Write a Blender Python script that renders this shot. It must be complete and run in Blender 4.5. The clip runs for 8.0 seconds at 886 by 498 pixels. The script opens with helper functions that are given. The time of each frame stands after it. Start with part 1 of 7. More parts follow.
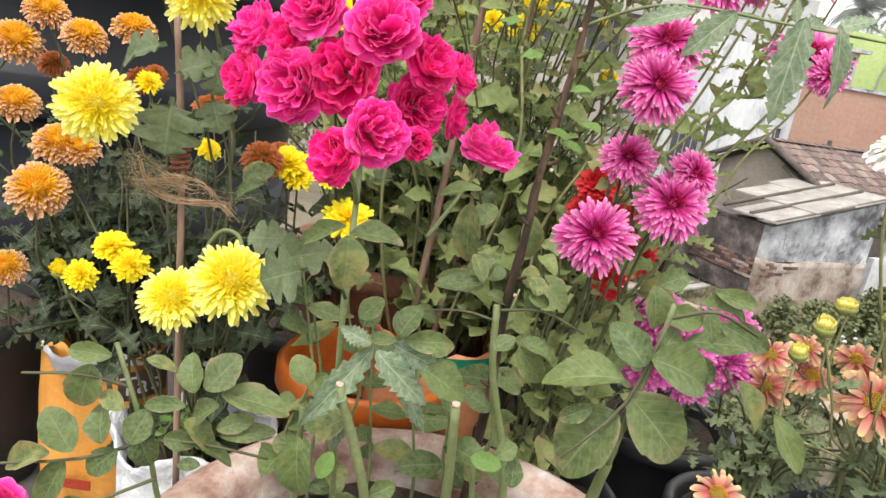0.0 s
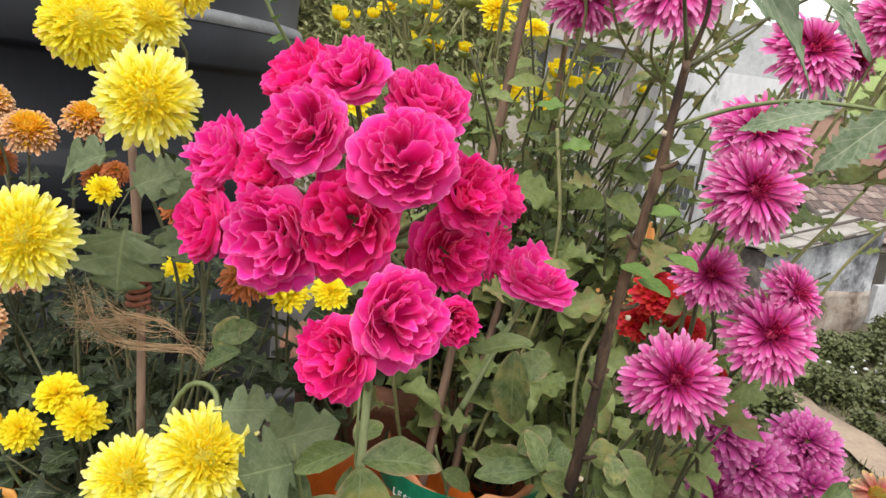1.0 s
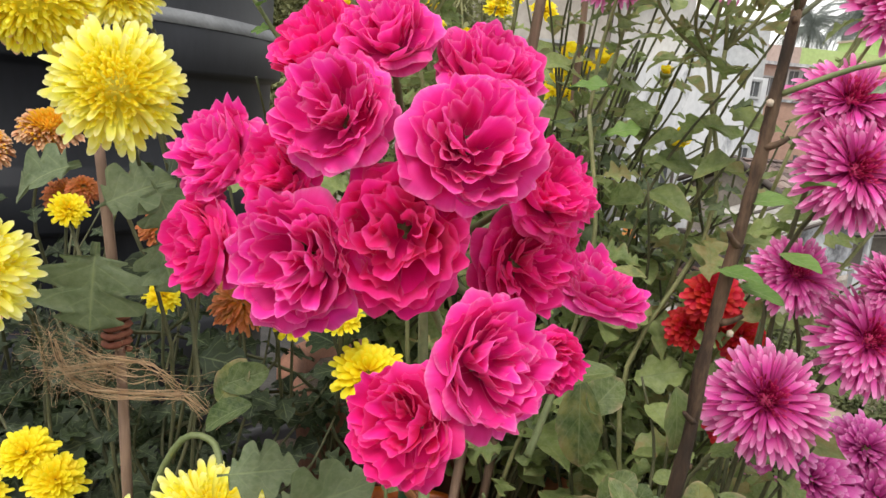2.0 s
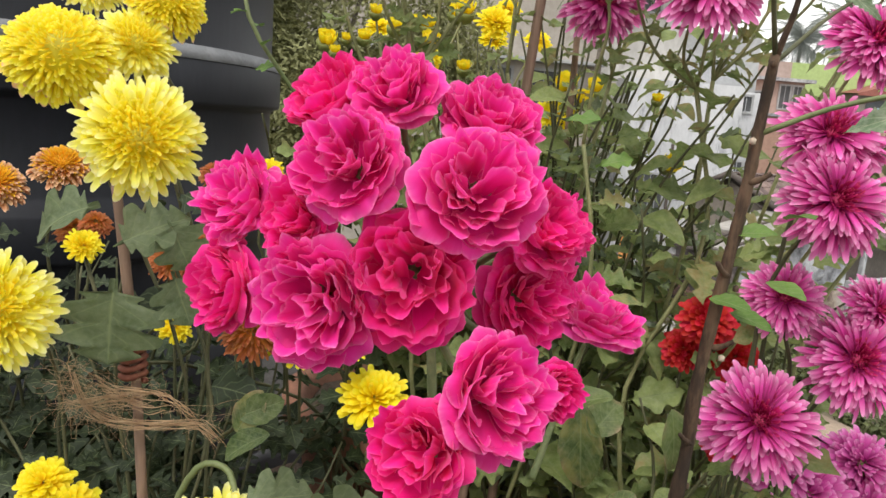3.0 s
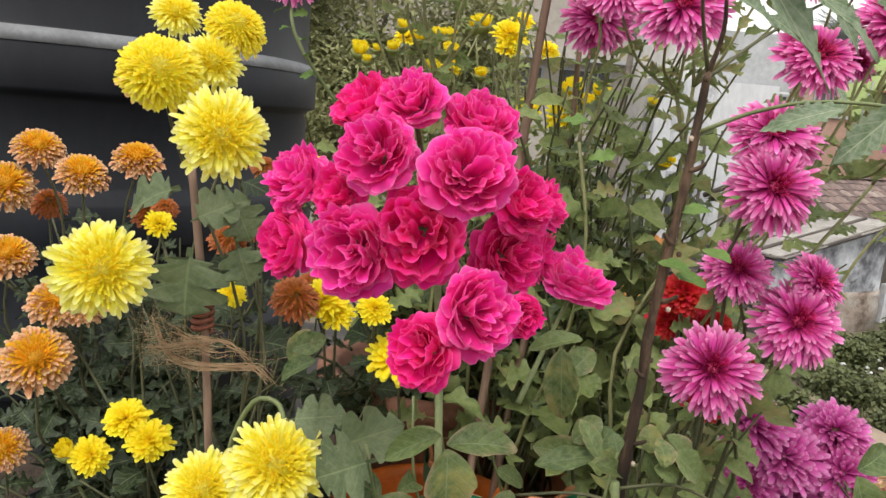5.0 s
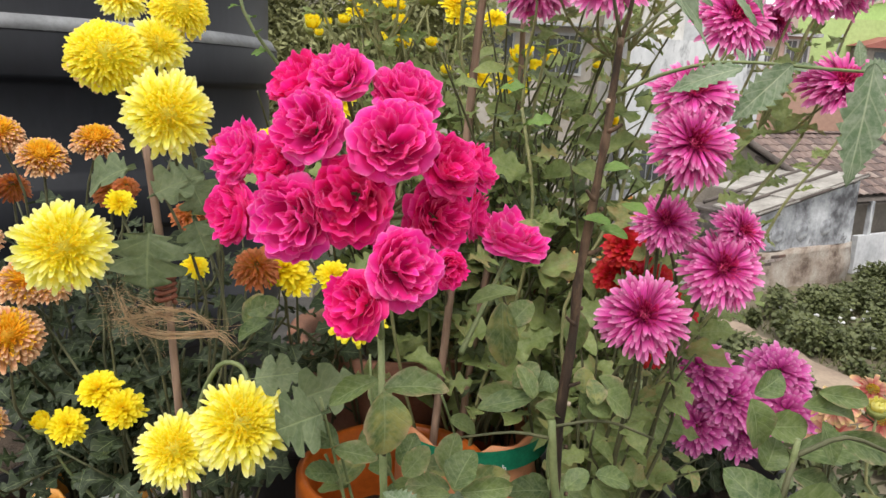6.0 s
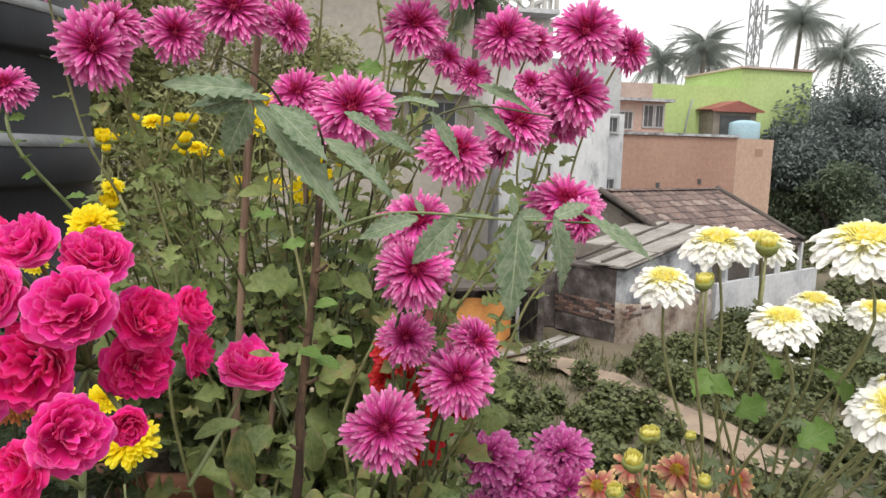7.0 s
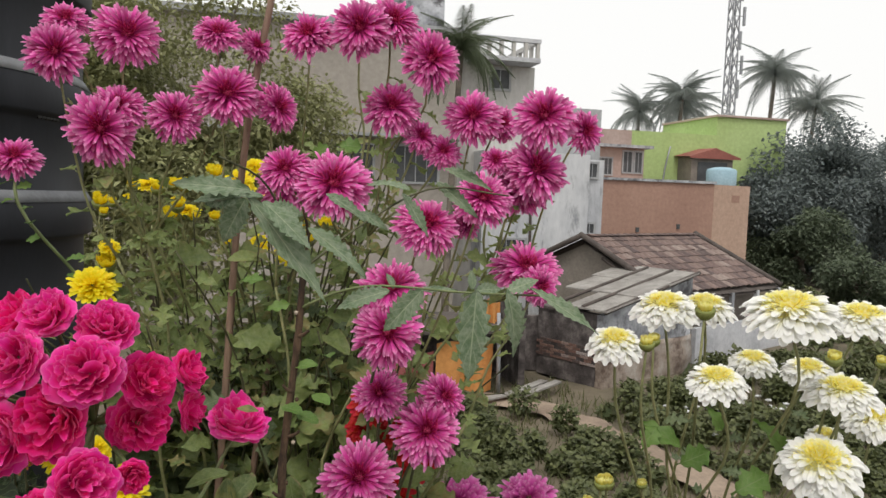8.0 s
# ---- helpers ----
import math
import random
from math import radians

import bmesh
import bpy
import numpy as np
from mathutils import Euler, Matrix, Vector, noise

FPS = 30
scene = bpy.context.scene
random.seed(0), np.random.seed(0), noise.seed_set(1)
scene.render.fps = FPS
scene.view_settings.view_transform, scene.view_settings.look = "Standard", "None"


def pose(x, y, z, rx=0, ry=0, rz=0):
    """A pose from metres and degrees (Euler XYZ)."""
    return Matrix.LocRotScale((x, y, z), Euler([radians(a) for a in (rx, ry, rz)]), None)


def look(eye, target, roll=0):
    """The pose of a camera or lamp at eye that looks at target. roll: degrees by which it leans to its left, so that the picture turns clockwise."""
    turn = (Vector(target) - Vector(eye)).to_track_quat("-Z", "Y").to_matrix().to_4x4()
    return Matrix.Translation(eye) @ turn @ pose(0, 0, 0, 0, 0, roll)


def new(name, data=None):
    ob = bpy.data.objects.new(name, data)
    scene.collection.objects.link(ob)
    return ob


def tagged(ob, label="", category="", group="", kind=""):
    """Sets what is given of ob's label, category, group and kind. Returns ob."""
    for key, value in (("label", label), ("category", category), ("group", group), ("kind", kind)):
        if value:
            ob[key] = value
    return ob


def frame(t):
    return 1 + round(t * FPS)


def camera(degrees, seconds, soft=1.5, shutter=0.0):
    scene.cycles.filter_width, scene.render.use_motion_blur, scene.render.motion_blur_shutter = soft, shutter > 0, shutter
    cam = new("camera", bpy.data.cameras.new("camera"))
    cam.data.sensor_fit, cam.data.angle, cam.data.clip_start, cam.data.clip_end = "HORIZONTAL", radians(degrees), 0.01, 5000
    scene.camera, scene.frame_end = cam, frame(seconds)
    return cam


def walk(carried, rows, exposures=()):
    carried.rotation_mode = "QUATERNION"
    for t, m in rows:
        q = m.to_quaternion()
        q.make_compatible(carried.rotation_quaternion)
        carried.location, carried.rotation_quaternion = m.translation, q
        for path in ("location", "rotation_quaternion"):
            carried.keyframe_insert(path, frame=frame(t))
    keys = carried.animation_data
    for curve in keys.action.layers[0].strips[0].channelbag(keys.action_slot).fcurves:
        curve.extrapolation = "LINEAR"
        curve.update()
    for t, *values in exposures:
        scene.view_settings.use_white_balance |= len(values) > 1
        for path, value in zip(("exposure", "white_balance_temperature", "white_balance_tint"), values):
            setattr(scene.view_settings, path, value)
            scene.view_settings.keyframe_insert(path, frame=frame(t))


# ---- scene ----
cam = camera(63.0, 8.0)
PATH = [
    (0, (-0.001, 0.009, 1.088), (0.115, 1.935, 0.564), 9.7),
    (0.2, (-0.002, 0.0, 1.108), (0.136, 1.936, 0.628), 9.6),
    (0.5, (0.003, 0.051, 1.135), (0.118, 1.993, 0.671), 8.6),
    (1, (-0.03, 0.184, 1.129), (0.077, 2.135, 0.702), 7.9),
    (1.5, (-0.05, 0.269, 1.109), (0.07, 2.218, 0.678), 6.2),
    (2.8, (-0.077, 0.276, 1.114), (0.132, 2.233, 0.762), 4.9),
    (3, (-0.07, 0.256, 1.121), (0.099, 2.217, 0.766), 4.4),
    (3.5, (-0.056, 0.215, 1.112), (0.087, 2.172, 0.73), 4.6),
    (4, (-0.061, 0.19, 1.117), (0.059, 2.153, 0.754), 5.0),
    (4.5, (-0.063, 0.168, 1.123), (0.041, 2.136, 0.78), 4.9),
    (4.7, (-0.063, 0.158, 1.124), (0.035, 2.126, 0.783), 4.8),
    (5.8, (-0.051, 0.111, 1.123), (0.054, 2.055, 0.667), 2.8),
    (6, (-0.036, 0.105, 1.127), (0.112, 2.051, 0.687), 2.4),
    (6.3, (0.004, 0.096, 1.134), (0.226, 2.037, 0.708), 1.6),
    (6.5, (0.032, 0.089, 1.147), (0.319, 2.031, 0.764), 1.2),
    (6.7, (0.063, 0.073, 1.165), (0.43, 2.009, 0.824), 1.0),
    (7, (0.088, 0.053, 1.194), (0.537, 1.984, 0.932), 1.4),
    (7.2, (0.096, 0.042, 1.214), (0.552, 1.981, 1.029), 2.1),
    (7.5, (0.088, 0.023, 1.227), (0.554, 1.963, 1.088), 1.8),
    (8, (0.082, -0.023, 1.227), (0.578, 1.909, 1.083), 1.9),
]
EXPOSURES = [(0, 1.14), (0.5, 1.0), (1, 0.8), (1.5, 0.75), (3, 0.63), (4, 0.63), (4.7, 0.63), (6, 0.77), (6.5, 0.75), (7, 0.56), (7.5, 0.02), (8, 0.08)]
walk(cam, [(t, look(eye, target, roll)) for t, eye, target, roll in PATH], EXPOSURES)

# ---- sky, sun ----
world = bpy.data.worlds.new("overcast_sky")
scene.world = world
world.use_nodes = True
wt = world.node_tree
wt.nodes.clear()
w_out = wt.nodes.new("ShaderNodeOutputWorld")
w_bg = wt.nodes.new("ShaderNodeBackground")
w_sky = wt.nodes.new("ShaderNodeTexSky")
w_sky.sky_type = "NISHITA"
w_sky.sun_disc = False
w_sky.sun_elevation = radians(52)
w_sky.sun_rotation = radians(200)
w_sky.dust_density = 6.0
w_cloud = wt.nodes.new("ShaderNodeMix")
w_cloud.data_type = "RGBA"
w_cloud.inputs[0].default_value = 0.90
w_gain = wt.nodes.new("ShaderNodeVectorMath")
w_gain.operation = "SCALE"
w_gain.inputs[3].default_value = 0.11
wt.links.new(w_sky.outputs[0], w_gain.inputs[0])
wt.links.new(w_gain.outputs[0], w_cloud.inputs[6])
w_cloud.inputs[7].default_value = (1.0, 0.99, 0.965, 1.0)
wt.links.new(w_cloud.outputs[2], w_bg.inputs[0])
w_bg.inputs[1].default_value = 1.02
wt.links.new(w_bg.outputs[0], w_out.inputs[0])

sun_data = bpy.data.lights.new("sun", "SUN")
sun_data.energy = 1.5
sun_data.angle = radians(20)
sun_data.color = (1.0, 0.96, 0.9)
sun = new("sun", sun_data)
sun.matrix_world = look((-3, -6, 12), (0, 0, 0))


# ---- materials ----
def graph(name):
    m = bpy.data.materials.new(name)
    m.use_nodes = True
    nt = m.node_tree
    nt.nodes.clear()
    out = nt.nodes.new("ShaderNodeOutputMaterial")
    b = nt.nodes.new("ShaderNodeBsdfPrincipled")
    nt.links.new(b.outputs[0], out.inputs[0])
    return m, nt, b, out


def ramp(nt, fac, stops):
    r = nt.nodes.new("ShaderNodeValToRGB")
    e = r.color_ramp.elements
    while len(e) < len(stops):
        e.new(0.5)
    for el, (p, c) in zip(e, stops):
        el.position = p
        el.color = (*c, 1)
    nt.links.new(fac, r.inputs[0])
    return r.outputs[0]


def noise_tex(nt, scale, detail=4.0, rough=0.6, coord="Object", vec=None):
    n = nt.nodes.new("ShaderNodeTexNoise")
    n.inputs["Scale"].default_value = scale
    n.inputs["Detail"].default_value = detail
    n.inputs["Roughness"].default_value = rough
    if vec is None:
        tc = nt.nodes.new("ShaderNodeTexCoord")
        vec = tc.outputs[coord]
    nt.links.new(vec, n.inputs["Vector"])
    return n.outputs[0]


def mixed(nt, fac, a, b, mode="MIX"):
    x = nt.nodes.new("ShaderNodeMix")
    x.data_type = "RGBA"
    x.blend_type = mode
    for k, v in ((0, fac), (6, a), (7, b)):
        if isinstance(v, (int, float)):
            x.inputs[k].default_value = v
        elif isinstance(v, tuple):
            x.inputs[k].default_value = (*v, 1)
        else:
            nt.links.new(v, x.inputs[k])
    return x.outputs[2]


def calc(nt, op, a, b=0.0, c=None):
    x = nt.nodes.new("ShaderNodeMath")
    x.operation = op
    for k, v in enumerate((a, b, c)):
        if v is None:
            continue
        if isinstance(v, (int, float)):
            x.inputs[k].default_value = v
        else:
            nt.links.new(v, x.inputs[k])
    return x.outputs[0]


def bumped(nt, b, height, strength, distance):
    x = nt.nodes.new("ShaderNodeBump")
    x.inputs["Strength"].default_value = strength
    x.inputs["Distance"].default_value = distance
    nt.links.new(height, x.inputs["Height"])
    nt.links.new(x.outputs[0], b.inputs["Normal"])


def surface(name, stops, scale=8.0, fine=60.0, rough=0.7, bump=0.3, depth=0.004, metal=0.0, spec=0.4, wear=None, amount=0.4, stretch=None):
    """Broad stains from stops, fine grain, and an optional second colour in worn patches."""
    m, nt, b, _ = graph(name)
    tc = nt.nodes.new("ShaderNodeTexCoord")
    vec = tc.outputs["Object"]
    if stretch:
        mp = nt.nodes.new("ShaderNodeMapping")
        mp.inputs["Scale"].default_value = stretch
        nt.links.new(vec, mp.inputs[0])
        vec = mp.outputs[0]
    col = ramp(nt, noise_tex(nt, scale, 5, 0.62, vec=vec), stops)
    grain = noise_tex(nt, fine, 4, 0.65, vec=vec)
    col = mixed(nt, 0.35, col, ramp(nt, grain, [(0.3, (0.35, 0.35, 0.35)), (0.7, (0.72, 0.72, 0.72))]), "OVERLAY")
    if wear:
        spots = ramp(nt, noise_tex(nt, scale * 2.3, 6, 0.7, vec=vec), [(1 - amount - 0.06, (0, 0, 0)), (1 - amount + 0.06, (1, 1, 1))])
        col = mixed(nt, spots, col, wear)
    nt.links.new(col, b.inputs["Base Color"])
    b.inputs["Roughness"].default_value = rough
    b.inputs["Metallic"].default_value = metal
    b.inputs["Specular IOR Level"].default_value = spec
    if bump:
        bumped(nt, b, grain, bump, depth)
    return m


def attr(nt, name):
    a = nt.nodes.new("ShaderNodeAttribute")
    a.attribute_name = name
    return a.outputs["Fac"]


def thin(nt, b, out, col, share):
    """A thin sheet that lets part of the light through."""
    t = nt.nodes.new("ShaderNodeBsdfTranslucent")
    nt.links.new(col, t.inputs[0])
    x = nt.nodes.new("ShaderNodeMixShader")
    x.inputs[0].default_value = share
    nt.links.new(b.outputs[0], x.inputs[1])
    nt.links.new(t.outputs[0], x.inputs[2])
    nt.links.new(x.outputs[0], out.inputs[0])


def random_value(nt, island):
    if island:
        return nt.nodes.new("ShaderNodeNewGeometry").outputs["Random Per Island"]
    return nt.nodes.new("ShaderNodeObjectInfo").outputs["Random"]


def petal_material(name, base, body, tip, spread=0.25, island=True, share=0.3, edge=None, rough=0.55, mid=0.55):
    m, nt, b, out = graph(name)
    along = attr(nt, "along")
    across = calc(nt, "ABSOLUTE", attr(nt, "across"))
    col = ramp(nt, along, [(0.05, base), (mid, body), (1.0, tip)])
    veins = noise_tex(nt, 1.0, 3, 0.6, vec=vein_vector(nt))
    col = mixed(nt, 0.25, col, ramp(nt, veins, [(0.3, (0.36, 0.36, 0.36)), (0.7, (0.66, 0.66, 0.66))]), "OVERLAY")
    if edge:
        rim = calc(nt, "MAXIMUM", calc(nt, "POWER", along, 26.0), calc(nt, "POWER", across, 30.0))
        rim = calc(nt, "MULTIPLY", rim, ramp(nt, veins, [(0.35, (0.25, 0.25, 0.25)), (0.65, (0.85, 0.85, 0.85))]))
        col = mixed(nt, rim, col, edge)
        b.inputs["Sheen Weight"].default_value = 0.35
        b.inputs["Sheen Roughness"].default_value = 0.4
        b.inputs["Sheen Tint"].default_value = (1.0, 0.62, 0.86, 1)
    rnd = random_value(nt, island)
    h = nt.nodes.new("ShaderNodeHueSaturation")
    nt.links.new(calc(nt, "MULTIPLY_ADD", rnd, spread, 1.0 - spread * 0.5), h.inputs["Value"])
    nt.links.new(calc(nt, "MULTIPLY_ADD", rnd, -0.016, 0.508), h.inputs["Hue"])
    nt.links.new(col, h.inputs["Color"])
    col = h.outputs[0]
    nt.links.new(col, b.inputs["Base Color"])
    b.inputs["Roughness"].default_value = rough
    b.inputs["Specular IOR Level"].default_value = 0.25
    bumped(nt, b, veins, 0.25, 0.0006)
    thin(nt, b, out, col, share)
    return m


def vein_vector(nt):
    v = nt.nodes.new("ShaderNodeCombineXYZ")
    nt.links.new(calc(nt, "MULTIPLY", attr(nt, "across"), 9.0), v.inputs[0])
    nt.links.new(calc(nt, "MULTIPLY", attr(nt, "along"), 1.6), v.inputs[1])
    r = nt.nodes.new("ShaderNodeObjectInfo").outputs["Random"]
    nt.links.new(calc(nt, "MULTIPLY", r, 40.0), v.inputs[2])
    return v.outputs[0]


def blade_vector(nt):
    """Object coordinates, shifted from leaf to leaf."""
    tc = nt.nodes.new("ShaderNodeTexCoord")
    r = nt.nodes.new("ShaderNodeObjectInfo").outputs["Random"]
    v = nt.nodes.new("ShaderNodeVectorMath")
    v.operation = "ADD"
    nt.links.new(tc.outputs["Object"], v.inputs[0])
    c = nt.nodes.new("ShaderNodeCombineXYZ")
    nt.links.new(calc(nt, "MULTIPLY", r, 50.0), c.inputs[2])
    nt.links.new(c.outputs[0], v.inputs[1])
    return v.outputs[0]


def leaf_material(name, dark, light, dust, rim=None, island=False, share=0.22, rough=0.55, dusty=0.45, rib=(0.22, 0.27, 0.13), aged=None):
    """Green blade with paler ribs, dusty film in patches, and a coloured rim on some leaves."""
    m, nt, b, out = graph(name)
    along = attr(nt, "along")
    side = attr(nt, "across")
    across = calc(nt, "ABSOLUTE", side)
    rnd = random_value(nt, island)
    patch = noise_tex(nt, 4.5, 4, 0.6, vec=blade_vector(nt))
    col = mixed(nt, rnd, dark, light)
    col = mixed(nt, 0.5, col, ramp(nt, patch, [(0.35, dark), (0.7, light)]))
    if aged:
        old = calc(nt, "GREATER_THAN", calc(nt, "FRACT", calc(nt, "MULTIPLY", rnd, 13.7)), 0.74)
        blot = ramp(nt, noise_tex(nt, 2.6, 4, 0.6, vec=blade_vector(nt)), [(0.42, (0, 0, 0)), (0.6, (0.8, 0.8, 0.8))])
        col = mixed(nt, calc(nt, "MULTIPLY", old, blot), col, aged)
    film = ramp(nt, noise_tex(nt, 11.0, 6, 0.72, vec=blade_vector(nt)), [(0.40, (0, 0, 0)), (0.75, (dusty, dusty, dusty))])
    col = mixed(nt, film, col, dust)
    ribs = calc(nt, "SINE", calc(nt, "MULTIPLY", calc(nt, "SUBTRACT", along, calc(nt, "MULTIPLY", across, 0.30)), 34.0))
    ribs = calc(nt, "POWER", calc(nt, "MAXIMUM", ribs, 0.0), 10.0)
    main = calc(nt, "SUBTRACT", 1.0, calc(nt, "SMOOTH_MIN", calc(nt, "MULTIPLY", across, 16.0), 1.0, 0.2))
    lines = calc(nt, "MAXIMUM", calc(nt, "MULTIPLY", ribs, 0.24), calc(nt, "MULTIPLY", main, 0.6))
    col = mixed(nt, lines, col, rib)
    if rim:
        e = calc(nt, "MAXIMUM", calc(nt, "POWER", across, 5.5), calc(nt, "POWER", along, 9.0))
        e = calc(nt, "MULTIPLY", e, calc(nt, "GREATER_THAN", calc(nt, "FRACT", calc(nt, "MULTIPLY", rnd, 7.3)), 0.35))
        e = calc(nt, "MULTIPLY", e, ramp(nt, noise_tex(nt, 3.2, 3, 0.6, vec=blade_vector(nt)), [(0.45, (0, 0, 0)), (0.62, (1, 1, 1))]))
        col = mixed(nt, calc(nt, "MULTIPLY", e, 0.55), col, rim)
    nt.links.new(col, b.inputs["Base Color"])
    b.inputs["Roughness"].default_value = rough
    b.inputs["Specular IOR Level"].default_value = 0.35
    h = calc(nt, "ADD", calc(nt, "MULTIPLY", lines, -0.8), calc(nt, "MULTIPLY", patch, 0.5))
    bumped(nt, b, h, 0.5, 0.0012)
    thin(nt, b, out, col, share)
    return m


ROSE_PINK = petal_material("rose_petal_pink", (0.64, 0.004, 0.15), (0.82, 0.016, 0.295), (0.86, 0.04, 0.38), 0.22, False, 0.42, (0.92, 0.34, 0.62))
ROSE_CRIMSON = petal_material("rose_petal_crimson", (0.66, 0.003, 0.125), (0.84, 0.008, 0.235), (0.88, 0.022, 0.305), 0.22, False, 0.42, (0.90, 0.18, 0.46))
MUM_YELLOW = petal_material("yellow_petal", (0.93, 0.82, 0.05), (0.96, 0.92, 0.18), (0.97, 0.955, 0.53), 0.10, True, 0.55)
MUM_FLORET = petal_material("yellow_floret", (0.91, 0.70, 0.012), (0.95, 0.86, 0.045), (0.97, 0.92, 0.22), 0.14, True, 0.5)
MUM_BLUSH = petal_material("blushed_yellow_petal", (0.92, 0.74, 0.04), (0.95, 0.84, 0.14), (0.90, 0.50, 0.46), 0.14, True, 0.45, mid=0.72)
MUM_GOLD = petal_material("golden_centre", (0.78, 0.38, 0.010), (0.87, 0.52, 0.025), (0.90, 0.62, 0.10), 0.25, True, 0.35)
MUM_DEEP_YELLOW = petal_material("deep_yellow_petal", (0.86, 0.60, 0.008), (0.93, 0.79, 0.015), (0.96, 0.87, 0.08), 0.14, True, 0.45)
MUM_BRONZE = petal_material("bronze_petal", (0.66, 0.32, 0.04), (0.54, 0.26, 0.11), (0.76, 0.52, 0.33), 0.45, True, 0.25)
MUM_RUST = petal_material("rust_petal", (0.62, 0.24, 0.02), (0.38, 0.11, 0.03), (0.42, 0.15, 0.06), 0.4, True, 0.2)
MUM_MAGENTA = petal_material("magenta_petal", (0.44, 0.016, 0.17), (0.69, 0.078, 0.37), (0.85, 0.40, 0.65), 0.5, True, 0.38, mid=0.45)
MUM_LILAC = petal_material("lilac_petal", (0.48, 0.03, 0.26), (0.73, 0.14, 0.48), (0.84, 0.42, 0.68), 0.3, True, 0.38)
MUM_RED = petal_material("red_petal", (0.30, 0.003, 0.008), (0.52, 0.009, 0.018), (0.60, 0.035, 0.04), 0.35, True, 0.25)
MUM_WHITE = petal_material("white_petal", (0.88, 0.86, 0.55), (0.90, 0.90, 0.86), (0.91, 0.91, 0.90), 0.06, True, 0.38)
MUM_CREAM = petal_material("cream_centre", (0.94, 0.82, 0.08), (0.95, 0.89, 0.30), (0.93, 0.92, 0.70), 0.10, True, 0.48)
MUM_PEACH = petal_material("peach_petal", (0.46, 0.05, 0.06), (0.60, 0.30, 0.22), (0.86, 0.70, 0.30), 0.5, True, 0.32, mid=0.5)
BUD_PALE = petal_material("pale_bud_petal", (0.78, 0.70, 0.10), (0.90, 0.84, 0.24), (0.93, 0.90, 0.46), 0.12, True, 0.35)
MUM_DISC = surface("yellow_disc", [(0.3, (0.62, 0.36, 0.01)), (0.7, (0.84, 0.58, 0.02))], 300, 900, 0.8, 0.8, 0.002)
BUD_GREEN = surface("bud_green", [(0.3, (0.14, 0.17, 0.04)), (0.7, (0.24, 0.26, 0.08))], 120, 500, 0.6, 0.4, 0.001)

LEAF_ROSE = leaf_material("rose_leaf", (0.030, 0.062, 0.016), (0.130, 0.175, 0.045), (0.27, 0.30, 0.17), (0.44, 0.27, 0.19), dusty=0.42, aged=(0.25, 0.24, 0.07))
# Darkened leaf green: shade between the crowded leaves is put into the colour.
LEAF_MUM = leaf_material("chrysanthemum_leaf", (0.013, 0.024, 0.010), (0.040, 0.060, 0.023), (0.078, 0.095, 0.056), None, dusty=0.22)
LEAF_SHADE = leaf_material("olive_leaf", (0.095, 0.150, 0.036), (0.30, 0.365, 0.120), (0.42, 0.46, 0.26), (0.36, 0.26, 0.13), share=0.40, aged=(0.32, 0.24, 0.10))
LEAF_BROAD = leaf_material("broad_pale_leaf", (0.060, 0.092, 0.038), (0.150, 0.19, 0.088), (0.26, 0.29, 0.19), None, dusty=0.35)
LEAF_NEEM = leaf_material("neem_leaf", (0.075, 0.130, 0.066), (0.150, 0.215, 0.112), (0.36, 0.40, 0.31), None, dusty=0.70, rib=(0.48, 0.53, 0.36))
LEAF_FRESH = leaf_material("fresh_leaf", (0.07, 0.15, 0.022), (0.14, 0.24, 0.045), (0.28, 0.33, 0.18), None, dusty=0.2)
LEAF_WEED = leaf_material("weed_leaf", (0.027, 0.040, 0.013), (0.135, 0.152, 0.050), (0.21, 0.21, 0.115), None, True, 0.2)
LEAF_GRASS = leaf_material("grass_blade", (0.06, 0.075, 0.025), (0.17, 0.165, 0.07), (0.22, 0.20, 0.12), None, True, 0.2)
# Lightened blue-grey: the haze before the far trees is put into the colour.
LEAF_TREE_HAZED = leaf_material("hazed_tree_leaf", (0.115, 0.140, 0.142), (0.180, 0.210, 0.212), (0.21, 0.235, 0.24), None, True, 0.35)
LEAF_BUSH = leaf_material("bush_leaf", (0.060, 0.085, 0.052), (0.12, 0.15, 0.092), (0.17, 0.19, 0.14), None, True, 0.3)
LEAF_OLIVE = leaf_material("hanging_tree_leaf", (0.18, 0.185, 0.078), (0.33, 0.335, 0.15), (0.37, 0.37, 0.23), None, True, 0.25)
# Far palms: distance haze is put into the colour as paler, greyer green.
LEAF_PALM_HAZED = leaf_material("hazed_palm_leaf", (0.26, 0.29, 0.28), (0.36, 0.39, 0.37), (0.38, 0.40, 0.39), None, True, 0.62)
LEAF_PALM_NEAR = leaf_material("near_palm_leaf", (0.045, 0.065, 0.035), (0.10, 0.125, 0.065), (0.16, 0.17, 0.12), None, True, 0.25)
STEM_GREEN = surface("green_stem", [(0.3, (0.09, 0.125, 0.045)), (0.7, (0.19, 0.215, 0.095))], 40, 400, 0.55, 0.3, 0.0006)
STEM_OLIVE = surface("pale_olive_stem", [(0.3, (0.15, 0.165, 0.07)), (0.7, (0.28, 0.275, 0.13))], 40, 400, 0.6, 0.3, 0.0006)
STEM_DULL = surface("olive_stem", [(0.3, (0.045, 0.052, 0.022)), (0.7, (0.10, 0.098, 0.048))], 40, 400, 0.65, 0.3, 0.0006)
BARK = surface("brown_twig_bark", [(0.34, (0.012, 0.008, 0.005)), (0.50, (0.038, 0.022, 0.013)), (0.66, (0.12, 0.074, 0.044))], 90, 500, 0.8, 0.7, 0.0015, stretch=(1, 1, 0.25))
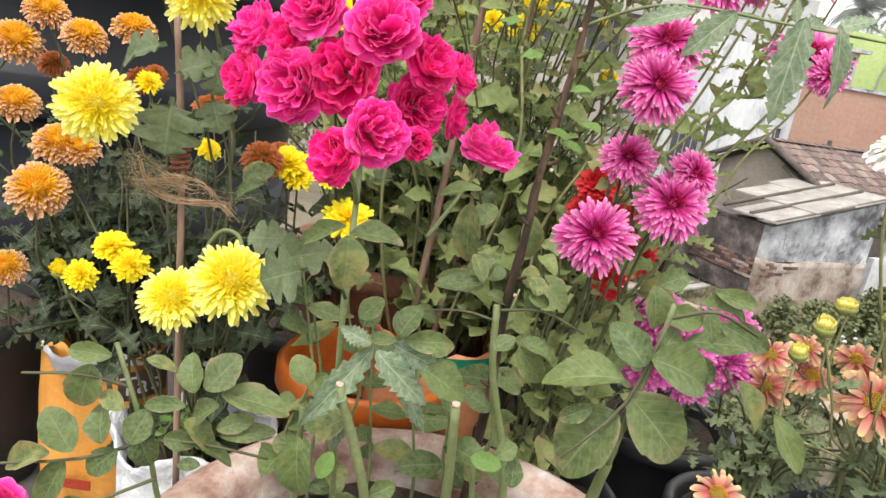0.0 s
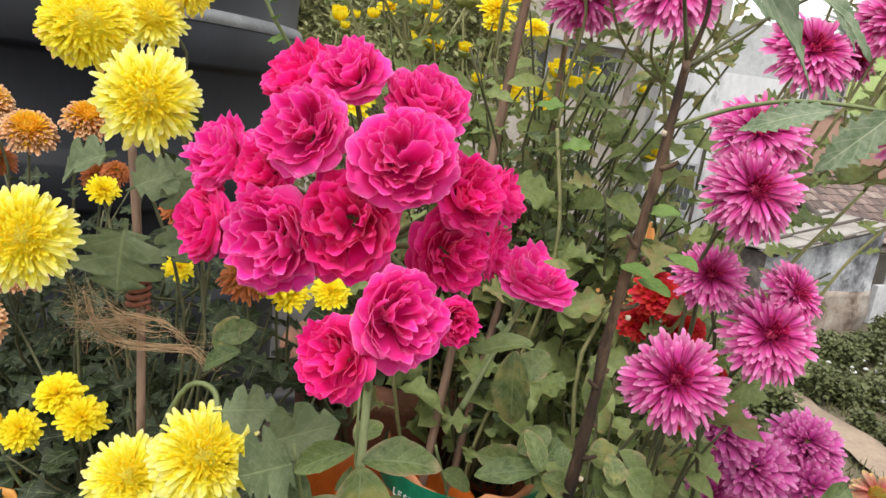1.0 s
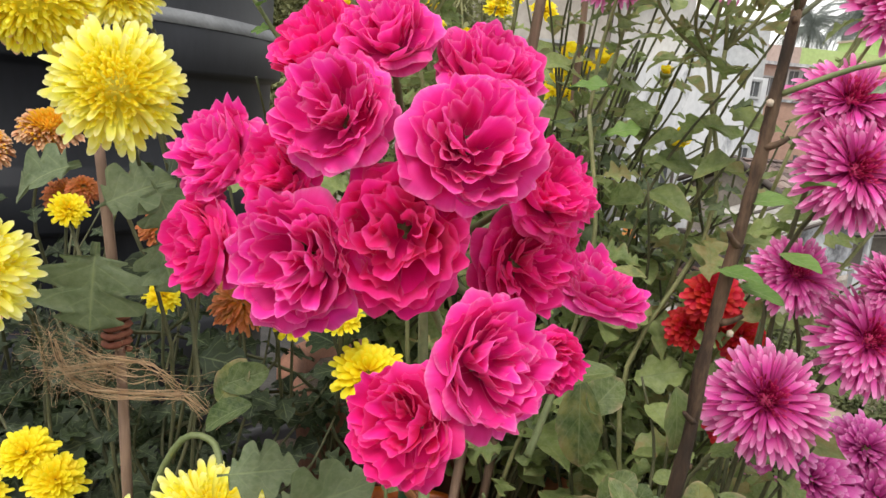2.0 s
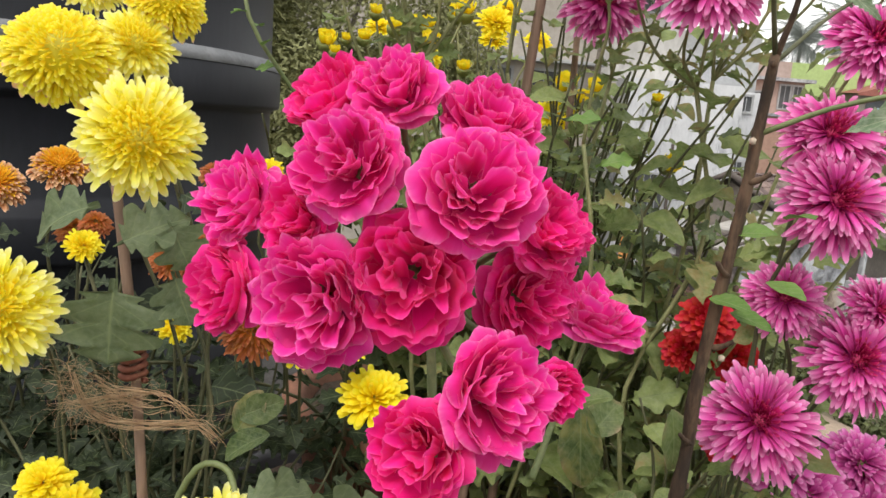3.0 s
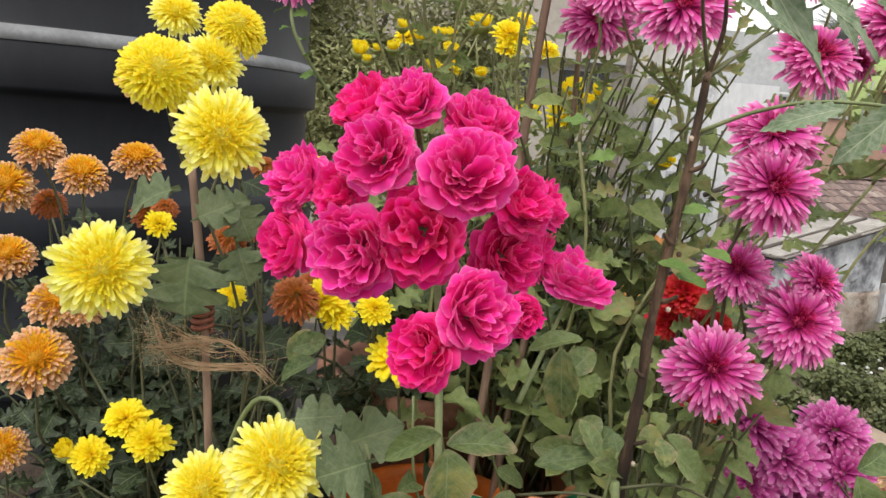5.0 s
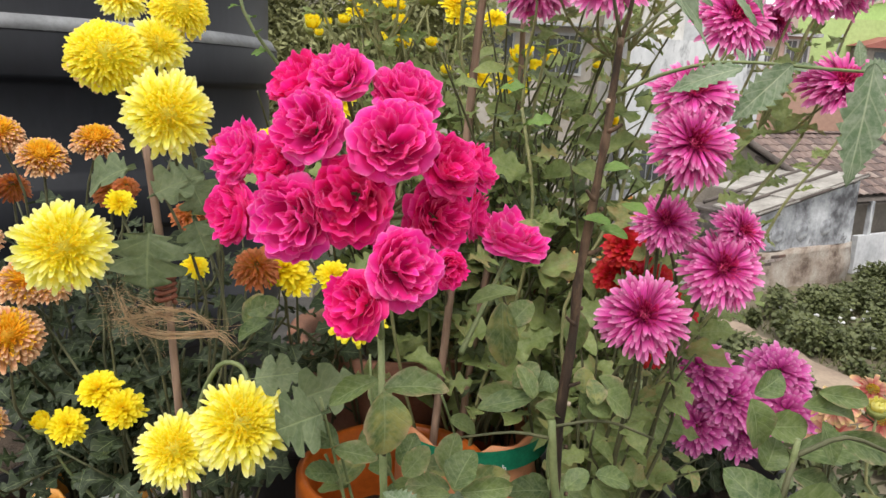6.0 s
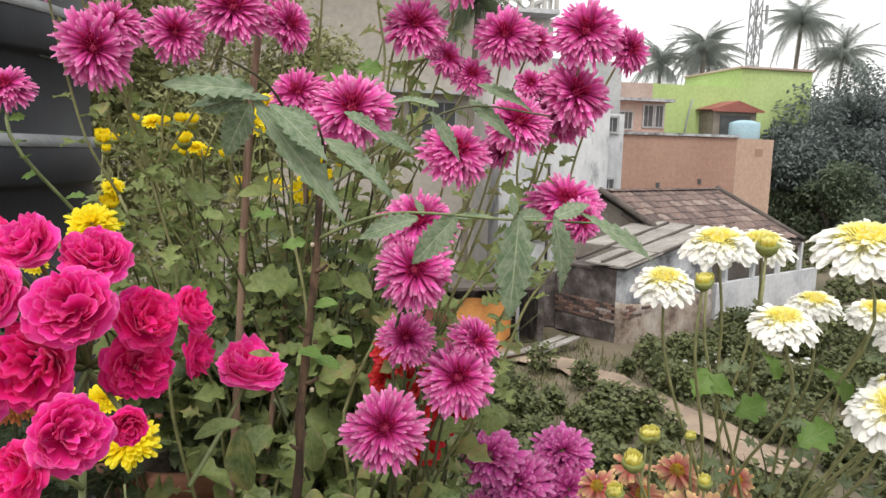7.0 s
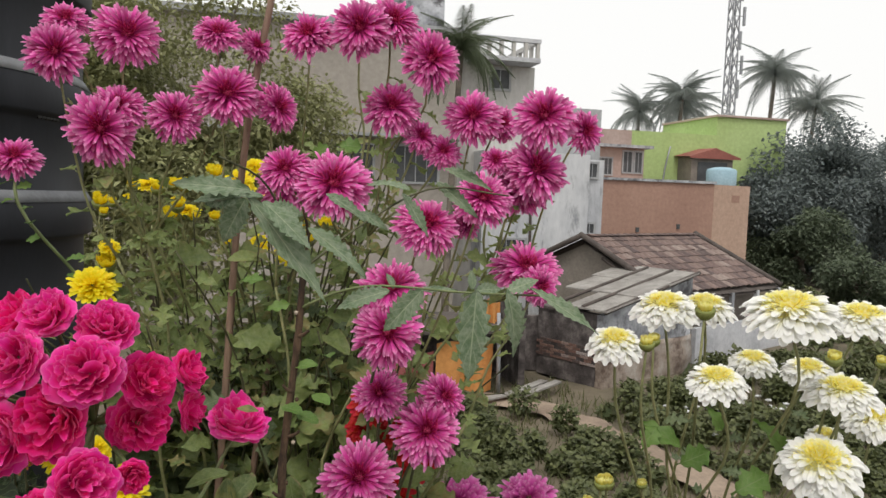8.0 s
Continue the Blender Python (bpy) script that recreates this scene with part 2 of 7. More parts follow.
BARK_GREY = surface("grey_trunk_bark", [(0.3, (0.10, 0.085, 0.07)), (0.7, (0.22, 0.19, 0.16))], 3, 30, 0.9, 0.7, 0.02)
STAKE = surface("weathered_stake_wood", [(0.3, (0.13, 0.080, 0.058)), (0.7, (0.35, 0.235, 0.170))], 70, 300, 0.75, 0.5, 0.001, stretch=(1, 1, 0.12))
JUTE = surface("jute_fibre", [(0.3, (0.28, 0.17, 0.09)), (0.7, (0.46, 0.33, 0.20))], 90, 500, 0.9, 0.4, 0.001)
CUT_WOOD = surface("pale_cut_wood", [(0.3, (0.34, 0.26, 0.19)), (0.7, (0.52, 0.44, 0.35))], 200, 800, 0.8, 0.2, 0.0005)
STRING = surface("red_brown_string", [(0.3, (0.16, 0.05, 0.03)), (0.7, (0.26, 0.10, 0.06))], 90, 700, 0.8, 0.4, 0.001)
ORANGE_POT = surface("orange_plastic", [(0.3, (0.42, 0.088, 0.010)), (0.7, (0.54, 0.135, 0.018))], 9, 120, 0.38, 0.08, 0.001, spec=0.5)
CLAY = surface("brown_clay", [(0.3, (0.15, 0.07, 0.045)), (0.6, (0.24, 0.11, 0.07)), (0.8, (0.30, 0.17, 0.12))], 12, 160, 0.85, 0.4, 0.002, wear=(0.34, 0.27, 0.22), amount=0.3)
CLAY_CHALKY = surface("chalky_terracotta", [(0.3, (0.16, 0.065, 0.045)), (0.48, (0.36, 0.25, 0.205)), (0.7, (0.50, 0.455, 0.42))], 19, 140, 0.9, 0.7, 0.003, wear=(0.13, 0.06, 0.045), amount=0.36)
SOIL = surface("dark_soil", [(0.3, (0.03, 0.022, 0.016)), (0.7, (0.085, 0.06, 0.042))], 50, 260, 0.95, 1.0, 0.006)
BAG = surface("yellow_orange_sack", [(0.3, (0.56, 0.22, 0.035)), (0.7, (0.66, 0.33, 0.08))], 12, 130, 0.42, 0.3, 0.002, wear=(0.66, 0.20, 0.03), amount=0.28)
BAG_PALE = surface("pale_orange_sack", [(0.3, (0.44, 0.15, 0.06)), (0.7, (0.56, 0.27, 0.14))], 10, 130, 0.45, 0.2, 0.002, wear=(0.60, 0.40, 0.30), amount=0.25)
FOIL = surface("silvery_sack_lining", [(0.3, (0.40, 0.41, 0.44)), (0.7, (0.66, 0.67, 0.70))], 20, 220, 0.38, 0.5, 0.004, spec=0.6)
BAG_PRINT = surface("red_sack_print", [(0.3, (0.24, 0.02, 0.01)), (0.7, (0.34, 0.05, 0.02))], 30, 200, 0.6, 0.1, 0.001)
BAG_DARK = surface("dark_sack_print", [(0.3, (0.06, 0.045, 0.04)), (0.7, (0.12, 0.085, 0.07))], 25, 200, 0.45, 0.1, 0.001)
BAG_GREEN = surface("green_label_print", [(0.3, (0.0, 0.10, 0.05)), (0.7, (0.01, 0.19, 0.10))], 25, 200, 0.45, 0.1, 0.001)
WHITE_SACK = surface("white_woven_sack", [(0.3, (0.50, 0.52, 0.56)), (0.7, (0.70, 0.71, 0.72))], 26, 48, 0.6, 1.0, 0.008, wear=(0.34, 0.38, 0.46), amount=0.22)
BLACK_PLASTIC = surface("black_plastic", [(0.3, (0.012, 0.012, 0.014)), (0.7, (0.028, 0.028, 0.031))], 9, 140, 0.5, 0.15, 0.001, spec=0.45)
TANK = surface("black_tank_plastic", [(0.3, (0.0075, 0.0085, 0.0115)), (0.6, (0.0135, 0.015, 0.0195)), (0.8, (0.026, 0.029, 0.036))], 4, 90, 0.46, 0.12, 0.001, spec=0.20, stretch=(1, 1, 0.3))
TANK_BAND = surface("dusty_tank_band", [(0.3, (0.12, 0.125, 0.135)), (0.7, (0.24, 0.25, 0.26))], 9, 120, 0.7, 0.1, 0.001)
FLOOR = surface("grey_roof_concrete", [(0.3, (0.045, 0.041, 0.038)), (0.55, (0.085, 0.077, 0.070)), (0.8, (0.135, 0.122, 0.11))], 5, 90, 0.9, 0.5, 0.004, wear=(0.035, 0.038, 0.032), amount=0.3)
GROUND = surface("weedy_soil", [(0.3, (0.072, 0.066, 0.044)), (0.55, (0.14, 0.118, 0.082)), (0.8, (0.22, 0.178, 0.132))], 0.25, 3.0, 0.95, 0.8, 0.05)
SAND = surface("sandy_path", [(0.3, (0.20, 0.15, 0.115)), (0.7, (0.34, 0.265, 0.20))], 1.2, 12, 0.95, 0.4, 0.02)
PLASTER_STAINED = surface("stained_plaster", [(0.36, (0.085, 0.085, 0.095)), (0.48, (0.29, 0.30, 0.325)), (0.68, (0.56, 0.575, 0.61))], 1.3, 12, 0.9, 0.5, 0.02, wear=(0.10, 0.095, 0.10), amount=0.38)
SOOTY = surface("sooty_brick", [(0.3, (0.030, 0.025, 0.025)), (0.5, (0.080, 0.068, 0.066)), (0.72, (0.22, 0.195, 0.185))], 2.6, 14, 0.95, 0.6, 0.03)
MUD_WALL = surface("grey_mud_wall", [(0.3, (0.17, 0.15, 0.13)), (0.7, (0.27, 0.24, 0.21))], 1.2, 14, 0.95, 0.4, 0.02)
TIMBER = surface("dark_roof_timber", [(0.3, (0.05, 0.042, 0.038)), (0.7, (0.12, 0.10, 0.09))], 2, 24, 0.9, 0.4, 0.01)
SLAB = surface("grey_roof_sheet", [(0.3, (0.17, 0.155, 0.145)), (0.55, (0.29, 0.275, 0.255)), (0.8, (0.40, 0.385, 0.36))], 1.6, 14, 0.9, 0.3, 0.01, wear=(0.10, 0.09, 0.082), amount=0.32)
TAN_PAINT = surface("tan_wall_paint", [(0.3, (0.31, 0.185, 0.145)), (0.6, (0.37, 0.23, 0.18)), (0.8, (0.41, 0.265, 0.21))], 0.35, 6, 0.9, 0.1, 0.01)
TAN_LIGHT = surface("pale_tan_wall", [(0.3, (0.42, 0.285, 0.22)), (0.7, (0.48, 0.34, 0.265))], 0.5, 6, 0.9, 0.1, 0.01)
GREEN_PAINT = surface("lime_green_paint", [(0.3, (0.33, 0.44, 0.17)), (0.7, (0.41, 0.52, 0.23))], 0.3, 5, 0.9, 0.1, 0.01)
PINK_PAINT = surface("weathered_pink_plaster", [(0.3, (0.32, 0.23, 0.20)), (0.7, (0.46, 0.36, 0.32))], 0.4, 5, 0.9, 0.2, 0.01)
WHITE_PAINT = surface("weathered_white_wall", [(0.3, (0.34, 0.35, 0.38)), (0.5, (0.52, 0.535, 0.56)), (0.75, (0.66, 0.67, 0.69))], 0.7, 6, 0.9, 0.2, 0.01, wear=(0.24, 0.25, 0.27), amount=0.42, stretch=(1, 1, 0.35))
WHITEWASH = surface("grimy_whitewash", [(0.3, (0.34, 0.35, 0.38)), (0.5, (0.50, 0.51, 0.54)), (0.75, (0.60, 0.61, 0.64))], 1.1, 9, 0.9, 0.2, 0.01, wear=(0.24, 0.24, 0.26), amount=0.30)
CREAM_PAINT = surface("weathered_cream_wall", [(0.3, (0.36, 0.35, 0.335)), (0.55, (0.52, 0.51, 0.49)), (0.8, (0.60, 0.59, 0.57))], 0.6, 6, 0.9, 0.2, 0.01, wear=(0.24, 0.235, 0.225), amount=0.28, stretch=(1, 1, 0.4))
BEIGE_PAINT = surface("beige_wall_plaster", [(0.3, (0.29, 0.265, 0.235)), (0.7, (0.38, 0.35, 0.315))], 0.3, 5, 0.9, 0.2, 0.01)
GREY_PAINT = surface("grey_concrete_wall", [(0.3, (0.27, 0.28, 0.29)), (0.7, (0.43, 0.44, 0.45))], 0.5, 6, 0.9, 0.2, 0.01)
# Flat panels for openings; the unlit inside is put into their dark colour.
DARK_OPENING = surface("dark_opening_panel", [(0.3, (0.045, 0.05, 0.055)), (0.7, (0.09, 0.095, 0.10))], 2, 20, 0.5, 0.1, 0.01)
BLUE_PAINT = surface("pale_blue_paint", [(0.3, (0.26, 0.40, 0.48)), (0.7, (0.36, 0.52, 0.60))], 0.8, 9, 0.7, 0.1, 0.01)
RED_SHEET = surface("red_metal_sheet", [(0.3, (0.20, 0.065, 0.05)), (0.7, (0.28, 0.10, 0.08))], 0.8, 9, 0.7, 0.1, 0.01)
ORANGE_CLOTH = surface("orange_cloth", [(0.3, (0.42, 0.16, 0.04)), (0.7, (0.58, 0.28, 0.09))], 1.5, 16, 0.85, 0.3, 0.01)
MAROON_CLOTH = surface("maroon_cloth", [(0.3, (0.20, 0.05, 0.05)), (0.7, (0.32, 0.10, 0.10))], 1.5, 16, 0.85, 0.3, 0.01)
STEEL = surface("grey_steel", [(0.3, (0.28, 0.29, 0.31)), (0.7, (0.40, 0.41, 0.43))], 3, 30, 0.6, 0.1, 0.004, metal=0.4)
MUD_PALE = surface("pale_mud_plaster", [(0.36, (0.12, 0.085, 0.068)), (0.48, (0.30, 0.245, 0.205)), (0.72, (0.44, 0.40, 0.36))], 1.9, 16, 0.95, 0.8, 0.03, wear=(0.16, 0.12, 0.10), amount=0.34)
TRASH = surface("pale_rubbish", [(0.3, (0.5, 0.5, 0.5)), (0.7, (0.75, 0.76, 0.78))], 3, 30, 0.7, 0.2, 0.01)


def tile_material():
    m, nt, b, _ = graph("clay_roof_tile")
    r = nt.nodes.new("ShaderNodeObjectInfo").outputs["Random"]
    col = ramp(nt, r, [(0.0, (0.090, 0.066, 0.062)), (0.5, (0.145, 0.10, 0.09)), (0.85, (0.19, 0.135, 0.118)), (1.0, (0.26, 0.21, 0.185))])
    n = noise_tex(nt, 9.0, 5, 0.7)
    col = mixed(nt, 0.6, col, ramp(nt, n, [(0.3, (0.25, 0.25, 0.25)), (0.7, (0.7, 0.7, 0.7))]), "OVERLAY")
    nt.links.new(col, b.inputs["Base Color"])
    b.inputs["Roughness"].default_value = 0.9
    bumped(nt, b, n, 0.5, 0.01)
    return m


TILE = tile_material()


def brick_material():
    m, nt, b, _ = graph("worn_clay_brick")
    r = nt.nodes.new("ShaderNodeObjectInfo").outputs["Random"]
    col = ramp(nt, r, [(0.0, (0.07, 0.055, 0.052)), (0.4, (0.16, 0.092, 0.074)), (0.75, (0.22, 0.135, 0.108)), (1.0, (0.34, 0.30, 0.285))])
    n = noise_tex(nt, 22.0, 5, 0.7)
    col = mixed(nt, 0.7, col, ramp(nt, n, [(0.3, (0.2, 0.2, 0.2)), (0.7, (0.72, 0.72, 0.72))]), "OVERLAY")
    nt.links.new(col, b.inputs["Base Color"])
    b.inputs["Roughness"].default_value = 0.92
    bumped(nt, b, n, 0.6, 0.01)
    return m


BRICK = brick_material()


# ---- geometry helpers ----
class Sheet:
    """Collects grids of points into one mesh, with the position along and across each blade."""

    def __init__(self):
        self.v, self.f, self.al, self.ac = [], [], [], []

    def grid(self, rows, al=None, ac=None, closed=False):
        n0, nv, nu = len(self.v), len(rows), len(rows[0])
        for i, row in enumerate(rows):
            for j, p in enumerate(row):
                self.v.append(tuple(p))
                self.al.append(al[i][j] if al is not None else i / max(nv - 1, 1))
                self.ac.append(ac[i][j] if ac is not None else 2 * j / max(nu - 1, 1) - 1)
        for i in range(nv - 1):
            for j in range(nu if closed else nu - 1):
                k = (j + 1) % nu
                self.f.append((n0 + i * nu + j, n0 + i * nu + k, n0 + (i + 1) * nu + k, n0 + (i + 1) * nu + j))

    def add(self, other, m):
        n0 = len(self.v)
        a = np.array(other.v) @ np.array(m.to_3x3()).T + np.array(m.translation)
        self.v.extend(map(tuple, a))
        self.f.extend(tuple(i + n0 for i in f) for f in other.f)
        self.al.extend(other.al)
        self.ac.extend(other.ac)

    def mesh(self, name, material, smooth=True):
        me = bpy.data.meshes.new(name)
        me.from_pydata(self.v, [], self.f)
        for key, values in (("along", self.al), ("across", self.ac)):
            me.attributes.new(key, "FLOAT", "POINT").data.foreach_set("value", np.array(values, dtype=np.float32))
        me.polygons.foreach_set("use_smooth", [smooth] * len(me.polygons))
        me.materials.append(material)
        me.update()
        return me


def as_mesh(name, shape, material, smooth=False):
    """A mesh from a Sheet or a bmesh."""
    if isinstance(shape, bpy.types.Mesh):
        return shape
    if isinstance(shape, Sheet):
        return shape.mesh(name, material, True)
    me = bpy.data.meshes.new(name)
    shape.to_mesh(me)
    shape.free()
    me.polygons.foreach_set("use_smooth", [smooth] * len(me.polygons))
    me.materials.append(material)
    return me


def thing(name, at, label, category, group="", kind=""):
    ob = new(name)
    ob.location = at
    ob.empty_display_size = 0.05
    return tagged(ob, label, category, group, kind)


def place_of(ob):
    if ob.parent:
        return ob.parent.matrix_basis @ ob.matrix_basis
    return ob.matrix_basis.copy()


def part(name, shape, material, parent, label="", m=None, smooth=False):
    """One mesh object under a thing or a part; m is its pose in the world."""
    ob = new(name, as_mesh(name, shape, material, smooth))
    m = m or Matrix.Identity(4)
    ob.parent = parent
    ob.matrix_basis = place_of(parent).inverted() @ m
    return tagged(ob, label)


def solo(name, shape, material, label, category, group="", kind="", m=None, smooth=False):
    ob = new(name, as_mesh(name, shape, material, smooth))
    ob.matrix_basis = m or Matrix.Identity(4)
    return tagged(ob, label, category, group, kind)


def box(x0, y0, z0, x1, y1, z1, bevel=0.0, bm=None):
    bm = bm or bmesh.new()
    r = bmesh.ops.create_cube(bm, size=1.0, matrix=Matrix.Translation(((x0 + x1) / 2, (y0 + y1) / 2, (z0 + z1) / 2)) @ Matrix.Diagonal((x1 - x0, y1 - y0, z1 - z0, 1)))
    if bevel:
        es = list({e for v in r["verts"] for e in v.link_edges})
        bmesh.ops.bevel(bm, geom=es, offset=bevel, segments=2, affect="EDGES", profile=0.5)
    return bm


def spline(points, n):
    """n + 1 points of a smooth curve through the given ones."""
    p = [Vector(q) for q in points]
    p = [2 * p[0] - p[1], *p, 2 * p[-1] - p[-2]]
    out = []
    for k in range(n + 1):
        s = k / n * (len(p) - 3)
        i = min(int(s), len(p) - 4)
        t = s - i
        a, b, c, d = p[i:i + 4]
        out.append(0.5 * (2 * b + (c - a) * t + (2 * a - 5 * b + 4 * c - d) * t * t + (3 * b - a - 3 * c + d) * t ** 3))
    return out


def tube(points, r0, r1, n=10, sides=6, knobs=0.0, sheet=None, seed=0):
    """A tapering round stem along a smooth curve."""
    rnd = random.Random(seed)
    s = sheet or Sheet()
    c = spline(points, n)
    rows = []
    side = Vector((0.31, 0.9, 0.2))
    for i, p in enumerate(c):
        d = (c[min(i + 1, n)] - c[max(i - 1, 0)]).normalized()
        x = d.cross(side).normalized()
        y = d.cross(x)
        r = r0 + (r1 - r0) * i / n
        r *= 1 + knobs * rnd.uniform(-0.4, 1.0)
        rows.append([p + r * (math.cos(2 * math.pi * k / sides) * x + math.sin(2 * math.pi * k / sides) * y) for k in range(sides)])
    rows.insert(0, [c[0]] * sides)
    rows.append([c[-1]] * sides)
    s.grid(rows, closed=True)
    return s


def turned(profile, sides=40, wobble=0.0, seed=0):
    """A body of revolution round z from (radius, height) pairs."""
    rnd = random.Random(seed)
    s = Sheet()
    w = [rnd.uniform(-wobble, wobble) for _ in range(sides)]
    s.grid([[(r * (1 + w[k]) * math.cos(2 * math.pi * k / sides), r * (1 + w[k]) * math.sin(2 * math.pi * k / sides), z) for k in range(sides)] for r, z in profile], closed=True)
    return s


def frame_of(at, along, up):
    """A pose whose y axis runs along a blade and whose z axis leans towards up."""
    y = Vector(along).normalized()
    x = y.cross(Vector(up))
    x = x.normalized() if x.length > 1e-4 else y.orthogonal().normalized()
    z = x.cross(y)
    m = Matrix((x, y, z)).transposed().to_4x4()
    m.translation = Vector(at)
    return m


def facing(at, n, spin=0.0):
    """A pose whose z axis is n."""
    z = Vector(n).normalized()
    m = z.to_track_quat("Z", "Y").to_matrix().to_4x4() @ Matrix.Rotation(spin, 4, "Z")
    m.translation = Vector(at)
    return m


# ---- leaves ----
def blade(width, nv, nu, outline, fold=0.25, droop=0.25, teeth=0, bite=0.0, wave=0.0, seed=0):
    """A leaf of length 1 along y: outline(v) is its half width, creased along the middle, drooping, with teeth."""
    rnd = random.Random(seed)
    ph = rnd.uniform(0, 6)
    rows, al, ac = [], [], []
    for i in range(nv + 1):
        v = i / nv
        w = outline(v) * width / 2
        row, a1, a2 = [], [], []
        for j in range(nu + 1):
            u = 2 * j / nu - 1
            saw = 1 - bite * ((v * teeth) % 1.0) if teeth and abs(u) > 0.99 else 1.0
            x = u * w * saw
            y = v + 0.05 * abs(u) * math.sin(math.pi * v)
            z = fold * abs(x) - droop * v * v + wave * math.sin(9 * v + ph + 2 * u) * abs(u)
            row.append((x, y, z))
            a1.append(v)
            a2.append(u)
        rows.append(row)
        al.append(a1)
        ac.append(a2)
    s = Sheet()
    s.grid(rows, al, ac)
    return s


def oval(v):
    return max(0.02, math.sin(math.pi * v ** 0.9)) ** 0.62 if v < 1 else 0.0


def lance(v):
    return max(0.015, math.sin(math.pi * v ** 0.72)) ** 0.9 if v < 1 else 0.0


def lobed(v):
    if v >= 1:
        return 0.0
    if v < 0.16:
        return 0.06
    q = (v - 0.16) / 0.84
    return (0.30 + 0.72 * math.sin(math.pi * q ** 0.85) ** 0.8) * (1 - 0.42 * abs(math.sin(math.pi * (q * 2.6 + 0.12))) ** 3) * (1 - q ** 9)


ROSE_LEAVES = [blade(0.66, 20, 4, oval, 0.22 + 0.1 * k, 0.12 + 0.12 * k, 18, 0.10, 0.02, k).mesh("leaflet", LEAF_ROSE) for k in range(4)]
FRESH_LEAVES = [blade(0.62, 16, 4, oval, 0.25, 0.15, 12, 0.12, 0.02, k).mesh("leaflet", LEAF_FRESH) for k in range(2)]
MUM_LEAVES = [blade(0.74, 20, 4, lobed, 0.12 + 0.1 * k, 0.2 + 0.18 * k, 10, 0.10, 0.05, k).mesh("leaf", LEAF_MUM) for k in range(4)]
OLIVE_LEAVES = [blade(0.62, 16, 4, oval, 0.15 + 0.12 * k, 0.2 + 0.2 * k, 0, 0, 0.04, k).mesh("leaf", LEAF_SHADE) for k in range(4)]
OLIVE_LOBED = [blade(0.70, 20, 4, lobed, 0.15 + 0.12 * k, 0.25 + 0.2 * k, 10, 0.1, 0.06, k).mesh("leaf", LEAF_SHADE) for k in range(3)]
def cut(v):
    if v >= 1:
        return 0.0
    if v < 0.2:
        return 0.05
    q = (v - 0.2) / 0.8
    return (0.24 + 0.78 * math.sin(math.pi * q ** 0.85) ** 0.8) * (1 - 0.72 * abs(math.sin(math.pi * (q * 3.4 + 0.1))) ** 2) * (1 - q ** 9)


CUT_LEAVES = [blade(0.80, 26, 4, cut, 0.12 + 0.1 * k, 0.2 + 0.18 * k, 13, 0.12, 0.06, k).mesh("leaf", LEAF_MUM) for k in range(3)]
def broad(v):
    if v >= 1:
        return 0.0
    if v < 0.14:
        return 0.06
    q = (v - 0.14) / 0.86
    return (0.42 + 0.62 * math.sin(math.pi * q ** 0.8) ** 0.7) * (1 - 0.46 * abs(math.sin(math.pi * (q * 3.1 + 0.2))) ** 8) * (1 - q ** 8)


BROAD_LEAVES = [blade(0.90, 44, 6, broad, 0.10 + 0.1 * k, 0.15 + 0.15 * k, 0, 0.0, 0.05, k).mesh("leaf", LEAF_BROAD) for k in range(3)]
OLIVE_CUT = [blade(0.66, 26, 4, cut, 0.15 + 0.1 * k, 0.2 + 0.2 * k, 13, 0.12, 0.06, k).mesh("leaf", LEAF_SHADE) for k in range(3)]
PALE_CUT = [blade(0.78, 26, 4, cut, 0.12 + 0.1 * k, 0.2 + 0.15 * k, 13, 0.12, 0.06, k).mesh("leaf", LEAF_BROAD) for k in range(3)]
MUM_FRESH = [blade(0.7, 18, 4, lobed, 0.2, 0.25, 10, 0.1, 0.05, 9).mesh("leaf", LEAF_FRESH)]
NEEM_LEAVES = [blade(0.38, 63, 6, lance, 0.18 + 0.06 * k, 0.10 + 0.10 * k, 9, 0.36, 0.02, k).mesh("leaflet", LEAF_NEEM) for k in range(3)]


def leaf(meshes, plant, base, tip, up, rnd, wide=1.0, name="leaf"):
    b, t = Vector(base), Vector(tip)
    size = (t - b).length
    m = frame_of(b, t - b, up) @ Matrix.Diagonal((size * wide, size, size, 1))
    return part(name, rnd.choice(meshes), None, plant, m=m)


def leaf_at(meshes, plant, x, y, z, dx, dy, dz, length, wide, lean, rnd):
    """A leaf by its middle, its direction and length; lean tips its face from the walker's side towards the sky."""
    d = Vector((dx, dy, dz)).normalized() * length
    c = Vector((x, y, z))
    up = Vector((rnd.uniform(-0.35, 0.35), -1 + lean, 0.35 + lean))
    return leaf(meshes, plant, c - d / 2, c + d / 2, up, rnd, wide, "leaflet")


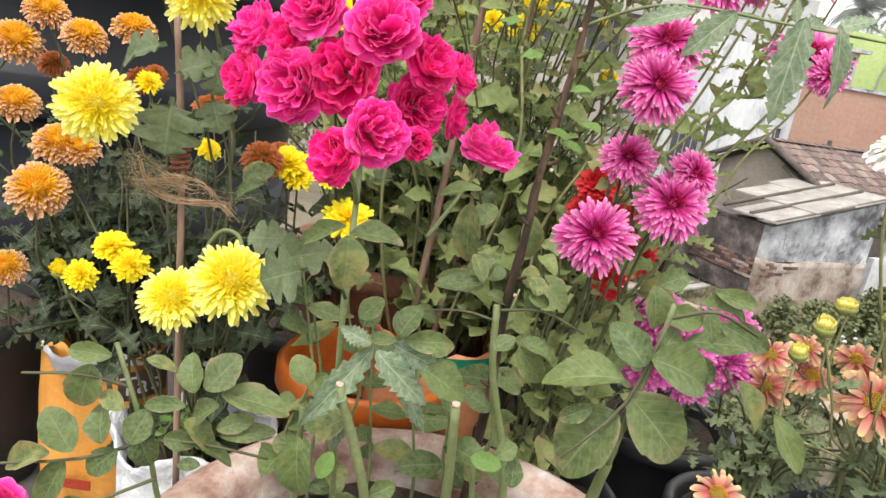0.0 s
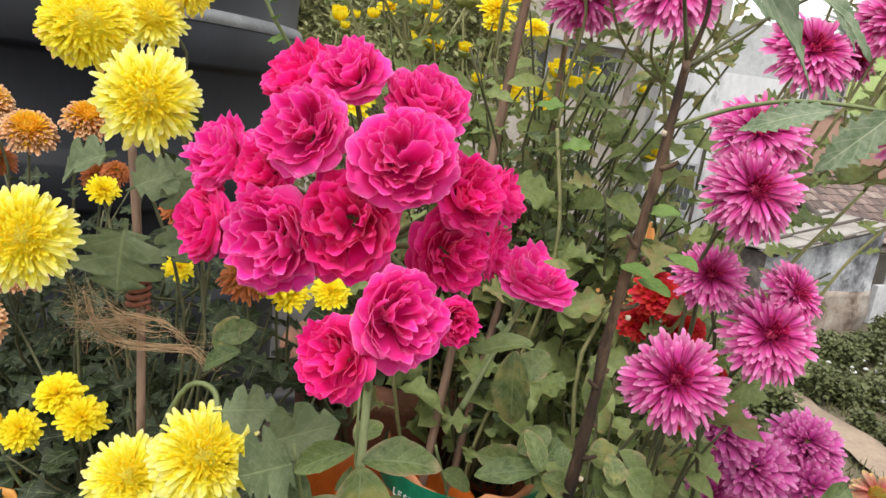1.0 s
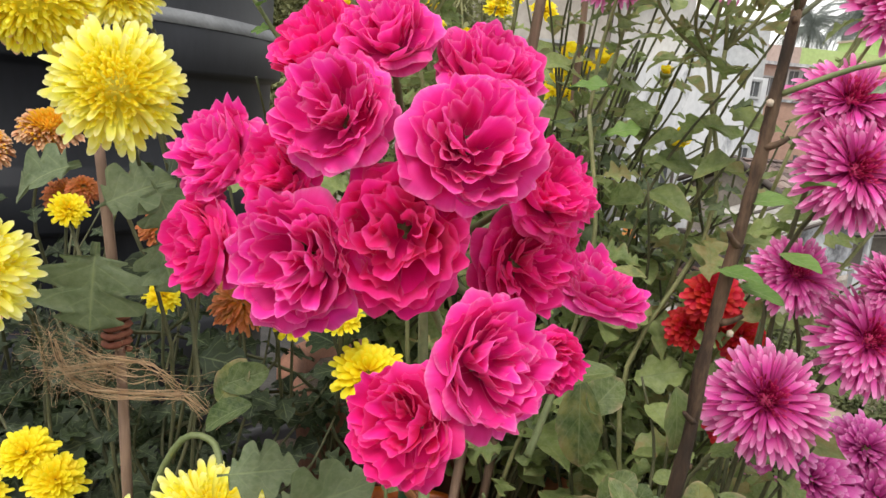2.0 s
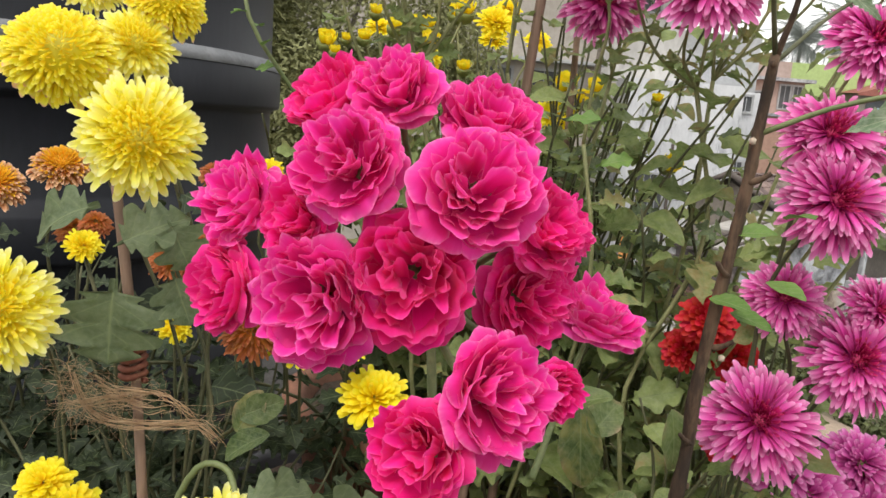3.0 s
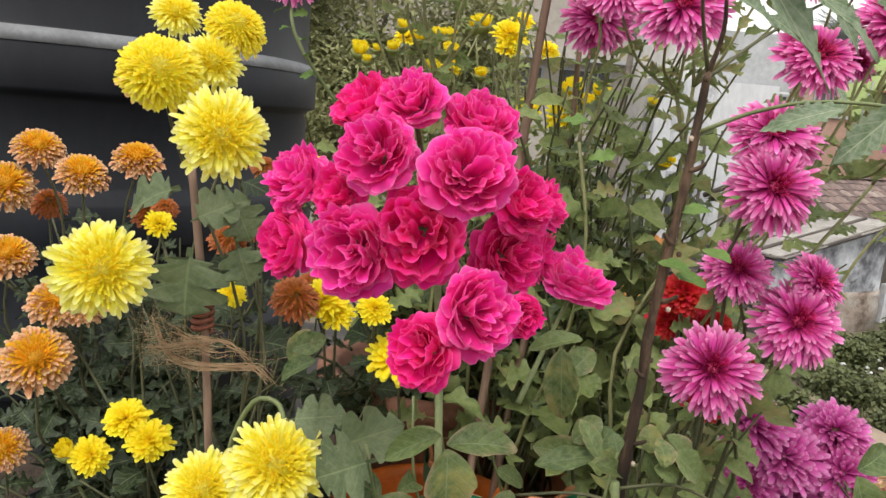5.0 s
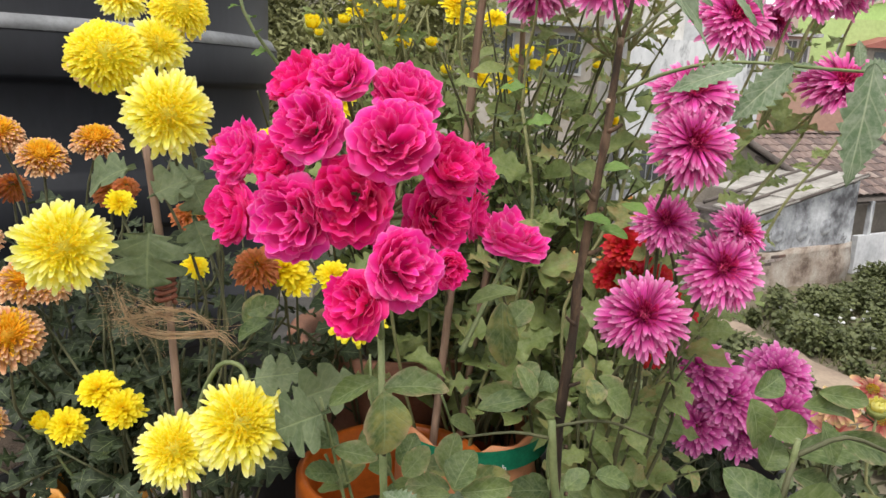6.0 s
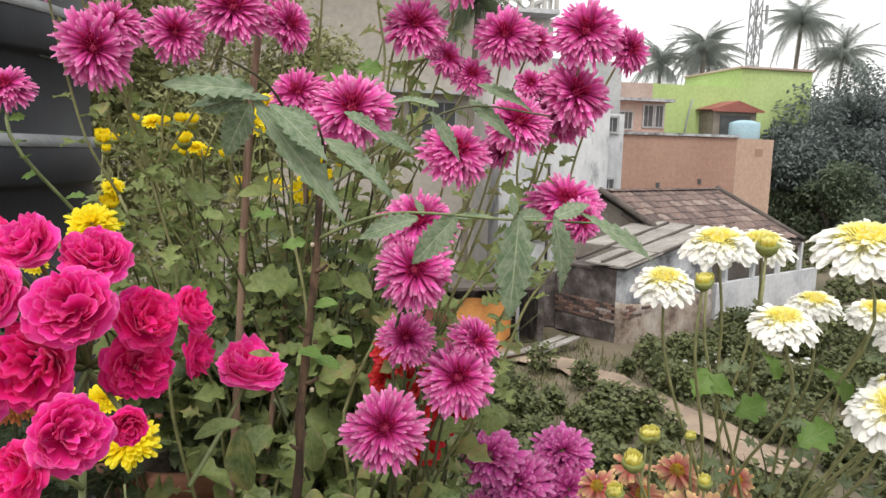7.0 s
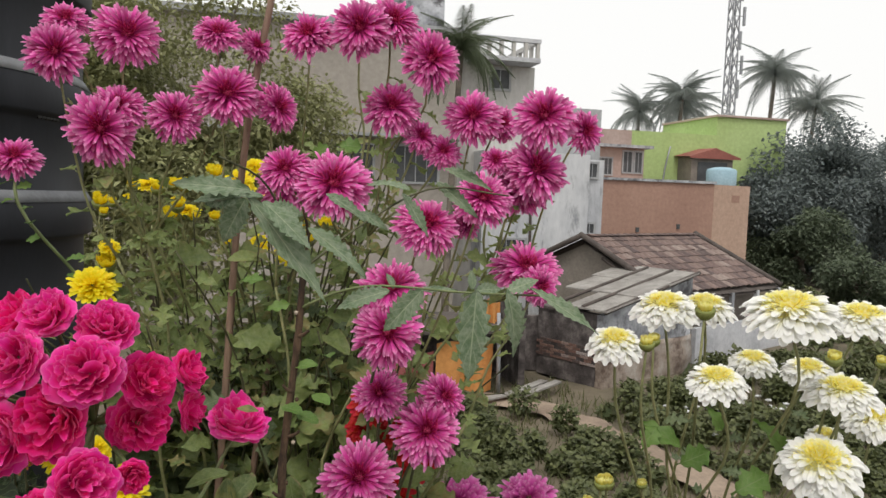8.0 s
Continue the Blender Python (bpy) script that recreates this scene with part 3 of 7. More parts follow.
def leafy_stem(plant, points, meshes, rnd, count, size, r0=0.0028, r1=0.0014, start=0.2, end=0.9, mat=None, taper=0.55):
    """A stem with leaves set alternately along it."""
    reach = 0.024 * (Vector(points[-1]) - Vector(points[0])).length
    sway = [Vector((rnd.gauss(0, reach), rnd.gauss(0, reach), 0)) for _ in range(2)]
    c = spline(points, 12)
    points = [c[0], c[3] + sway[0], c[6] - sway[1] * 0.6, c[9] + sway[1], c[12]]
    part("stem", tube(points, r0, r1, 14, 6, 0.05, seed=rnd.random()), mat or STEM_DULL, plant)
    c = spline(points, 40)
    a = rnd.uniform(0, 6.28)
    for k in range(count):
        f = start + (end - start) * (k + rnd.uniform(-0.3, 0.3)) / max(count, 1)
        f = min(max(f, 0.02), 0.97)
        p = c[int(f * 40)]
        a += 2.4 + rnd.uniform(-0.5, 0.5)
        s = size * (1 - taper * f) * rnd.uniform(0.7, 1.25)
        d = Vector((math.cos(a), math.sin(a), rnd.uniform(-0.25, 0.55)))
        leaf(meshes, plant, p, p + d.normalized() * s, (rnd.uniform(-0.5, 0.5), rnd.uniform(-1.1, -0.1), 0.85), rnd, rnd.uniform(0.85, 1.2))


# ---- blooms ----
def petal(length, width, e0, e1, tip=0.3, trough=0.35, rb=0.0):
    """A narrow petal with a rounded end whose slope goes from e0 to e1 degrees, leaving the axis outwards along y."""
    rows, y, z, nu = [], rb, 0.0, 2
    steps = (0.0, 0.30, 0.58, 0.80, 0.93, 1.0)
    for i, v in enumerate(steps):
        e = radians(e0 + (e1 - e0) * v)
        if i:
            y += math.cos(e) * length * (v - steps[i - 1])
            z += math.sin(e) * length * (v - steps[i - 1])
        w = width / 2 * (0.42 + 0.58 * math.sin(math.pi * min(v * 0.62 + 0.1, 0.5)))
        if v > 0.78:
            w *= tip + (1 - tip) * math.sqrt(max(0.0, 1 - ((v - 0.78) / 0.225) ** 2))
        rows.append([(w * (2 * j / nu - 1), y - (0.25 * w if v == 1.0 and j != 1 else 0.0), z + trough * w * abs(2 * j / nu - 1)) for j in range(nu + 1)])
    s = Sheet()
    s.grid(rows)
    return s


def mum_head(radius, count, e_out, e_in, l_in, width, curl, rnd, tip=0.35, trough=0.4, inner=0.0, rb=0.12, dome=0.25, ragged=0.12, power=0.62, loose=1.0):
    """Many petals in a spiral, short and upright in the middle, long and spreading outside."""
    s = Sheet()
    for k in range(count):
        f = ((k + 0.5) / count) ** power
        if f < inner:
            continue
        e = e_in + (e_out - e_in) * f + loose * rnd.uniform(-7, 7)
        length = radius * (l_in + (1 - l_in) * f) * (1 - rb) * rnd.uniform(1 - ragged, 1 + ragged * 0.6)
        p = petal(length, width * radius * rnd.uniform(0.8, 1.2) * (0.55 + 0.45 * f), e + curl * 0.5, e - curl, tip, trough, rb * radius * f)
        m = Matrix.Rotation(k * 2.39996 + loose * rnd.uniform(-0.12, 0.12), 4, "Z") @ Matrix.Translation((0, 0, dome * radius * (1 - f))) @ Matrix.Rotation(loose * rnd.uniform(-0.25, 0.25), 4, "Y")
        s.add(p, m)
    return s


def calyx(radius):
    return turned([(0.0, -0.32 * radius), (0.16 * radius, -0.30 * radius), (0.30 * radius, -0.12 * radius), (0.27 * radius, 0.04 * radius), (0.0, 0.06 * radius)], 10)


def disc(radius, height):
    s = Sheet()
    for k in range(70):
        f = math.sqrt((k + 0.5) / 70)
        a = k * 2.39996
        h = height * (1 - 0.7 * f * f)
        c = turned([(0.0, 0.0), (0.09 * radius, 0.0), (0.08 * radius, 0.10 * radius), (0.0, 0.16 * radius)], 5)
        s.add(c, Matrix.Translation((radius * f * math.cos(a), radius * f * math.sin(a), h)))
    return s


seeded = random.Random(7)
CALYX = calyx(1.0).mesh("calyx", BUD_GREEN)
HEADS = {
    "magenta": [mum_head(1.0, 460, -18, 66, 0.50, 0.110, 10, seeded, 0.12, 0.6, 0.46, 0.32, 0.24, 0.34, 0.53, 2.6).mesh("petals", MUM_MAGENTA) for _ in range(4)],
    "lilac": [mum_head(1.04, 240, -12, 66, 0.44, 0.15, 4, seeded, 0.2, 0.5, 0.0, 0.34, 0.28, 0.30, 0.55, 2.2).mesh("petals", MUM_LILAC) for _ in range(2)],
    "yellow": [mum_head(1.02, 270, -22, 38, 0.66, 0.118, 2, seeded, 0.12, 0.55, 0.46, 0.42, 0.28, 0.24, 0.62, 2.0).mesh("petals", MUM_YELLOW) for _ in range(3)],
    "blush": [mum_head(1.06, 190, -62, 14, 0.66, 0.15, 2, seeded, 0.15, 0.5, 0.50, 0.46, 0.44, 0.24, 0.62, 1.9).mesh("petals", MUM_BLUSH)],
    "deep": [mum_head(1.0, 130, -5, 72, 0.4, 0.20, 5, seeded, 0.3, 0.4, 0.0, 0.22, 0.2, 0.2).mesh("petals", MUM_DEEP_YELLOW) for _ in range(2)],
    "bronze": [mum_head(1.0, 330, -34, 48, 0.48, 0.125, -12, seeded, 0.3, 0.8, 0.50, 0.44, 0.36, 0.16, 0.58, 1.3).mesh("petals", MUM_BRONZE) for _ in range(3)],
    "rust": [mum_head(1.0, 260, -34, 70, 0.36, 0.12, 6, seeded, 0.3, 0.6, 0.0, 0.40, 0.40, 0.2, 0.6, 1.4).mesh("petals", MUM_RUST) for _ in range(2)],
    "red": [mum_head(1.0, 100, -10, 72, 0.36, 0.24, 10, seeded, 0.3, 0.45, 0.0, 0.2).mesh("petals", MUM_RED) for _ in range(2)],
    "white": [mum_head(1.04, 270, -30, 30, 0.54, 0.185, 10, seeded, 0.3, 0.35, 0.36, 0.36, 0.20, 0.20, 0.6, 1.5).mesh("petals", MUM_WHITE) for _ in range(3)],
    "peach": [mum_head(1.0, 46, -16, 14, 0.78, 0.22, 16, seeded, 0.25, 0.4, 0.0, 0.24, 0.05, 0.34, 0.5, 2.4).mesh("petals", MUM_PEACH) for _ in range(2)],
}
PEACH_DISC = disc(0.27, 0.20).mesh("disc", MUM_DISC)


def domed(petals, radius, low, high):
    """Petals with a solid dome under them."""
    petals.add(turned([(radius, low), (radius * 0.92, low + 0.45 * (high - low)), (radius * 0.66, low + 0.8 * (high - low)), (radius * 0.3, low + 0.96 * (high - low)), (0.0, high)], 14), Matrix.Identity(4))
    return petals


CREAM = [domed(mum_head(0.66, 250, -2, 84, 0.46, 0.165, -14, seeded, 0.4, 0.5, 0.0, 0.50, 0.26, 0.12, 0.55, 1.2), 0.34, 0.0, 0.16).mesh("centre", MUM_CREAM) for _ in range(2)]
FLORETS = [domed(mum_head(0.78, 520, -4, 86, 0.42, 0.078, -20, seeded, 0.35, 0.9, 0.0, 0.60, 0.48, 0.25, 0.54, 2.2), 0.44, 0.0, 0.26).mesh("centre", MUM_FLORET) for _ in range(2)]
BALL = [domed(mum_head(0.92, 640, -46, 86, 0.40, 0.075, -20, seeded, 0.35, 0.9, 0.0, 0.66, 0.64, 0.22, 0.54, 2.0), 0.56, 0.0, 0.44).mesh("centre", MUM_FLORET)]
GOLD = [domed(mum_head(0.80, 300, -2, 86, 0.42, 0.10, -20, seeded, 0.3, 0.9, 0.0, 0.58, 0.50, 0.2, 0.55, 1.4), 0.36, 0.0, 0.28).mesh("centre", MUM_GOLD) for _ in range(2)]
MAGENTA_EYE = domed(mum_head(0.56, 190, 4, 86, 0.55, 0.090, -24, seeded, 0.2, 0.7, 0.0, 0.42, 0.30, 0.25, 0.55, 2.0), 0.20, 0.0, 0.10).mesh("centre", petal_material("dark_crimson_centre", (0.22, 0.004, 0.03), (0.46, 0.010, 0.11), (0.70, 0.10, 0.20), 0.5))


def bloom(plant, kind, at, width, n, rnd, label=""):
    """A chrysanthemum flower head of that width, facing n, at the end of its stem."""
    r = width / 2
    m = facing(at, n, rnd.uniform(0, 6.28)) @ Matrix.Diagonal((r * rnd.uniform(0.94, 1.06), r * rnd.uniform(0.94, 1.06), r, 1))
    head = part("flower_head", rnd.choice(HEADS[kind]), None, plant, label, m)
    part("calyx", CALYX, None, head, m=m)
    if kind == "white":
        part("centre", rnd.choice(CREAM), None, head, "yellow incurved centre", m)
    if kind == "peach":
        part("disc", PEACH_DISC, None, head, "yellow disc", m)
    if kind in ("yellow", "blush"):
        part("centre", rnd.choice(FLORETS if kind == "yellow" else BALL), None, head, "dense yellow florets", m)
    if kind == "bronze":
        part("centre", rnd.choice(GOLD), None, head, "golden yellow centre", m)
    if kind == "magenta":
        part("centre", MAGENTA_EYE, None, head, "dark crimson centre", m)
    return head


BUD_BODY = turned([(0.0, -0.55), (0.2, -0.53), (0.42, -0.3), (0.47, -0.05), (0.43, 0.02), (0.0, 0.02)], 12, 0.05).mesh("bud", BUD_GREEN)
BUD_TIPS = mum_head(0.78, 60, 66, 90, 0.85, 0.26, -16, seeded, 0.6, 0.5, rb=0.42, dome=0.0).mesh("bud_petals", MUM_DEEP_YELLOW)


BUD_CREAM = mum_head(0.74, 70, 70, 90, 0.85, 0.22, -24, seeded, 0.6, 0.5, rb=0.44, dome=0.0).mesh("bud_petals", BUD_PALE)


def bud(plant, at, width, n, rnd, tips=None):
    m = facing(at, n, rnd.uniform(0, 6.28)) @ Matrix.Diagonal((width, width, width, 1))
    b = part("bud", BUD_BODY, None, plant, "closed green and yellow bud", m)
    part("bud_petals", tips or BUD_TIPS, None, b, m=m @ Matrix.Translation((0, 0, -0.04)))
    return b


def rose_petal(rim, high, n, rolled, crumple, rnd):
    """A broad cupped petal round the axis: rim radius and height, a rolled, ruffled and crumpled edge."""
    nv, nu = 10, 14
    rows, al, ac = [], [], []
    ph, ph2, ph3, far = rnd.uniform(0, 6), rnd.uniform(0, 6), rnd.uniform(0, 6), Vector((rnd.uniform(0, 50), rnd.uniform(0, 50), 0))
    span = math.pi / n * rnd.uniform(1.35, 1.7)
    twist, notch = rnd.uniform(-0.10, 0.10), rnd.uniform(0.01, 0.06)
    a, b, d = Vector((0.07, 0.0)), Vector((rim * (0.80 if rolled else 0.98), high * (0.70 if rolled else 0.22))), Vector((rim * 0.95, high))
    for i in range(nv + 1):
        row, a1, a2 = [], [], []
        for j in range(nu + 1):
            u = 2 * j / nu - 1
            v = i / nv * (1 - 0.07 * u * u - 0.17 * abs(u) ** 7 + 0.045 * math.sin(3.6 * u + ph) - notch * math.exp(-((u - twist) * 4.5) ** 2))
            q = (1 - v) ** 2 * a + 2 * v * (1 - v) * b + v * v * d
            r, z = q.x, q.y
            lip = max(0.0, v - 0.70) / 0.30
            r += (0.10 if rolled else 0.07) * lip ** 1.6
            z -= (0.12 if rolled else 0.045) * lip ** 2
            w = span * (0.36 + 0.64 * v ** 0.55)
            edge = (i / nv) ** 2
            ruffle = edge * (0.042 * math.sin(5.2 * u + ph2) + 0.030 * math.sin(10.5 * u + ph3) * edge)
            fold = crumple * (0.2 + 0.8 * edge) * noise.noise(Vector((u * 2.4, v * 1.8, 0)) + far)
            r2 = r + ruffle * (0.6 + 0.5 * rim) - 0.09 * u * u * rim * v + twist * u * v + fold
            row.append((r2 * math.sin(u * w), r2 * math.cos(u * w), z + 0.8 * ruffle - 0.05 * u * u * v + 0.5 * fold))
            a1.append(i / nv)
            a2.append(u)
        rows.append(row)
        al.append(a1)
        ac.append(a2)
    s = Sheet()
    s.grid(rows, al, ac)
    return s


# rings of a rose: petals, rim radius, rim height, rolled back or not, crumpling
RINGS = ((6, 0.95, 0.26, True, 0.06), (6, 0.94, 0.39, True, 0.08), (7, 0.90, 0.50, False, 0.09), (7, 0.81, 0.59, False, 0.11), (7, 0.68, 0.66, False, 0.12), (6, 0.53, 0.71, False, 0.12), (5, 0.40, 0.74, False, 0.11), (5, 0.28, 0.76, False, 0.10))
ROSE_PETALS = {mat: [[rose_petal(rim, high, n, rolled, crumple, seeded).mesh("petal", mat) for _ in range(5)] for n, rim, high, rolled, crumple in RINGS] for mat in (ROSE_PINK, ROSE_CRIMSON)}
SEPALS = turned([(0.0, -0.38), (0.10, -0.36), (0.17, -0.2), (0.15, -0.02), (0.3, 0.04), (0.0, 0.06)], 10).mesh("receptacle", STEM_GREEN)


def rose(plant, at, width, n, crimson, rnd, opened=1.0):
    """A double rose built petal by petal; the middle petals are folded into each other off the axis."""
    r = width / 2
    mat = ROSE_CRIMSON if crimson else ROSE_PINK
    m = facing(at, n, rnd.uniform(0, 6.28)) @ Matrix.Diagonal((r * opened, r * opened, r * rnd.uniform(0.98, 1.15), 1)) @ Matrix.Translation((0, 0, -0.35))
    head = part("rose_bloom", SEPALS, None, plant, "crimson-pink double rose" if crimson else "bright pink double rose", m)
    drift = Vector((rnd.uniform(-0.10, 0.10), rnd.uniform(-0.10, 0.10), 0))
    hearts = [Vector((math.cos(t), math.sin(t), 0)) * rnd.uniform(0.14, 0.26) for t in (rnd.uniform(0, 2), rnd.uniform(2, 4), rnd.uniform(4, 6))]
    for k, (count, *_) in enumerate(RINGS):
        a0 = rnd.uniform(0, 6.28)
        for q in range(count):
            a = a0 + 2 * math.pi * q / count + rnd.uniform(-0.28, 0.28)
            inner = k / 7
            tilt = rnd.uniform(-0.13, 0.13) * (1 + 1.2 * inner)
            s = rnd.uniform(0.90, 1.06)
            shift = drift * k / 5
            if k > 3:
                shift = drift * 0.7 + rnd.choice(hearts) * (0.5 + 0.5 * inner) + Vector((rnd.gauss(0, 0.05), rnd.gauss(0, 0.05), rnd.gauss(0, 0.03)))
            pm = m @ Matrix.Translation(shift) @ Matrix.Rotation(a, 4, "Z") @ Matrix.Rotation(tilt, 4, "X") @ Matrix.Rotation(rnd.uniform(-0.2, 0.2), 4, "Y") @ Matrix.Diagonal((s, s, s * rnd.uniform(0.92, 1.1), 1))
            part("petal", rnd.choice(ROSE_PETALS[mat][k]), None, head, m=pm)
    return head


# ---- ground and roof terrace ----
LAND = -3.0
DECK = 0.33


def ground_sheet():
    s = Sheet()
    xs = [-2500, -600, -150, -60, -25, -10, -4, 0, 2, 3, 4, 5, 6, 7, 8, 9, 10, 11, 12, 14, 16, 20, 26, 40, 70, 160, 600, 2500]
    ys = [-2500, -400, -60, -15, -4, 2, 4, 6, 8, 9, 10, 11, 12, 13, 14, 15, 16, 18, 20, 24, 30, 45, 80, 200, 700, 2500]
    s.grid([[(x, y, LAND + (0.10 * noise.noise((x * 0.5, y * 0.5, 0)) if abs(x) < 30 and abs(y) < 30 else 0)) for x in xs] for y in ys])
    return s


solo("ground", ground_sheet(), GROUND, "weedy bare soil of the yards below the terrace", "ground", kind="structure")
path = Sheet()
c = spline([(3.0, 15.2, 0), (4.6, 14.1, 0), (5.6, 13.3, 0), (6.05, 12.2, 0), (6.3, 11.0, 0), (6.6, 9.6, 0), (6.9, 8.0, 0)], 30)
path.grid([[p + Vector((0.36 * q + 0.08 * math.sin(i * 1.3), 0.24 * q + 0.08 * math.sin(i * 1.7), LAND + 0.09 + 0.015 * math.cos(2 * q))) for q in (-1, -0.5, 0, 0.5, 1)] for i, p in enumerate(c)])
solo("path", path, SAND, "trodden sandy path between weeds", "path", kind="structure")

def slab(outline, z0, z1):
    """A flat slab of that outline, seen from above."""
    bm = bmesh.new()
    face = bm.faces.new([bm.verts.new((x, y, z0)) for x, y in outline])
    up = bmesh.ops.extrude_face_region(bm, geom=[face])
    bmesh.ops.translate(bm, verts=[v for v in up["geom"] if isinstance(v, bmesh.types.BMVert)], vec=(0, 0, z1 - z0))
    bmesh.ops.recalc_face_normals(bm, faces=bm.faces)
    return bm


deck = slab([(-3.2, -3.0), (1.3, -3.0), (1.3, 1.33), (-0.24, 1.33), (-0.24, 2.75), (-3.2, 2.75)], DECK - 0.15, DECK)
solo("floor", deck, FLOOR, "stained grey concrete roof terrace floor", "floor", kind="structure")
solo("wall_below", slab([(-3.15, -2.95), (1.25, -2.95), (1.25, 1.28), (-0.29, 1.28), (-0.29, 2.70), (-3.15, 2.70)], LAND - 0.3, DECK - 0.151), GREY_PAINT, "plain grey house wall below the terrace", "wall", kind="structure")


# ---- houses ----
def turned_box(o, u, w, x0, y0, z0, x1, y1, z1, bm=None):
    """A box in the axes u and w from the corner o."""
    bm = bm or bmesh.new()
    m = Matrix(((u[0], w[0], 0, o[0]), (u[1], w[1], 0, o[1]), (0, 0, 1, 0), (0, 0, 0, 1)))
    bmesh.ops.create_cube(bm, size=1.0, matrix=m @ Matrix.Translation(((x0 + x1) / 2, (y0 + y1) / 2, (z0 + z1) / 2)) @ Matrix.Diagonal((x1 - x0, y1 - y0, z1 - z0, 1)))
    return bm


def window(parent, o, u, w, x, z, wide, high, y=0.0, bars=3, mat=None):
    """A framed window with a flat dark pane and bars on the face y of a wall."""
    win = part("window", turned_box(o, u, w, x, y - 0.02, z, x + wide, y + 0.02, z + high), mat or DARK_OPENING, parent, "dark window with a plain frame")
    f = turned_box(o, u, w, x - 0.08, y - 0.07, z - 0.08, x + wide + 0.08, y + 0.03, z)
    turned_box(o, u, w, x - 0.08, y - 0.07, z + high, x + wide + 0.08, y + 0.03, z + high + 0.08, f)
    turned_box(o, u, w, x - 0.08, y - 0.06, z, x, y + 0.03, z + high, f)
    turned_box(o, u, w, x + wide, y - 0.06, z, x + wide + 0.08, y + 0.03, z + high, f)
    part("window_frame", f, GREY_PAINT, win)
    for k in range(bars):
        q = x + wide * (k + 1) / (bars + 1)
        part("bar", turned_box(o, u, w, q - 0.015, y - 0.045, z + 0.002, q + 0.015, y - 0.022, z + high - 0.002), STEEL, win)
    return win


ROT = radians(25)
HU, HV = (math.cos(ROT), math.sin(ROT)), (math.sin(ROT), -math.cos(ROT))
HB = (-HV[0], -HV[1])

# tiled cottage: ridge from RA along HU
RA = Vector((9.24, 19.0, 0.22))
cottage = thing("tiled_cottage", (9.5, 17.0, LAND), "old cottage with a worn brown clay tile roof", "house")


def slope_point(a, s, front=True, lift=0.0):
    """A point of the roof: a along the ridge, s down the slope (0 to 1)."""
    d, h = (2.83, 1.31) if front else (1.75, 0.77)
    v = HV if front else HB
    return RA + Vector((HU[0] * a + v[0] * d * s, HU[1] * a + v[1] * d * s, -h * s + lift))


roof = Sheet()
for front in (True, False):
    lo = [[slope_point(a, s, front, -0.06) for a in (-0.25, 5.65)] for s in (0, 1.04)]
    roof.grid(lo)
    roof.grid([[slope_point(a, s, front, -0.13) for a in (-0.25, 5.65)] for s in (0, 1.04)])
part("roof_deck", roof, TIMBER, cottage)
walls = turned_box(RA, HU, HB, 0.0, -2.4, LAND, 0.22, 1.5, -1.1)
gable = [(-2.4, -1.098), (1.5, -1.098), (1.5, -0.58), (0.0, 0.06)]
vs = [walls.verts.new((RA.x + HU[0] * a + HB[0] * b, RA.y + HU[1] * a + HB[1] * b, z)) for a in (0.0, 0.22) for b, z in gable]
walls.faces.new(vs[0:4])
walls.faces.new(vs[7:3:-1])
part("gable_wall", walls, MUD_WALL, cottage, "bare grey mud gable wall")
part("front_wall", turned_box(RA, HU, HB, 0.23, -2.2, LAND, 5.4, -2.0, -1.0), MUD_WALL, cottage)
part("back_wall", turned_box(RA, HU, HB, 0.23, 1.3, LAND, 5.4, 1.5, -0.75), MUD_WALL, cottage)
part("far_wall", turned_box(RA, HU, HB, 5.41, -2.2, LAND, 5.55, 1.5, -1.05), MUD_WALL, cottage)
part("veranda_wall", turned_box(RA, HU, HB, 1.0, -2.98, LAND, 6.6, -2.83, LAND + 0.95), WHITEWASH, cottage, "low whitewashed veranda wall")
for a in (1.4, 2.8, 4.2, 5.5):
    part("post", turned_box(RA, HU, HB, a, -2.96, LAND + 0.95, a + 0.12, -2.85, -1.2), WHITE_PAINT, cottage, "white veranda post")
for a, front in ((-0.27, True), (-0.27, False), (5.6, True)):
    p0, p1 = slope_point(a, -0.02, front, 0.05), slope_point(a, 1.05, front, 0.05)
    part("rake_board", tube([p0, (p0 + p1) / 2, p1], 0.085, 0.08, 4, 6), TIMBER, cottage, "dark timber roof edge")
part("rafter", tube([slope_point(-0.2, 0.25, True, -0.22), slope_point(-0.2, 0.65, True, -0.22), slope_point(-0.2, 0.98, True, -0.22)], 0.05, 0.05, 4, 6), TIMBER, cottage)

# lean-to annexe
LO = (7.62, 14.6)
annexe = thing("brick_annexe", (8.6, 15.6, LAND), "crumbling plastered brick annexe with a sheet roof", "outbuilding")
part("front_wall", turned_box(LO, HU, HB, 0.0, 0.0, LAND + 0.92, 3.5, 0.2, -1.32), PLASTER_STAINED, annexe, "stained bluish whitewashed wall")
foot = turned_box(LO, HU, HB, -0.01, -0.03, LAND - 0.1, 3.52, 0.2, LAND + 0.92)
bmesh.ops.subdivide_edges(foot, edges=foot.edges[:], cuts=7, use_grid_fill=True)
for v in foot.verts:
    v.co += Vector((HV[0], HV[1], 0)) * 0.10 * max(0.0, noise.noise(v.co * 1.7) + 0.15)
    if v.co.z > LAND + 0.8:
        v.co.z += 0.10 * noise.noise(v.co * 2.3)
part("wall_foot", foot, MUD_PALE, annexe, "pale mud-plastered wall foot, worn and uneven", smooth=True)
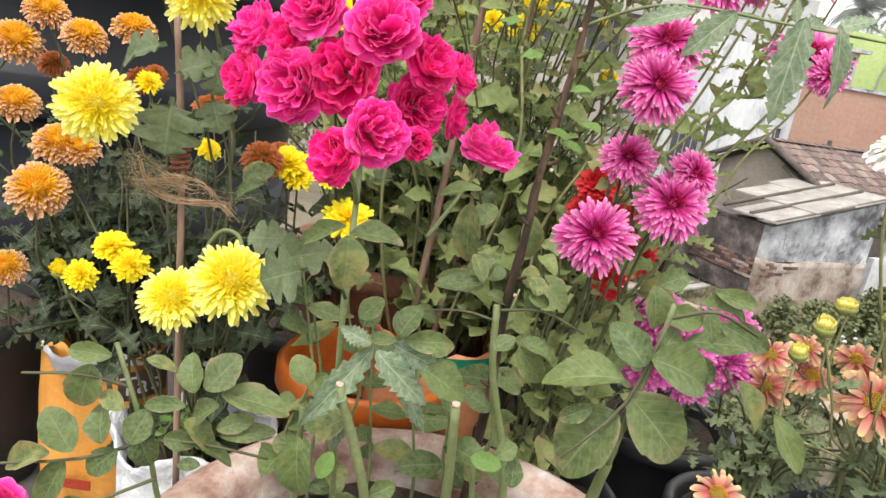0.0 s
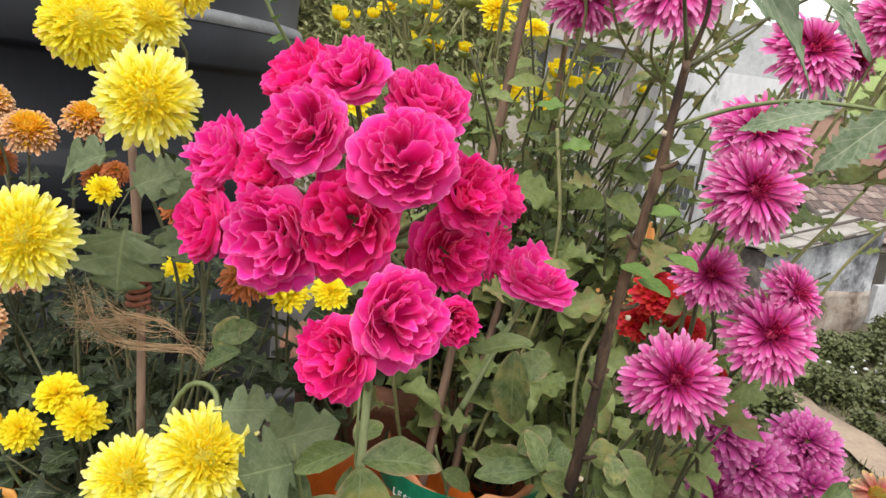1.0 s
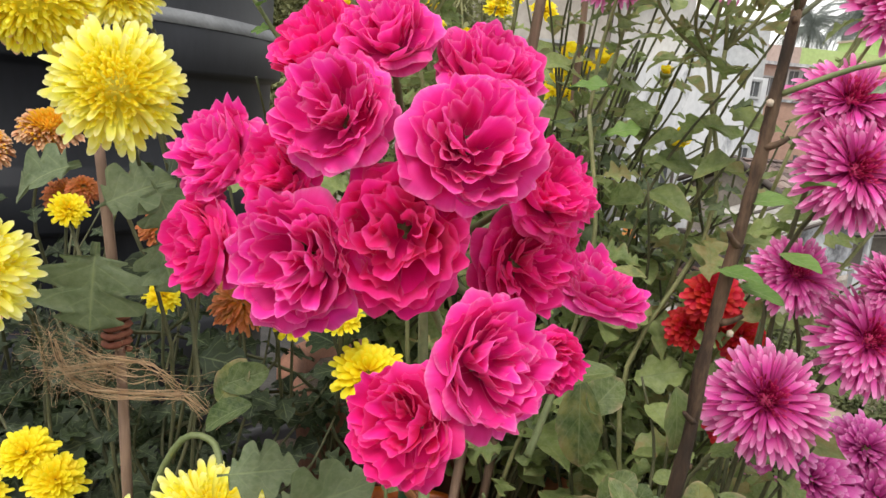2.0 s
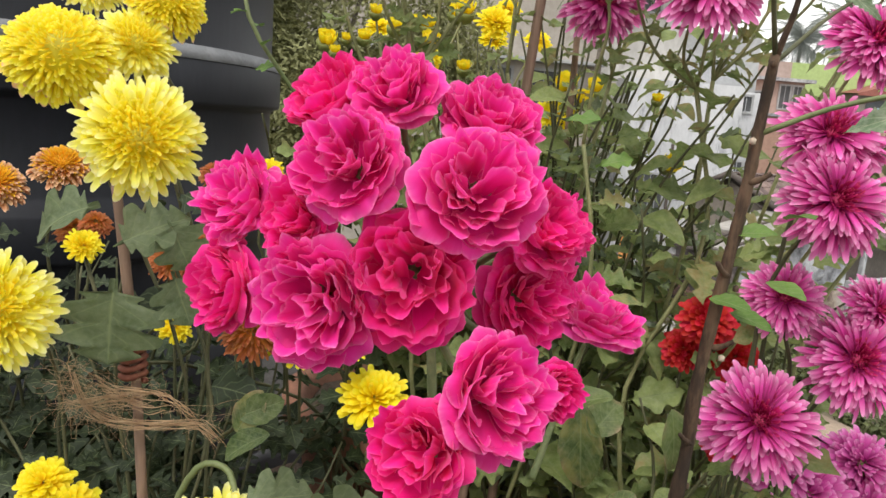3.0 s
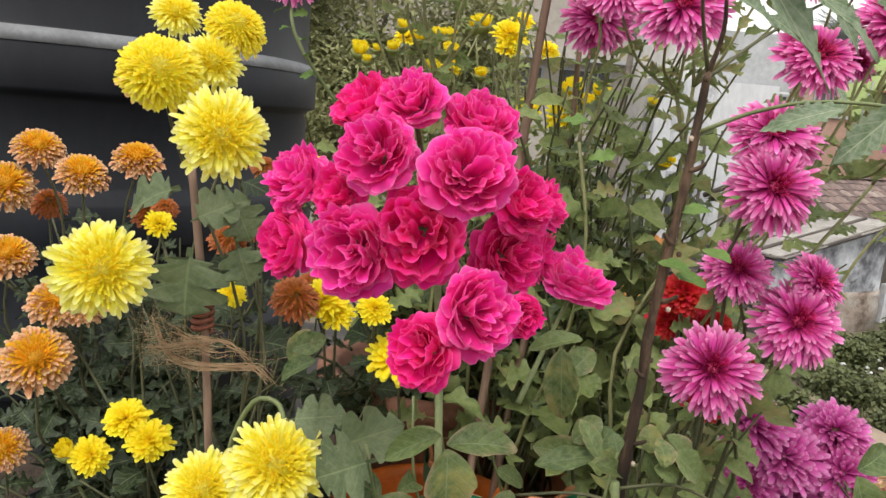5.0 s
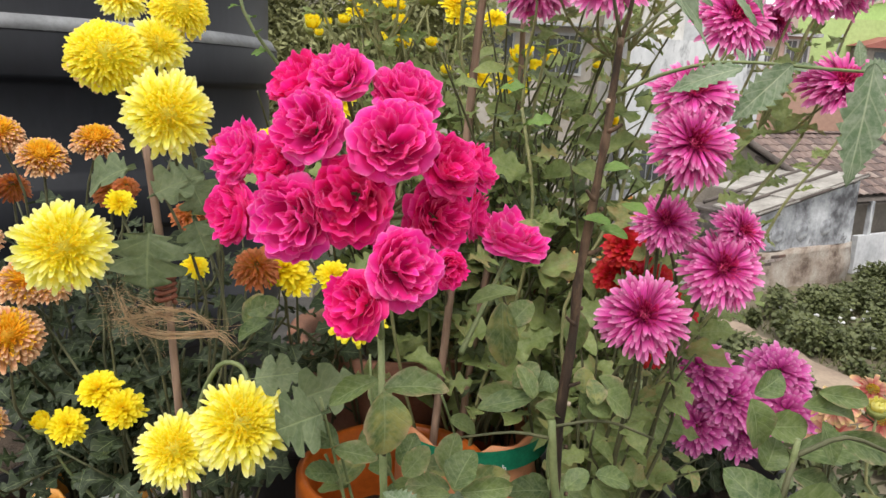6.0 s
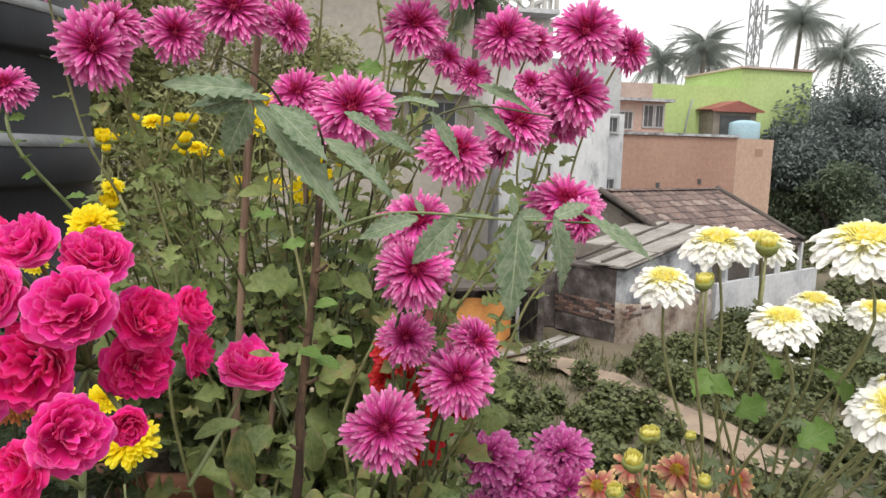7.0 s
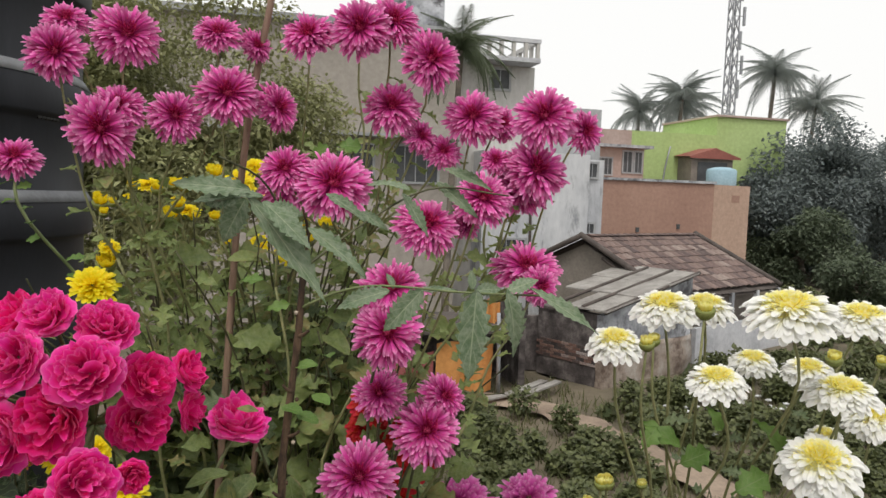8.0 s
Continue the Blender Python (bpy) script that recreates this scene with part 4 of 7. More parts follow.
for a, z, r in ((0.80, -1.74, 0.20), (1.62, -1.70, 0.21), (2.45, -1.66, 0.19)):
    cake = turned([(0.0, 0.05), (r * 0.5, 0.055), (r * 0.85, 0.035), (r, 0.0)], 20, 0.06, int(a * 10))
    part("plaster_boss", cake, PLASTER_STAINED, annexe, "round stained lump stuck on the wall", facing((LO[0] + HU[0] * a, LO[1] + HU[1] * a, z), (HV[0], HV[1], 0)), smooth=True)
part("roof_board", turned_box(LO, HU, HB, -0.05, 0.9, -1.38, 1.2, 2.05, -1.33), TIMBER, annexe)
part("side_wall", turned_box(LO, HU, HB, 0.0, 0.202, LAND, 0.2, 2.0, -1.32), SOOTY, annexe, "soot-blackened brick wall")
up = bmesh.new()
q = [(0, -1.318), (3.5, -1.318), (3.5, -0.62)]
vs = [up.verts.new((LO[0] + HU[0] * a + HB[0] * b, LO[1] + HU[1] * a + HB[1] * b, z)) for b in (0.0, 0.2) for a, z in q]
for f in ((0, 1, 2), (5, 4, 3), (0, 3, 4, 1), (1, 4, 5, 2), (2, 5, 3, 0)):
    up.faces.new([vs[i] for i in f])
part("rake_wall", up, PLASTER_STAINED, annexe)
rnd = random.Random(3)
for i in range(3):
    for j in range(2):
        if (i, j) == (0, 1):
            continue
        a0, b0 = -0.12 + i * 1.18, -0.14 + j * 1.12 + rnd.uniform(-0.05, 0.05)
        z0 = -1.25 + 0.225 * i + 0.03 * ((i + j) % 2) + rnd.uniform(0, 0.05)
        bm = turned_box(LO, HU, HB, a0, b0, 0, a0 + 1.28, b0 + 1.2 + rnd.uniform(-0.06, 0.06), 0.035)
        for v in bm.verts:
            t = (v.co.x - LO[0]) * HU[0] + (v.co.y - LO[1]) * HU[1] - a0
            v.co.z += z0 + t * 0.19
        part("roof_sheet", bm, SLAB, annexe, "grey weathered roof sheet")
for b in (0.55, 1.3):
    pts = [Vector((LO[0] + HU[0] * a + HB[0] * b, LO[1] + HU[1] * a + HB[1] * b, -1.15 + 0.2 * a)) for a in (-0.1, 1.6, 3.4)]
    part("roof_pole", tube(pts, 0.05, 0.045, 5, 6), TIMBER, annexe, "dark pole laid on the roof")
pts = [Vector((LO[0] + HU[0] * a - HB[0] * 0.1, LO[1] + HU[1] * a - HB[1] * 0.1, -1.2 + 0.2 * a)) for a in (-0.1, 1.6, 3.6)]
part("roof_pole", tube(pts, 0.06, 0.055, 5, 6), TIMBER, annexe)

shelter = thing("cloth_shelter", (4.6, 14.6, LAND), "makeshift shelter hung with orange and maroon cloths", "shelter")


def cloth(x0, x1, y, z0, z1, seed):
    s = Sheet()
    r = random.Random(seed)
    s.grid([[(x0 + (x1 - x0) * i / 12, y + 0.10 * math.sin(i * 1.1 + seed) * (1 - j / 10), z1 + (z0 - z1) * (1 - j / 8) + 0.05 * math.sin(i * 0.5)) for i in range(13)] for j in range(9)])
    return s


part("cloth", cloth(3.75, 5.0, 14.5, LAND + 0.12, -1.85, 1), ORANGE_CLOTH, shelter, "hanging orange cloth")
part("cloth", cloth(2.8, 3.7, 14.55, LAND + 0.12, -2.0, 2), MAROON_CLOTH, shelter, "hanging maroon cloth")
part("cloth", cloth(5.0, 5.35, 15.2, -1.6, -1.05, 3), ORANGE_CLOTH, shelter, "small bright orange cloth")
part("post", tube([(5.12, 14.45, LAND), (5.1, 14.45, -2), (5.07, 14.45, -1.2)], 0.045, 0.04, 3, 6), STEEL, shelter)
part("post", tube([(2.75, 14.5, LAND), (2.75, 14.5, -2), (2.75, 14.5, -1.3)], 0.045, 0.04, 3, 6), STEEL, shelter)
part("shelter_roof", box(2.5, 14.3, -1.62, 5.6, 16.8, -1.55), TIMBER, shelter)
# Back wall runs on past the shelter, added to darken the annexe gap.
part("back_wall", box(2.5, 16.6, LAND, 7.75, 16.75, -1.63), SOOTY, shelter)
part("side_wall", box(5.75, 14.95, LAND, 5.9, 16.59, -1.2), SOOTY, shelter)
for k, (x0, y0, x1, y1) in enumerate(((4.25, 13.5, 5.3, 13.95), (5.05, 13.75, 6.3, 14.75), (5.35, 13.6, 6.55, 14.55))):
    d = Vector((x1 - x0, y1 - y0, 0))
    m = Matrix.Translation((x0, y0, LAND + 0.16 + 0.03 * k)) @ Matrix.Rotation(math.atan2(d.y, d.x), 4, "Z")
    solo("plank", box(0, -0.09, 0, d.length, 0.09, 0.05, 0.01), SLAB, "pale weathered plank lying on the sandy ground", "plank", "planks on the ground", m=m)

# painted houses behind
tan_house = thing("tan_house", (18, 31, LAND), "plain tan-painted flat-roofed house", "house")
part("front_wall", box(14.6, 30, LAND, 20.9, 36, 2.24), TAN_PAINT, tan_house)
# The return wall is a paler tan than the front wall.
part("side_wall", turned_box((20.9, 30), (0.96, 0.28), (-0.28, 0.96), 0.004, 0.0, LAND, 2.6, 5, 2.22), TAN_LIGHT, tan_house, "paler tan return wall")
part("parapet", box(14.5, 29.9, 2.244, 20.95, 30.2, 2.36), PLASTER_STAINED, tan_house)
for x, z in ((16.9, -0.1), (19.0, 0.1)):
    part("vent", box(x, 29.95, z, x + 0.16, 30.02, z + 0.22), DARK_OPENING, tan_house, "small dark panel in place of a vent hole")
part("vent", turned_box((20.9, 30), (0.96, 0.28), (-0.28, 0.96), 1.3, -0.012, 1.4, 1.85, 0.05, 1.75), TAN_PAINT, tan_house)

green_house = thing("green_house", (26, 39, LAND), "lime green painted house with a stepped roofline", "house")
part("wall", box(20.6, 38, LAND, 26.4, 44, 5.4), GREEN_PAINT, green_house)
part("tower_wall", box(26.404, 38, LAND, 31.2, 44, 6.5), GREEN_PAINT, green_house)
part("roof_edge", box(26.3, 37.85, 6.504, 31.3, 44, 6.62), PINK_PAINT, green_house)
part("stair_cover", box(23.9, 36.6, 2.2, 26.6, 37.99, 4.0), MUD_WALL, green_house, "brown stair room wall")
part("stair_opening_panel", box(24.3, 36.56, 2.35, 26.2, 36.62, 3.7), DARK_OPENING, green_house, "dark panel in place of the stair opening")
s = bmesh.new()
vs = [s.verts.new(p) for p in ((23.6, 36.3, 3.98), (25.25, 36.3, 4.5), (26.9, 36.3, 3.98), (23.6, 38, 4.05), (25.25, 38, 4.55), (26.9, 38, 4.05), (23.6, 36.3, 3.88), (26.9, 36.3, 3.88))]
for f in ((0, 1, 4, 3), (1, 2, 5, 4), (0, 6, 7, 2, 1)):
    s.faces.new([vs[i] for i in f])
part("porch_roof", s, RED_SHEET, green_house, "red sheet porch roof")
part("pipe", tube([(22.9, 37.9, 2.0), (23.0, 37.9, 3.2), (23.3, 37.9, 4.6)], 0.05, 0.04, 4, 5), STEEL, green_house)
blue = turned([(0, 0), (0.75, 0), (0.8, 0.1), (0.8, 0.85), (0.74, 0.95), (0.4, 1.05), (0, 1.08)], 20)
solo("blue_tank", blue, BLUE_PAINT, "pale blue water tank on the tan roof", "water tank", m=Matrix.Translation((24.9, 35.2, 2.3)), smooth=True)
solo("tank_ledge", box(21.2, 34.0, 2.0, 25.9, 36.25, 2.29), PINK_PAINT, "flat concrete roof slab carrying a blue tank", "roof slab", kind="structure")

pink_house = thing("pink_house", (19, 37, LAND), "weathered pink plaster house with dark windows", "house")
part("wall", box(17.3, 36, LAND, 20.55, 42, 4.2), PINK_PAINT, pink_house)
part("upper_wall", box(17.0, 37.2, 4.204, 20.4, 42, 5.3), PINK_PAINT, pink_house)
part("roof_slab", box(17.2, 35.6, 4.204, 20.9, 37.19, 4.36), PLASTER_STAINED, pink_house)
window(pink_house, (0, 36), (1, 0), (0, 1), 17.75, 2.75, 0.85, 0.85)
window(pink_house, (0, 36), (1, 0), (0, 1), 19.3, 2.9, 0.5, 1.1, bars=1)
window(pink_house, (0, 36), (1, 0), (0, 1), 20.0, 2.9, 0.4, 1.1, bars=1)

white_house = thing("white_house", (9.8, 26, LAND), "tall weathered white building with a grey balcony", "building")
part("wall", box(7.6, 24, LAND, 11.6, 25.2, 2.9), WHITE_PAINT, white_house)
part("side_strip", box(11.604, 24.3, LAND, 12.3, 25.2, 2.75), WHITE_PAINT, white_house)
part("upper_wall", box(5.2, 25.21, LAND, 9.8, 31, 6.04), CREAM_PAINT, white_house)
part("lower_block", box(9.804, 25.3, 2.8, 12.6, 29, 4.7), GREY_PAINT, white_house)
part("balcony_slab", box(6.3, 24.3, 6.044, 9.66, 31, 6.20), WHITEWASH, white_house)
part("balcony_rail", box(6.3, 24.3, 6.72, 9.66, 24.5, 6.86), WHITEWASH, white_house)
for k in range(8):
    part("baluster", box(6.36 + 0.45 * k, 24.32, 6.20, 6.48 + 0.45 * k, 24.48, 6.72), CREAM_PAINT, white_house)
part("balcony_rail", box(9.50, 24.51, 6.72, 9.66, 31, 6.86), CREAM_PAINT, white_house)
for k in range(10):
    part("baluster", box(9.52, 25.0 + 0.6 * k, 6.20, 9.64, 25.12 + 0.6 * k, 6.72), CREAM_PAINT, white_house)
window(white_house, (0, 25.21), (1, 0), (0, 1), 8.15, 5.2, 0.66, 0.66, bars=1)
window(white_house, (0, 24), (1, 0), (0, 1), 8.3, -1.7, 0.9, 1.5)
part("drain_pipe", tube([(9.38, 23.93, LAND), (9.38, 23.93, 0), (9.36, 23.93, 0.87)], 0.05, 0.05, 4, 6), TIMBER, white_house, "dark drain pipe")
window(white_house, (0, 24.3), (1, 0), (0, 1), 11.64, 2.12, 0.36, 0.48, bars=1)
window(white_house, (0, 24.3), (1, 0), (0, 1), 11.64, 0.09, 0.34, 0.32, bars=1)

beige_house = thing("beige_house", (2.5, 25, LAND), "beige rendered building with a flat roof", "building")
part("wall", box(-6, 23.8, LAND, 6.6, 24.1, 6.6), BEIGE_PAINT, beige_house)
part("side_wall", box(6.3, 24.104, LAND, 6.6, 30, 6.5), BEIGE_PAINT, beige_house)
part("roof_slab", box(-6.2, 23.5, 6.604, 6.49, 30, 6.8), GREY_PAINT, beige_house)
part("roof_tank_room", box(4.6, 25.5, 6.804, 6.4, 28, 9.2), PLASTER_STAINED, beige_house)
for x in (-3.4, -0.6, 2.2, 4.4):
    window(beige_house, (0, 23.8), (1, 0), (0, 1), x, 1.7, 1.5, 1.15)
part("sunshade", box(-6, 23.2, 3.1, 6.6, 23.797, 3.2), GREY_PAINT, beige_house)

for x, y, z, w, h, mat, lab in ((14.8, 60, 3, 3.0, 5.2, TAN_LIGHT, "pale yellow distant house"), (33.5, 62, 2, 4.5, 6.3, WHITE_PAINT, "white distant house among palms"), (27.5, 60, 2, 1.6, 5.4, BLUE_PAINT, "pale blue distant roof room"), (58.0, 62, -3, 7, 8.6, BLUE_PAINT, "light blue distant building beside trees")):
    far = thing("far_house", (x, y, LAND), lab, "house", "distant houses")
    part("wall", box(x, y, LAND, x + w, y + 4, z + h - 2), mat, far)
    part("roof_slab", box(x - 0.2, y - 0.3, z + h - 1.996, x + w + 0.2, y + 4.2, z + h - 1.8), GREY_PAINT, far)

# lattice mast
mast = thing("radio_mast", (50, 70, LAND), "tall grey lattice radio mast", "mast")
for sx in (-1, 1):
    for sy in (-1, 1):
        part("leg", tube([(49.8 + 0.5 * sx, 70 + 0.5 * sy, LAND), (49.8 + 0.45 * sx, 70 + 0.45 * sy, 12), (49.8 + 0.36 * sx, 70 + 0.36 * sy, 34)], 0.10, 0.08, 4, 5), STEEL, mast)
for k in range(18):
    z, r = LAND + 2 * k + 1, 0.49 - 0.007 * k
    for a, b in (((-1, -1), (1, -1)), ((1, -1), (1, 1)), ((1, 1), (-1, 1)), ((-1, 1), (-1, -1))):
        for e, f in ((a, b), (b, a)):
            pa, pb = Vector((49.8 + r * e[0], 70 + r * e[1], z)), Vector((49.8 + r * f[0], 70 + r * f[1], z + 2))
            part("brace", tube([pa, (pa + pb) / 2, pb], 0.045, 0.045, 2, 4), STEEL, mast)
for k in range(6):
    part("antenna", box(50.35 + 0.35 * (k % 2), 69.5, 13 + 2.6 * k, 50.60 + 0.35 * (k % 2), 69.75, 15.0 + 2.6 * k, 0.03), STEEL, mast, "grey antenna panel")
    part("antenna_arm", tube([(49.9, 69.8, 14 + 2.6 * k), (50.2, 69.7, 14 + 2.6 * k), (50.5 + 0.35 * (k % 2), 69.65, 14 + 2.6 * k)], 0.05, 0.05, 3, 5), STEEL, mast)


# ---- trees, palms, weeds ----
def leaf_cloud(count, centres, size, rnd, wide=0.5):
    """Loose small leaves, folded once, round the given centres (x, y, z, radius)."""
    s = Sheet()
    for _ in range(count):
        cx, cy, cz, r = rnd.choice(centres)
        d = Vector((rnd.gauss(0, 1), rnd.gauss(0, 1), rnd.gauss(0, 1))).normalized() * r * rnd.uniform(0.45, 1.05)
        p = Vector((cx, cy, cz)) + d
        y = (d.normalized() * 0.4 + Vector((rnd.uniform(-1, 1), rnd.uniform(-1, 1), rnd.uniform(-0.9, 0.5)))).normalized()
        m = frame_of(p, y, (rnd.uniform(-0.6, 0.6), rnd.uniform(-0.8, 0.4), 1))
        L = size * rnd.uniform(0.6, 1.3)
        w = L * wide
        n0 = len(s.v)
        s.v += [tuple(m @ q) for q in (Vector((0, 0, 0)), Vector((w / 2, L * 0.45, 0.15 * w)), Vector((0, L, -0.1 * L)), Vector((-w / 2, L * 0.45, 0.15 * w)))]
        s.al += [0.0, 0.45, 1.0, 0.45]
        s.ac += [0.0, 1.0, 0.0, -1.0]
        s.f += [(n0, n0 + 1, n0 + 2), (n0, n0 + 2, n0 + 3)]
    return s


def tree(name, at, height, crown, clumps, leaf_size, count, mat, label, seed, trunk=0.3, wide=0.5, squash=0.75):
    rnd = random.Random(seed)
    t = thing(name, at, label, "tree")
    x, y, z = at
    top = Vector((x, y, z + height))
    part("trunk", tube([at, (x + 0.1, y, z + height * 0.4), (x, y + 0.1, z + height * 0.8)], trunk, trunk * 0.5, 8, 9, 0.1), BARK_GREY, t)
    centres = []
    for k in range(clumps):
        d = Vector((rnd.gauss(0, 1), rnd.gauss(0, 1), rnd.gauss(0, 0.8)))
        d = d.normalized() * crown * rnd.uniform(0.35, 0.95)
        d.z *= squash
        p = top + d
        centres.append((p.x, p.y, p.z, crown * rnd.uniform(0.20, 0.36)))
        if k % 3 == 0:
            a = Vector((x, y, z + height * rnd.uniform(0.5, 0.78)))
            part("limb", tube([a, a.lerp(p, 0.5) + Vector((0, 0, 0.15 * crown)), p], trunk * 0.35, trunk * 0.08, 6, 6, 0.1), BARK_GREY, t)
    part("crown", leaf_cloud(count, centres, leaf_size, rnd, wide), mat, t)
    return t


tree("broad_tree", (34.0, 39, LAND), 3.9, 5.6, 60, 0.30, 60000, LEAF_TREE_HAZED, "dark dense broad-leaved tree behind houses", 11, 0.5, 0.5, 0.95)
tree("broad_tree", (45, 44, LAND), 5.4, 6.0, 40, 0.34, 30000, LEAF_TREE_HAZED, "dark leafy tree behind the yards", 12, 0.5)
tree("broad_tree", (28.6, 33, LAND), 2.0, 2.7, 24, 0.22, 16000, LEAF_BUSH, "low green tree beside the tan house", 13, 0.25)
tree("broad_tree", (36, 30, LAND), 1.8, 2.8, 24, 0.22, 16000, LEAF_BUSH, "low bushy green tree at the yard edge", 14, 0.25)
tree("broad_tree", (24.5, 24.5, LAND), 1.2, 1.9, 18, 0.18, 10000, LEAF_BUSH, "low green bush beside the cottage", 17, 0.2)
tree("broad_tree", (30.4, 36.5, LAND), 3.9, 3.9, 40, 0.28, 30000, LEAF_TREE_HAZED, "dark broad-leaved tree close behind the tan house", 18, 0.4, 0.5, 1.0)
tree("hanging_tree", (-0.95, 8.6, LAND), 4.9, 1.95, 50, 0.075, 70000, LEAF_OLIVE, "olive green feathery tree beside the terrace", 15, 0.12, 0.5, 1.1)
tree("hanging_tree", (-4.5, 10.0, LAND), 4.2, 2.4, 44, 0.14, 24000, LEAF_OLIVE, "olive green feathery tree behind the tank", 16, 0.12, 0.5, 1.1)


def frond(length, rnd):
    """A feather palm leaf along y: a drooping midrib with leaflets on both sides."""
    s = Sheet()
    pts = [Vector((0, length * f, length * (0.50 * f - 1.20 * f * f))) for f in (0, 0.33, 0.66, 1.0)]
    tube(pts, 0.05, 0.012, 10, 5, sheet=s)
    c = spline(pts, 60)
    for k in range(5, 60):
        for sd in (-1, 1):
            L = length * 0.31 * math.sin(math.pi * (k / 60) ** 0.7) + 0.15
            d = Vector((sd * 0.7, 0.5, -0.95 + rnd.uniform(-0.25, 0.2))).normalized()
            a, e = c[k], c[k] + d * L
            w = Vector((0, 0.012, 0))
            s.grid([[a - w, a + w], [a.lerp(e, 0.5) - w, a.lerp(e, 0.5) + w], [e - w * 0.1, e + w * 0.1]])
    return s


seeded = random.Random(21)
FRONDS = [frond(3.0, seeded).mesh("frond", LEAF_PALM_HAZED) for _ in range(3)]


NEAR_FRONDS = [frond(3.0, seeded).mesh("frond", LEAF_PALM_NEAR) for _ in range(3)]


def palm(x, y, ztop, bend, seed, size=1.0, base=LAND, fronds=FRONDS):
    rnd = random.Random(seed)
    p = thing("coconut_palm", (x, y, base), "tall coconut palm with a drooping feathery crown", "palm", "coconut palms")
    top = Vector((x + bend, y, ztop))
    part("trunk", tube([(x, y, base), (x + bend * 0.3, y, base + (ztop - base) * 0.5), top], 0.24 * size, 0.15 * size, 10, 8, 0.05), BARK_GREY, p)
    for k in range(38):
        a = k * 2.39996 + rnd.uniform(-0.2, 0.2)
        e = rnd.uniform(-0.6, 1.35)
        m = Matrix.Translation(top) @ Matrix.Rotation(a, 4, "Z") @ Matrix.Rotation(e, 4, "X") @ Matrix.Diagonal((size, size * rnd.uniform(0.8, 1.1), size, 1))
        part("frond", rnd.choice(fronds), None, p, m=m)
    return p


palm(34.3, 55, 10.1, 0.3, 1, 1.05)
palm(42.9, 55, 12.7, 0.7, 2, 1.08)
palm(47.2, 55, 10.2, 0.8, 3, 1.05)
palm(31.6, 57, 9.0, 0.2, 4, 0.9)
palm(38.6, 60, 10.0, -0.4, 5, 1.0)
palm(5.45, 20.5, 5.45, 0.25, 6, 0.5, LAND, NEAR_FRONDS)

rnd = random.Random(31)
cents = []
for _ in range(620):
    x, y = rnd.uniform(1.5, 15), rnd.uniform(7.0, 15.2)
    d = min((Vector((x, y, 0)) - Vector((q.x, q.y, 0))).length for q in c)
    if d < 0.6 or noise.noise((x * 0.9, y * 0.9, 8.0)) < -0.12 or (y > 14.0 and 6.9 < x < 10.4) or (y > 13.0 and x < 6.8):
        continue
    tall = max(0.0, noise.noise((x * 0.55, y * 0.55, 3.0)) + 0.25)
    cents.append((x, y, LAND + rnd.uniform(0.05, 0.25) + 0.34 * tall, rnd.uniform(0.12, 0.26) + 0.20 * tall))
solo("weeds", leaf_cloud(120000, cents, 0.095, rnd, 0.8), LEAF_WEED, "dense low weeds covering the yard below", "weeds", kind="stuff")
cents = [(rnd.uniform(10, 34), rnd.uniform(13.5, 30), LAND + rnd.uniform(0, 0.3), rnd.uniform(0.2, 0.5)) for _ in range(320)]
cents = [q for q in cents if not (q[0] < 16 and q[1] > 15.0 and q[1] < 22 and q[1] - 15.0 > (q[0] - 10) * 0.4)]
s = Sheet()
for _ in range(9000):
    x, y = rnd.uniform(1.5, 16), rnd.uniform(7.2, 15.2)
    d = min((Vector((x, y, 0)) - Vector((q.x, q.y, 0))).length for q in c)
    if d < 0.5 or (y > 13.6 and 6.9 < x < 11.5):
        continue
    h, a = rnd.uniform(0.08, 0.26), rnd.uniform(0, 6.28)
    w, tip = Vector((0.012 * math.cos(a), 0.012 * math.sin(a), 0)), Vector((rnd.gauss(0, 0.07), rnd.gauss(0, 0.07), h))
    p = Vector((x, y, LAND + 0.01))
    s.grid([[p - w, p + w], [p + tip * 0.6 - w * 0.7, p + tip * 0.6 + w * 0.7], [p + tip - w * 0.1, p + tip + w * 0.1]])
solo("grass", s, LEAF_GRASS, "thin dry grass between the weeds", "grass", kind="stuff")
solo("far_weeds", leaf_cloud(40000, cents, 0.18, rnd, 0.7), LEAF_WEED, "green undergrowth on the waste ground beyond", "weeds", kind="stuff")
s = Sheet()
for _ in range(45):
    p = Vector((rnd.gauss(9.4, 0.9), rnd.gauss(12.6, 0.7), LAND + 0.14))
    s.add(turned([(0, 0), (0.05, 0), (0.06, 0.03), (0, 0.05)], 5, 0.3, rnd.random()), Matrix.Translation(p) @ Matrix.Rotation(rnd.uniform(0, 6), 4, "Z") @ Matrix.Diagonal((rnd.uniform(0.4, 1.9), rnd.uniform(0.4, 1.5), 1, 1)))
solo("rubbish", s, TRASH, "scattered pale scraps of rubbish on the soil", "rubbish", kind="stuff")


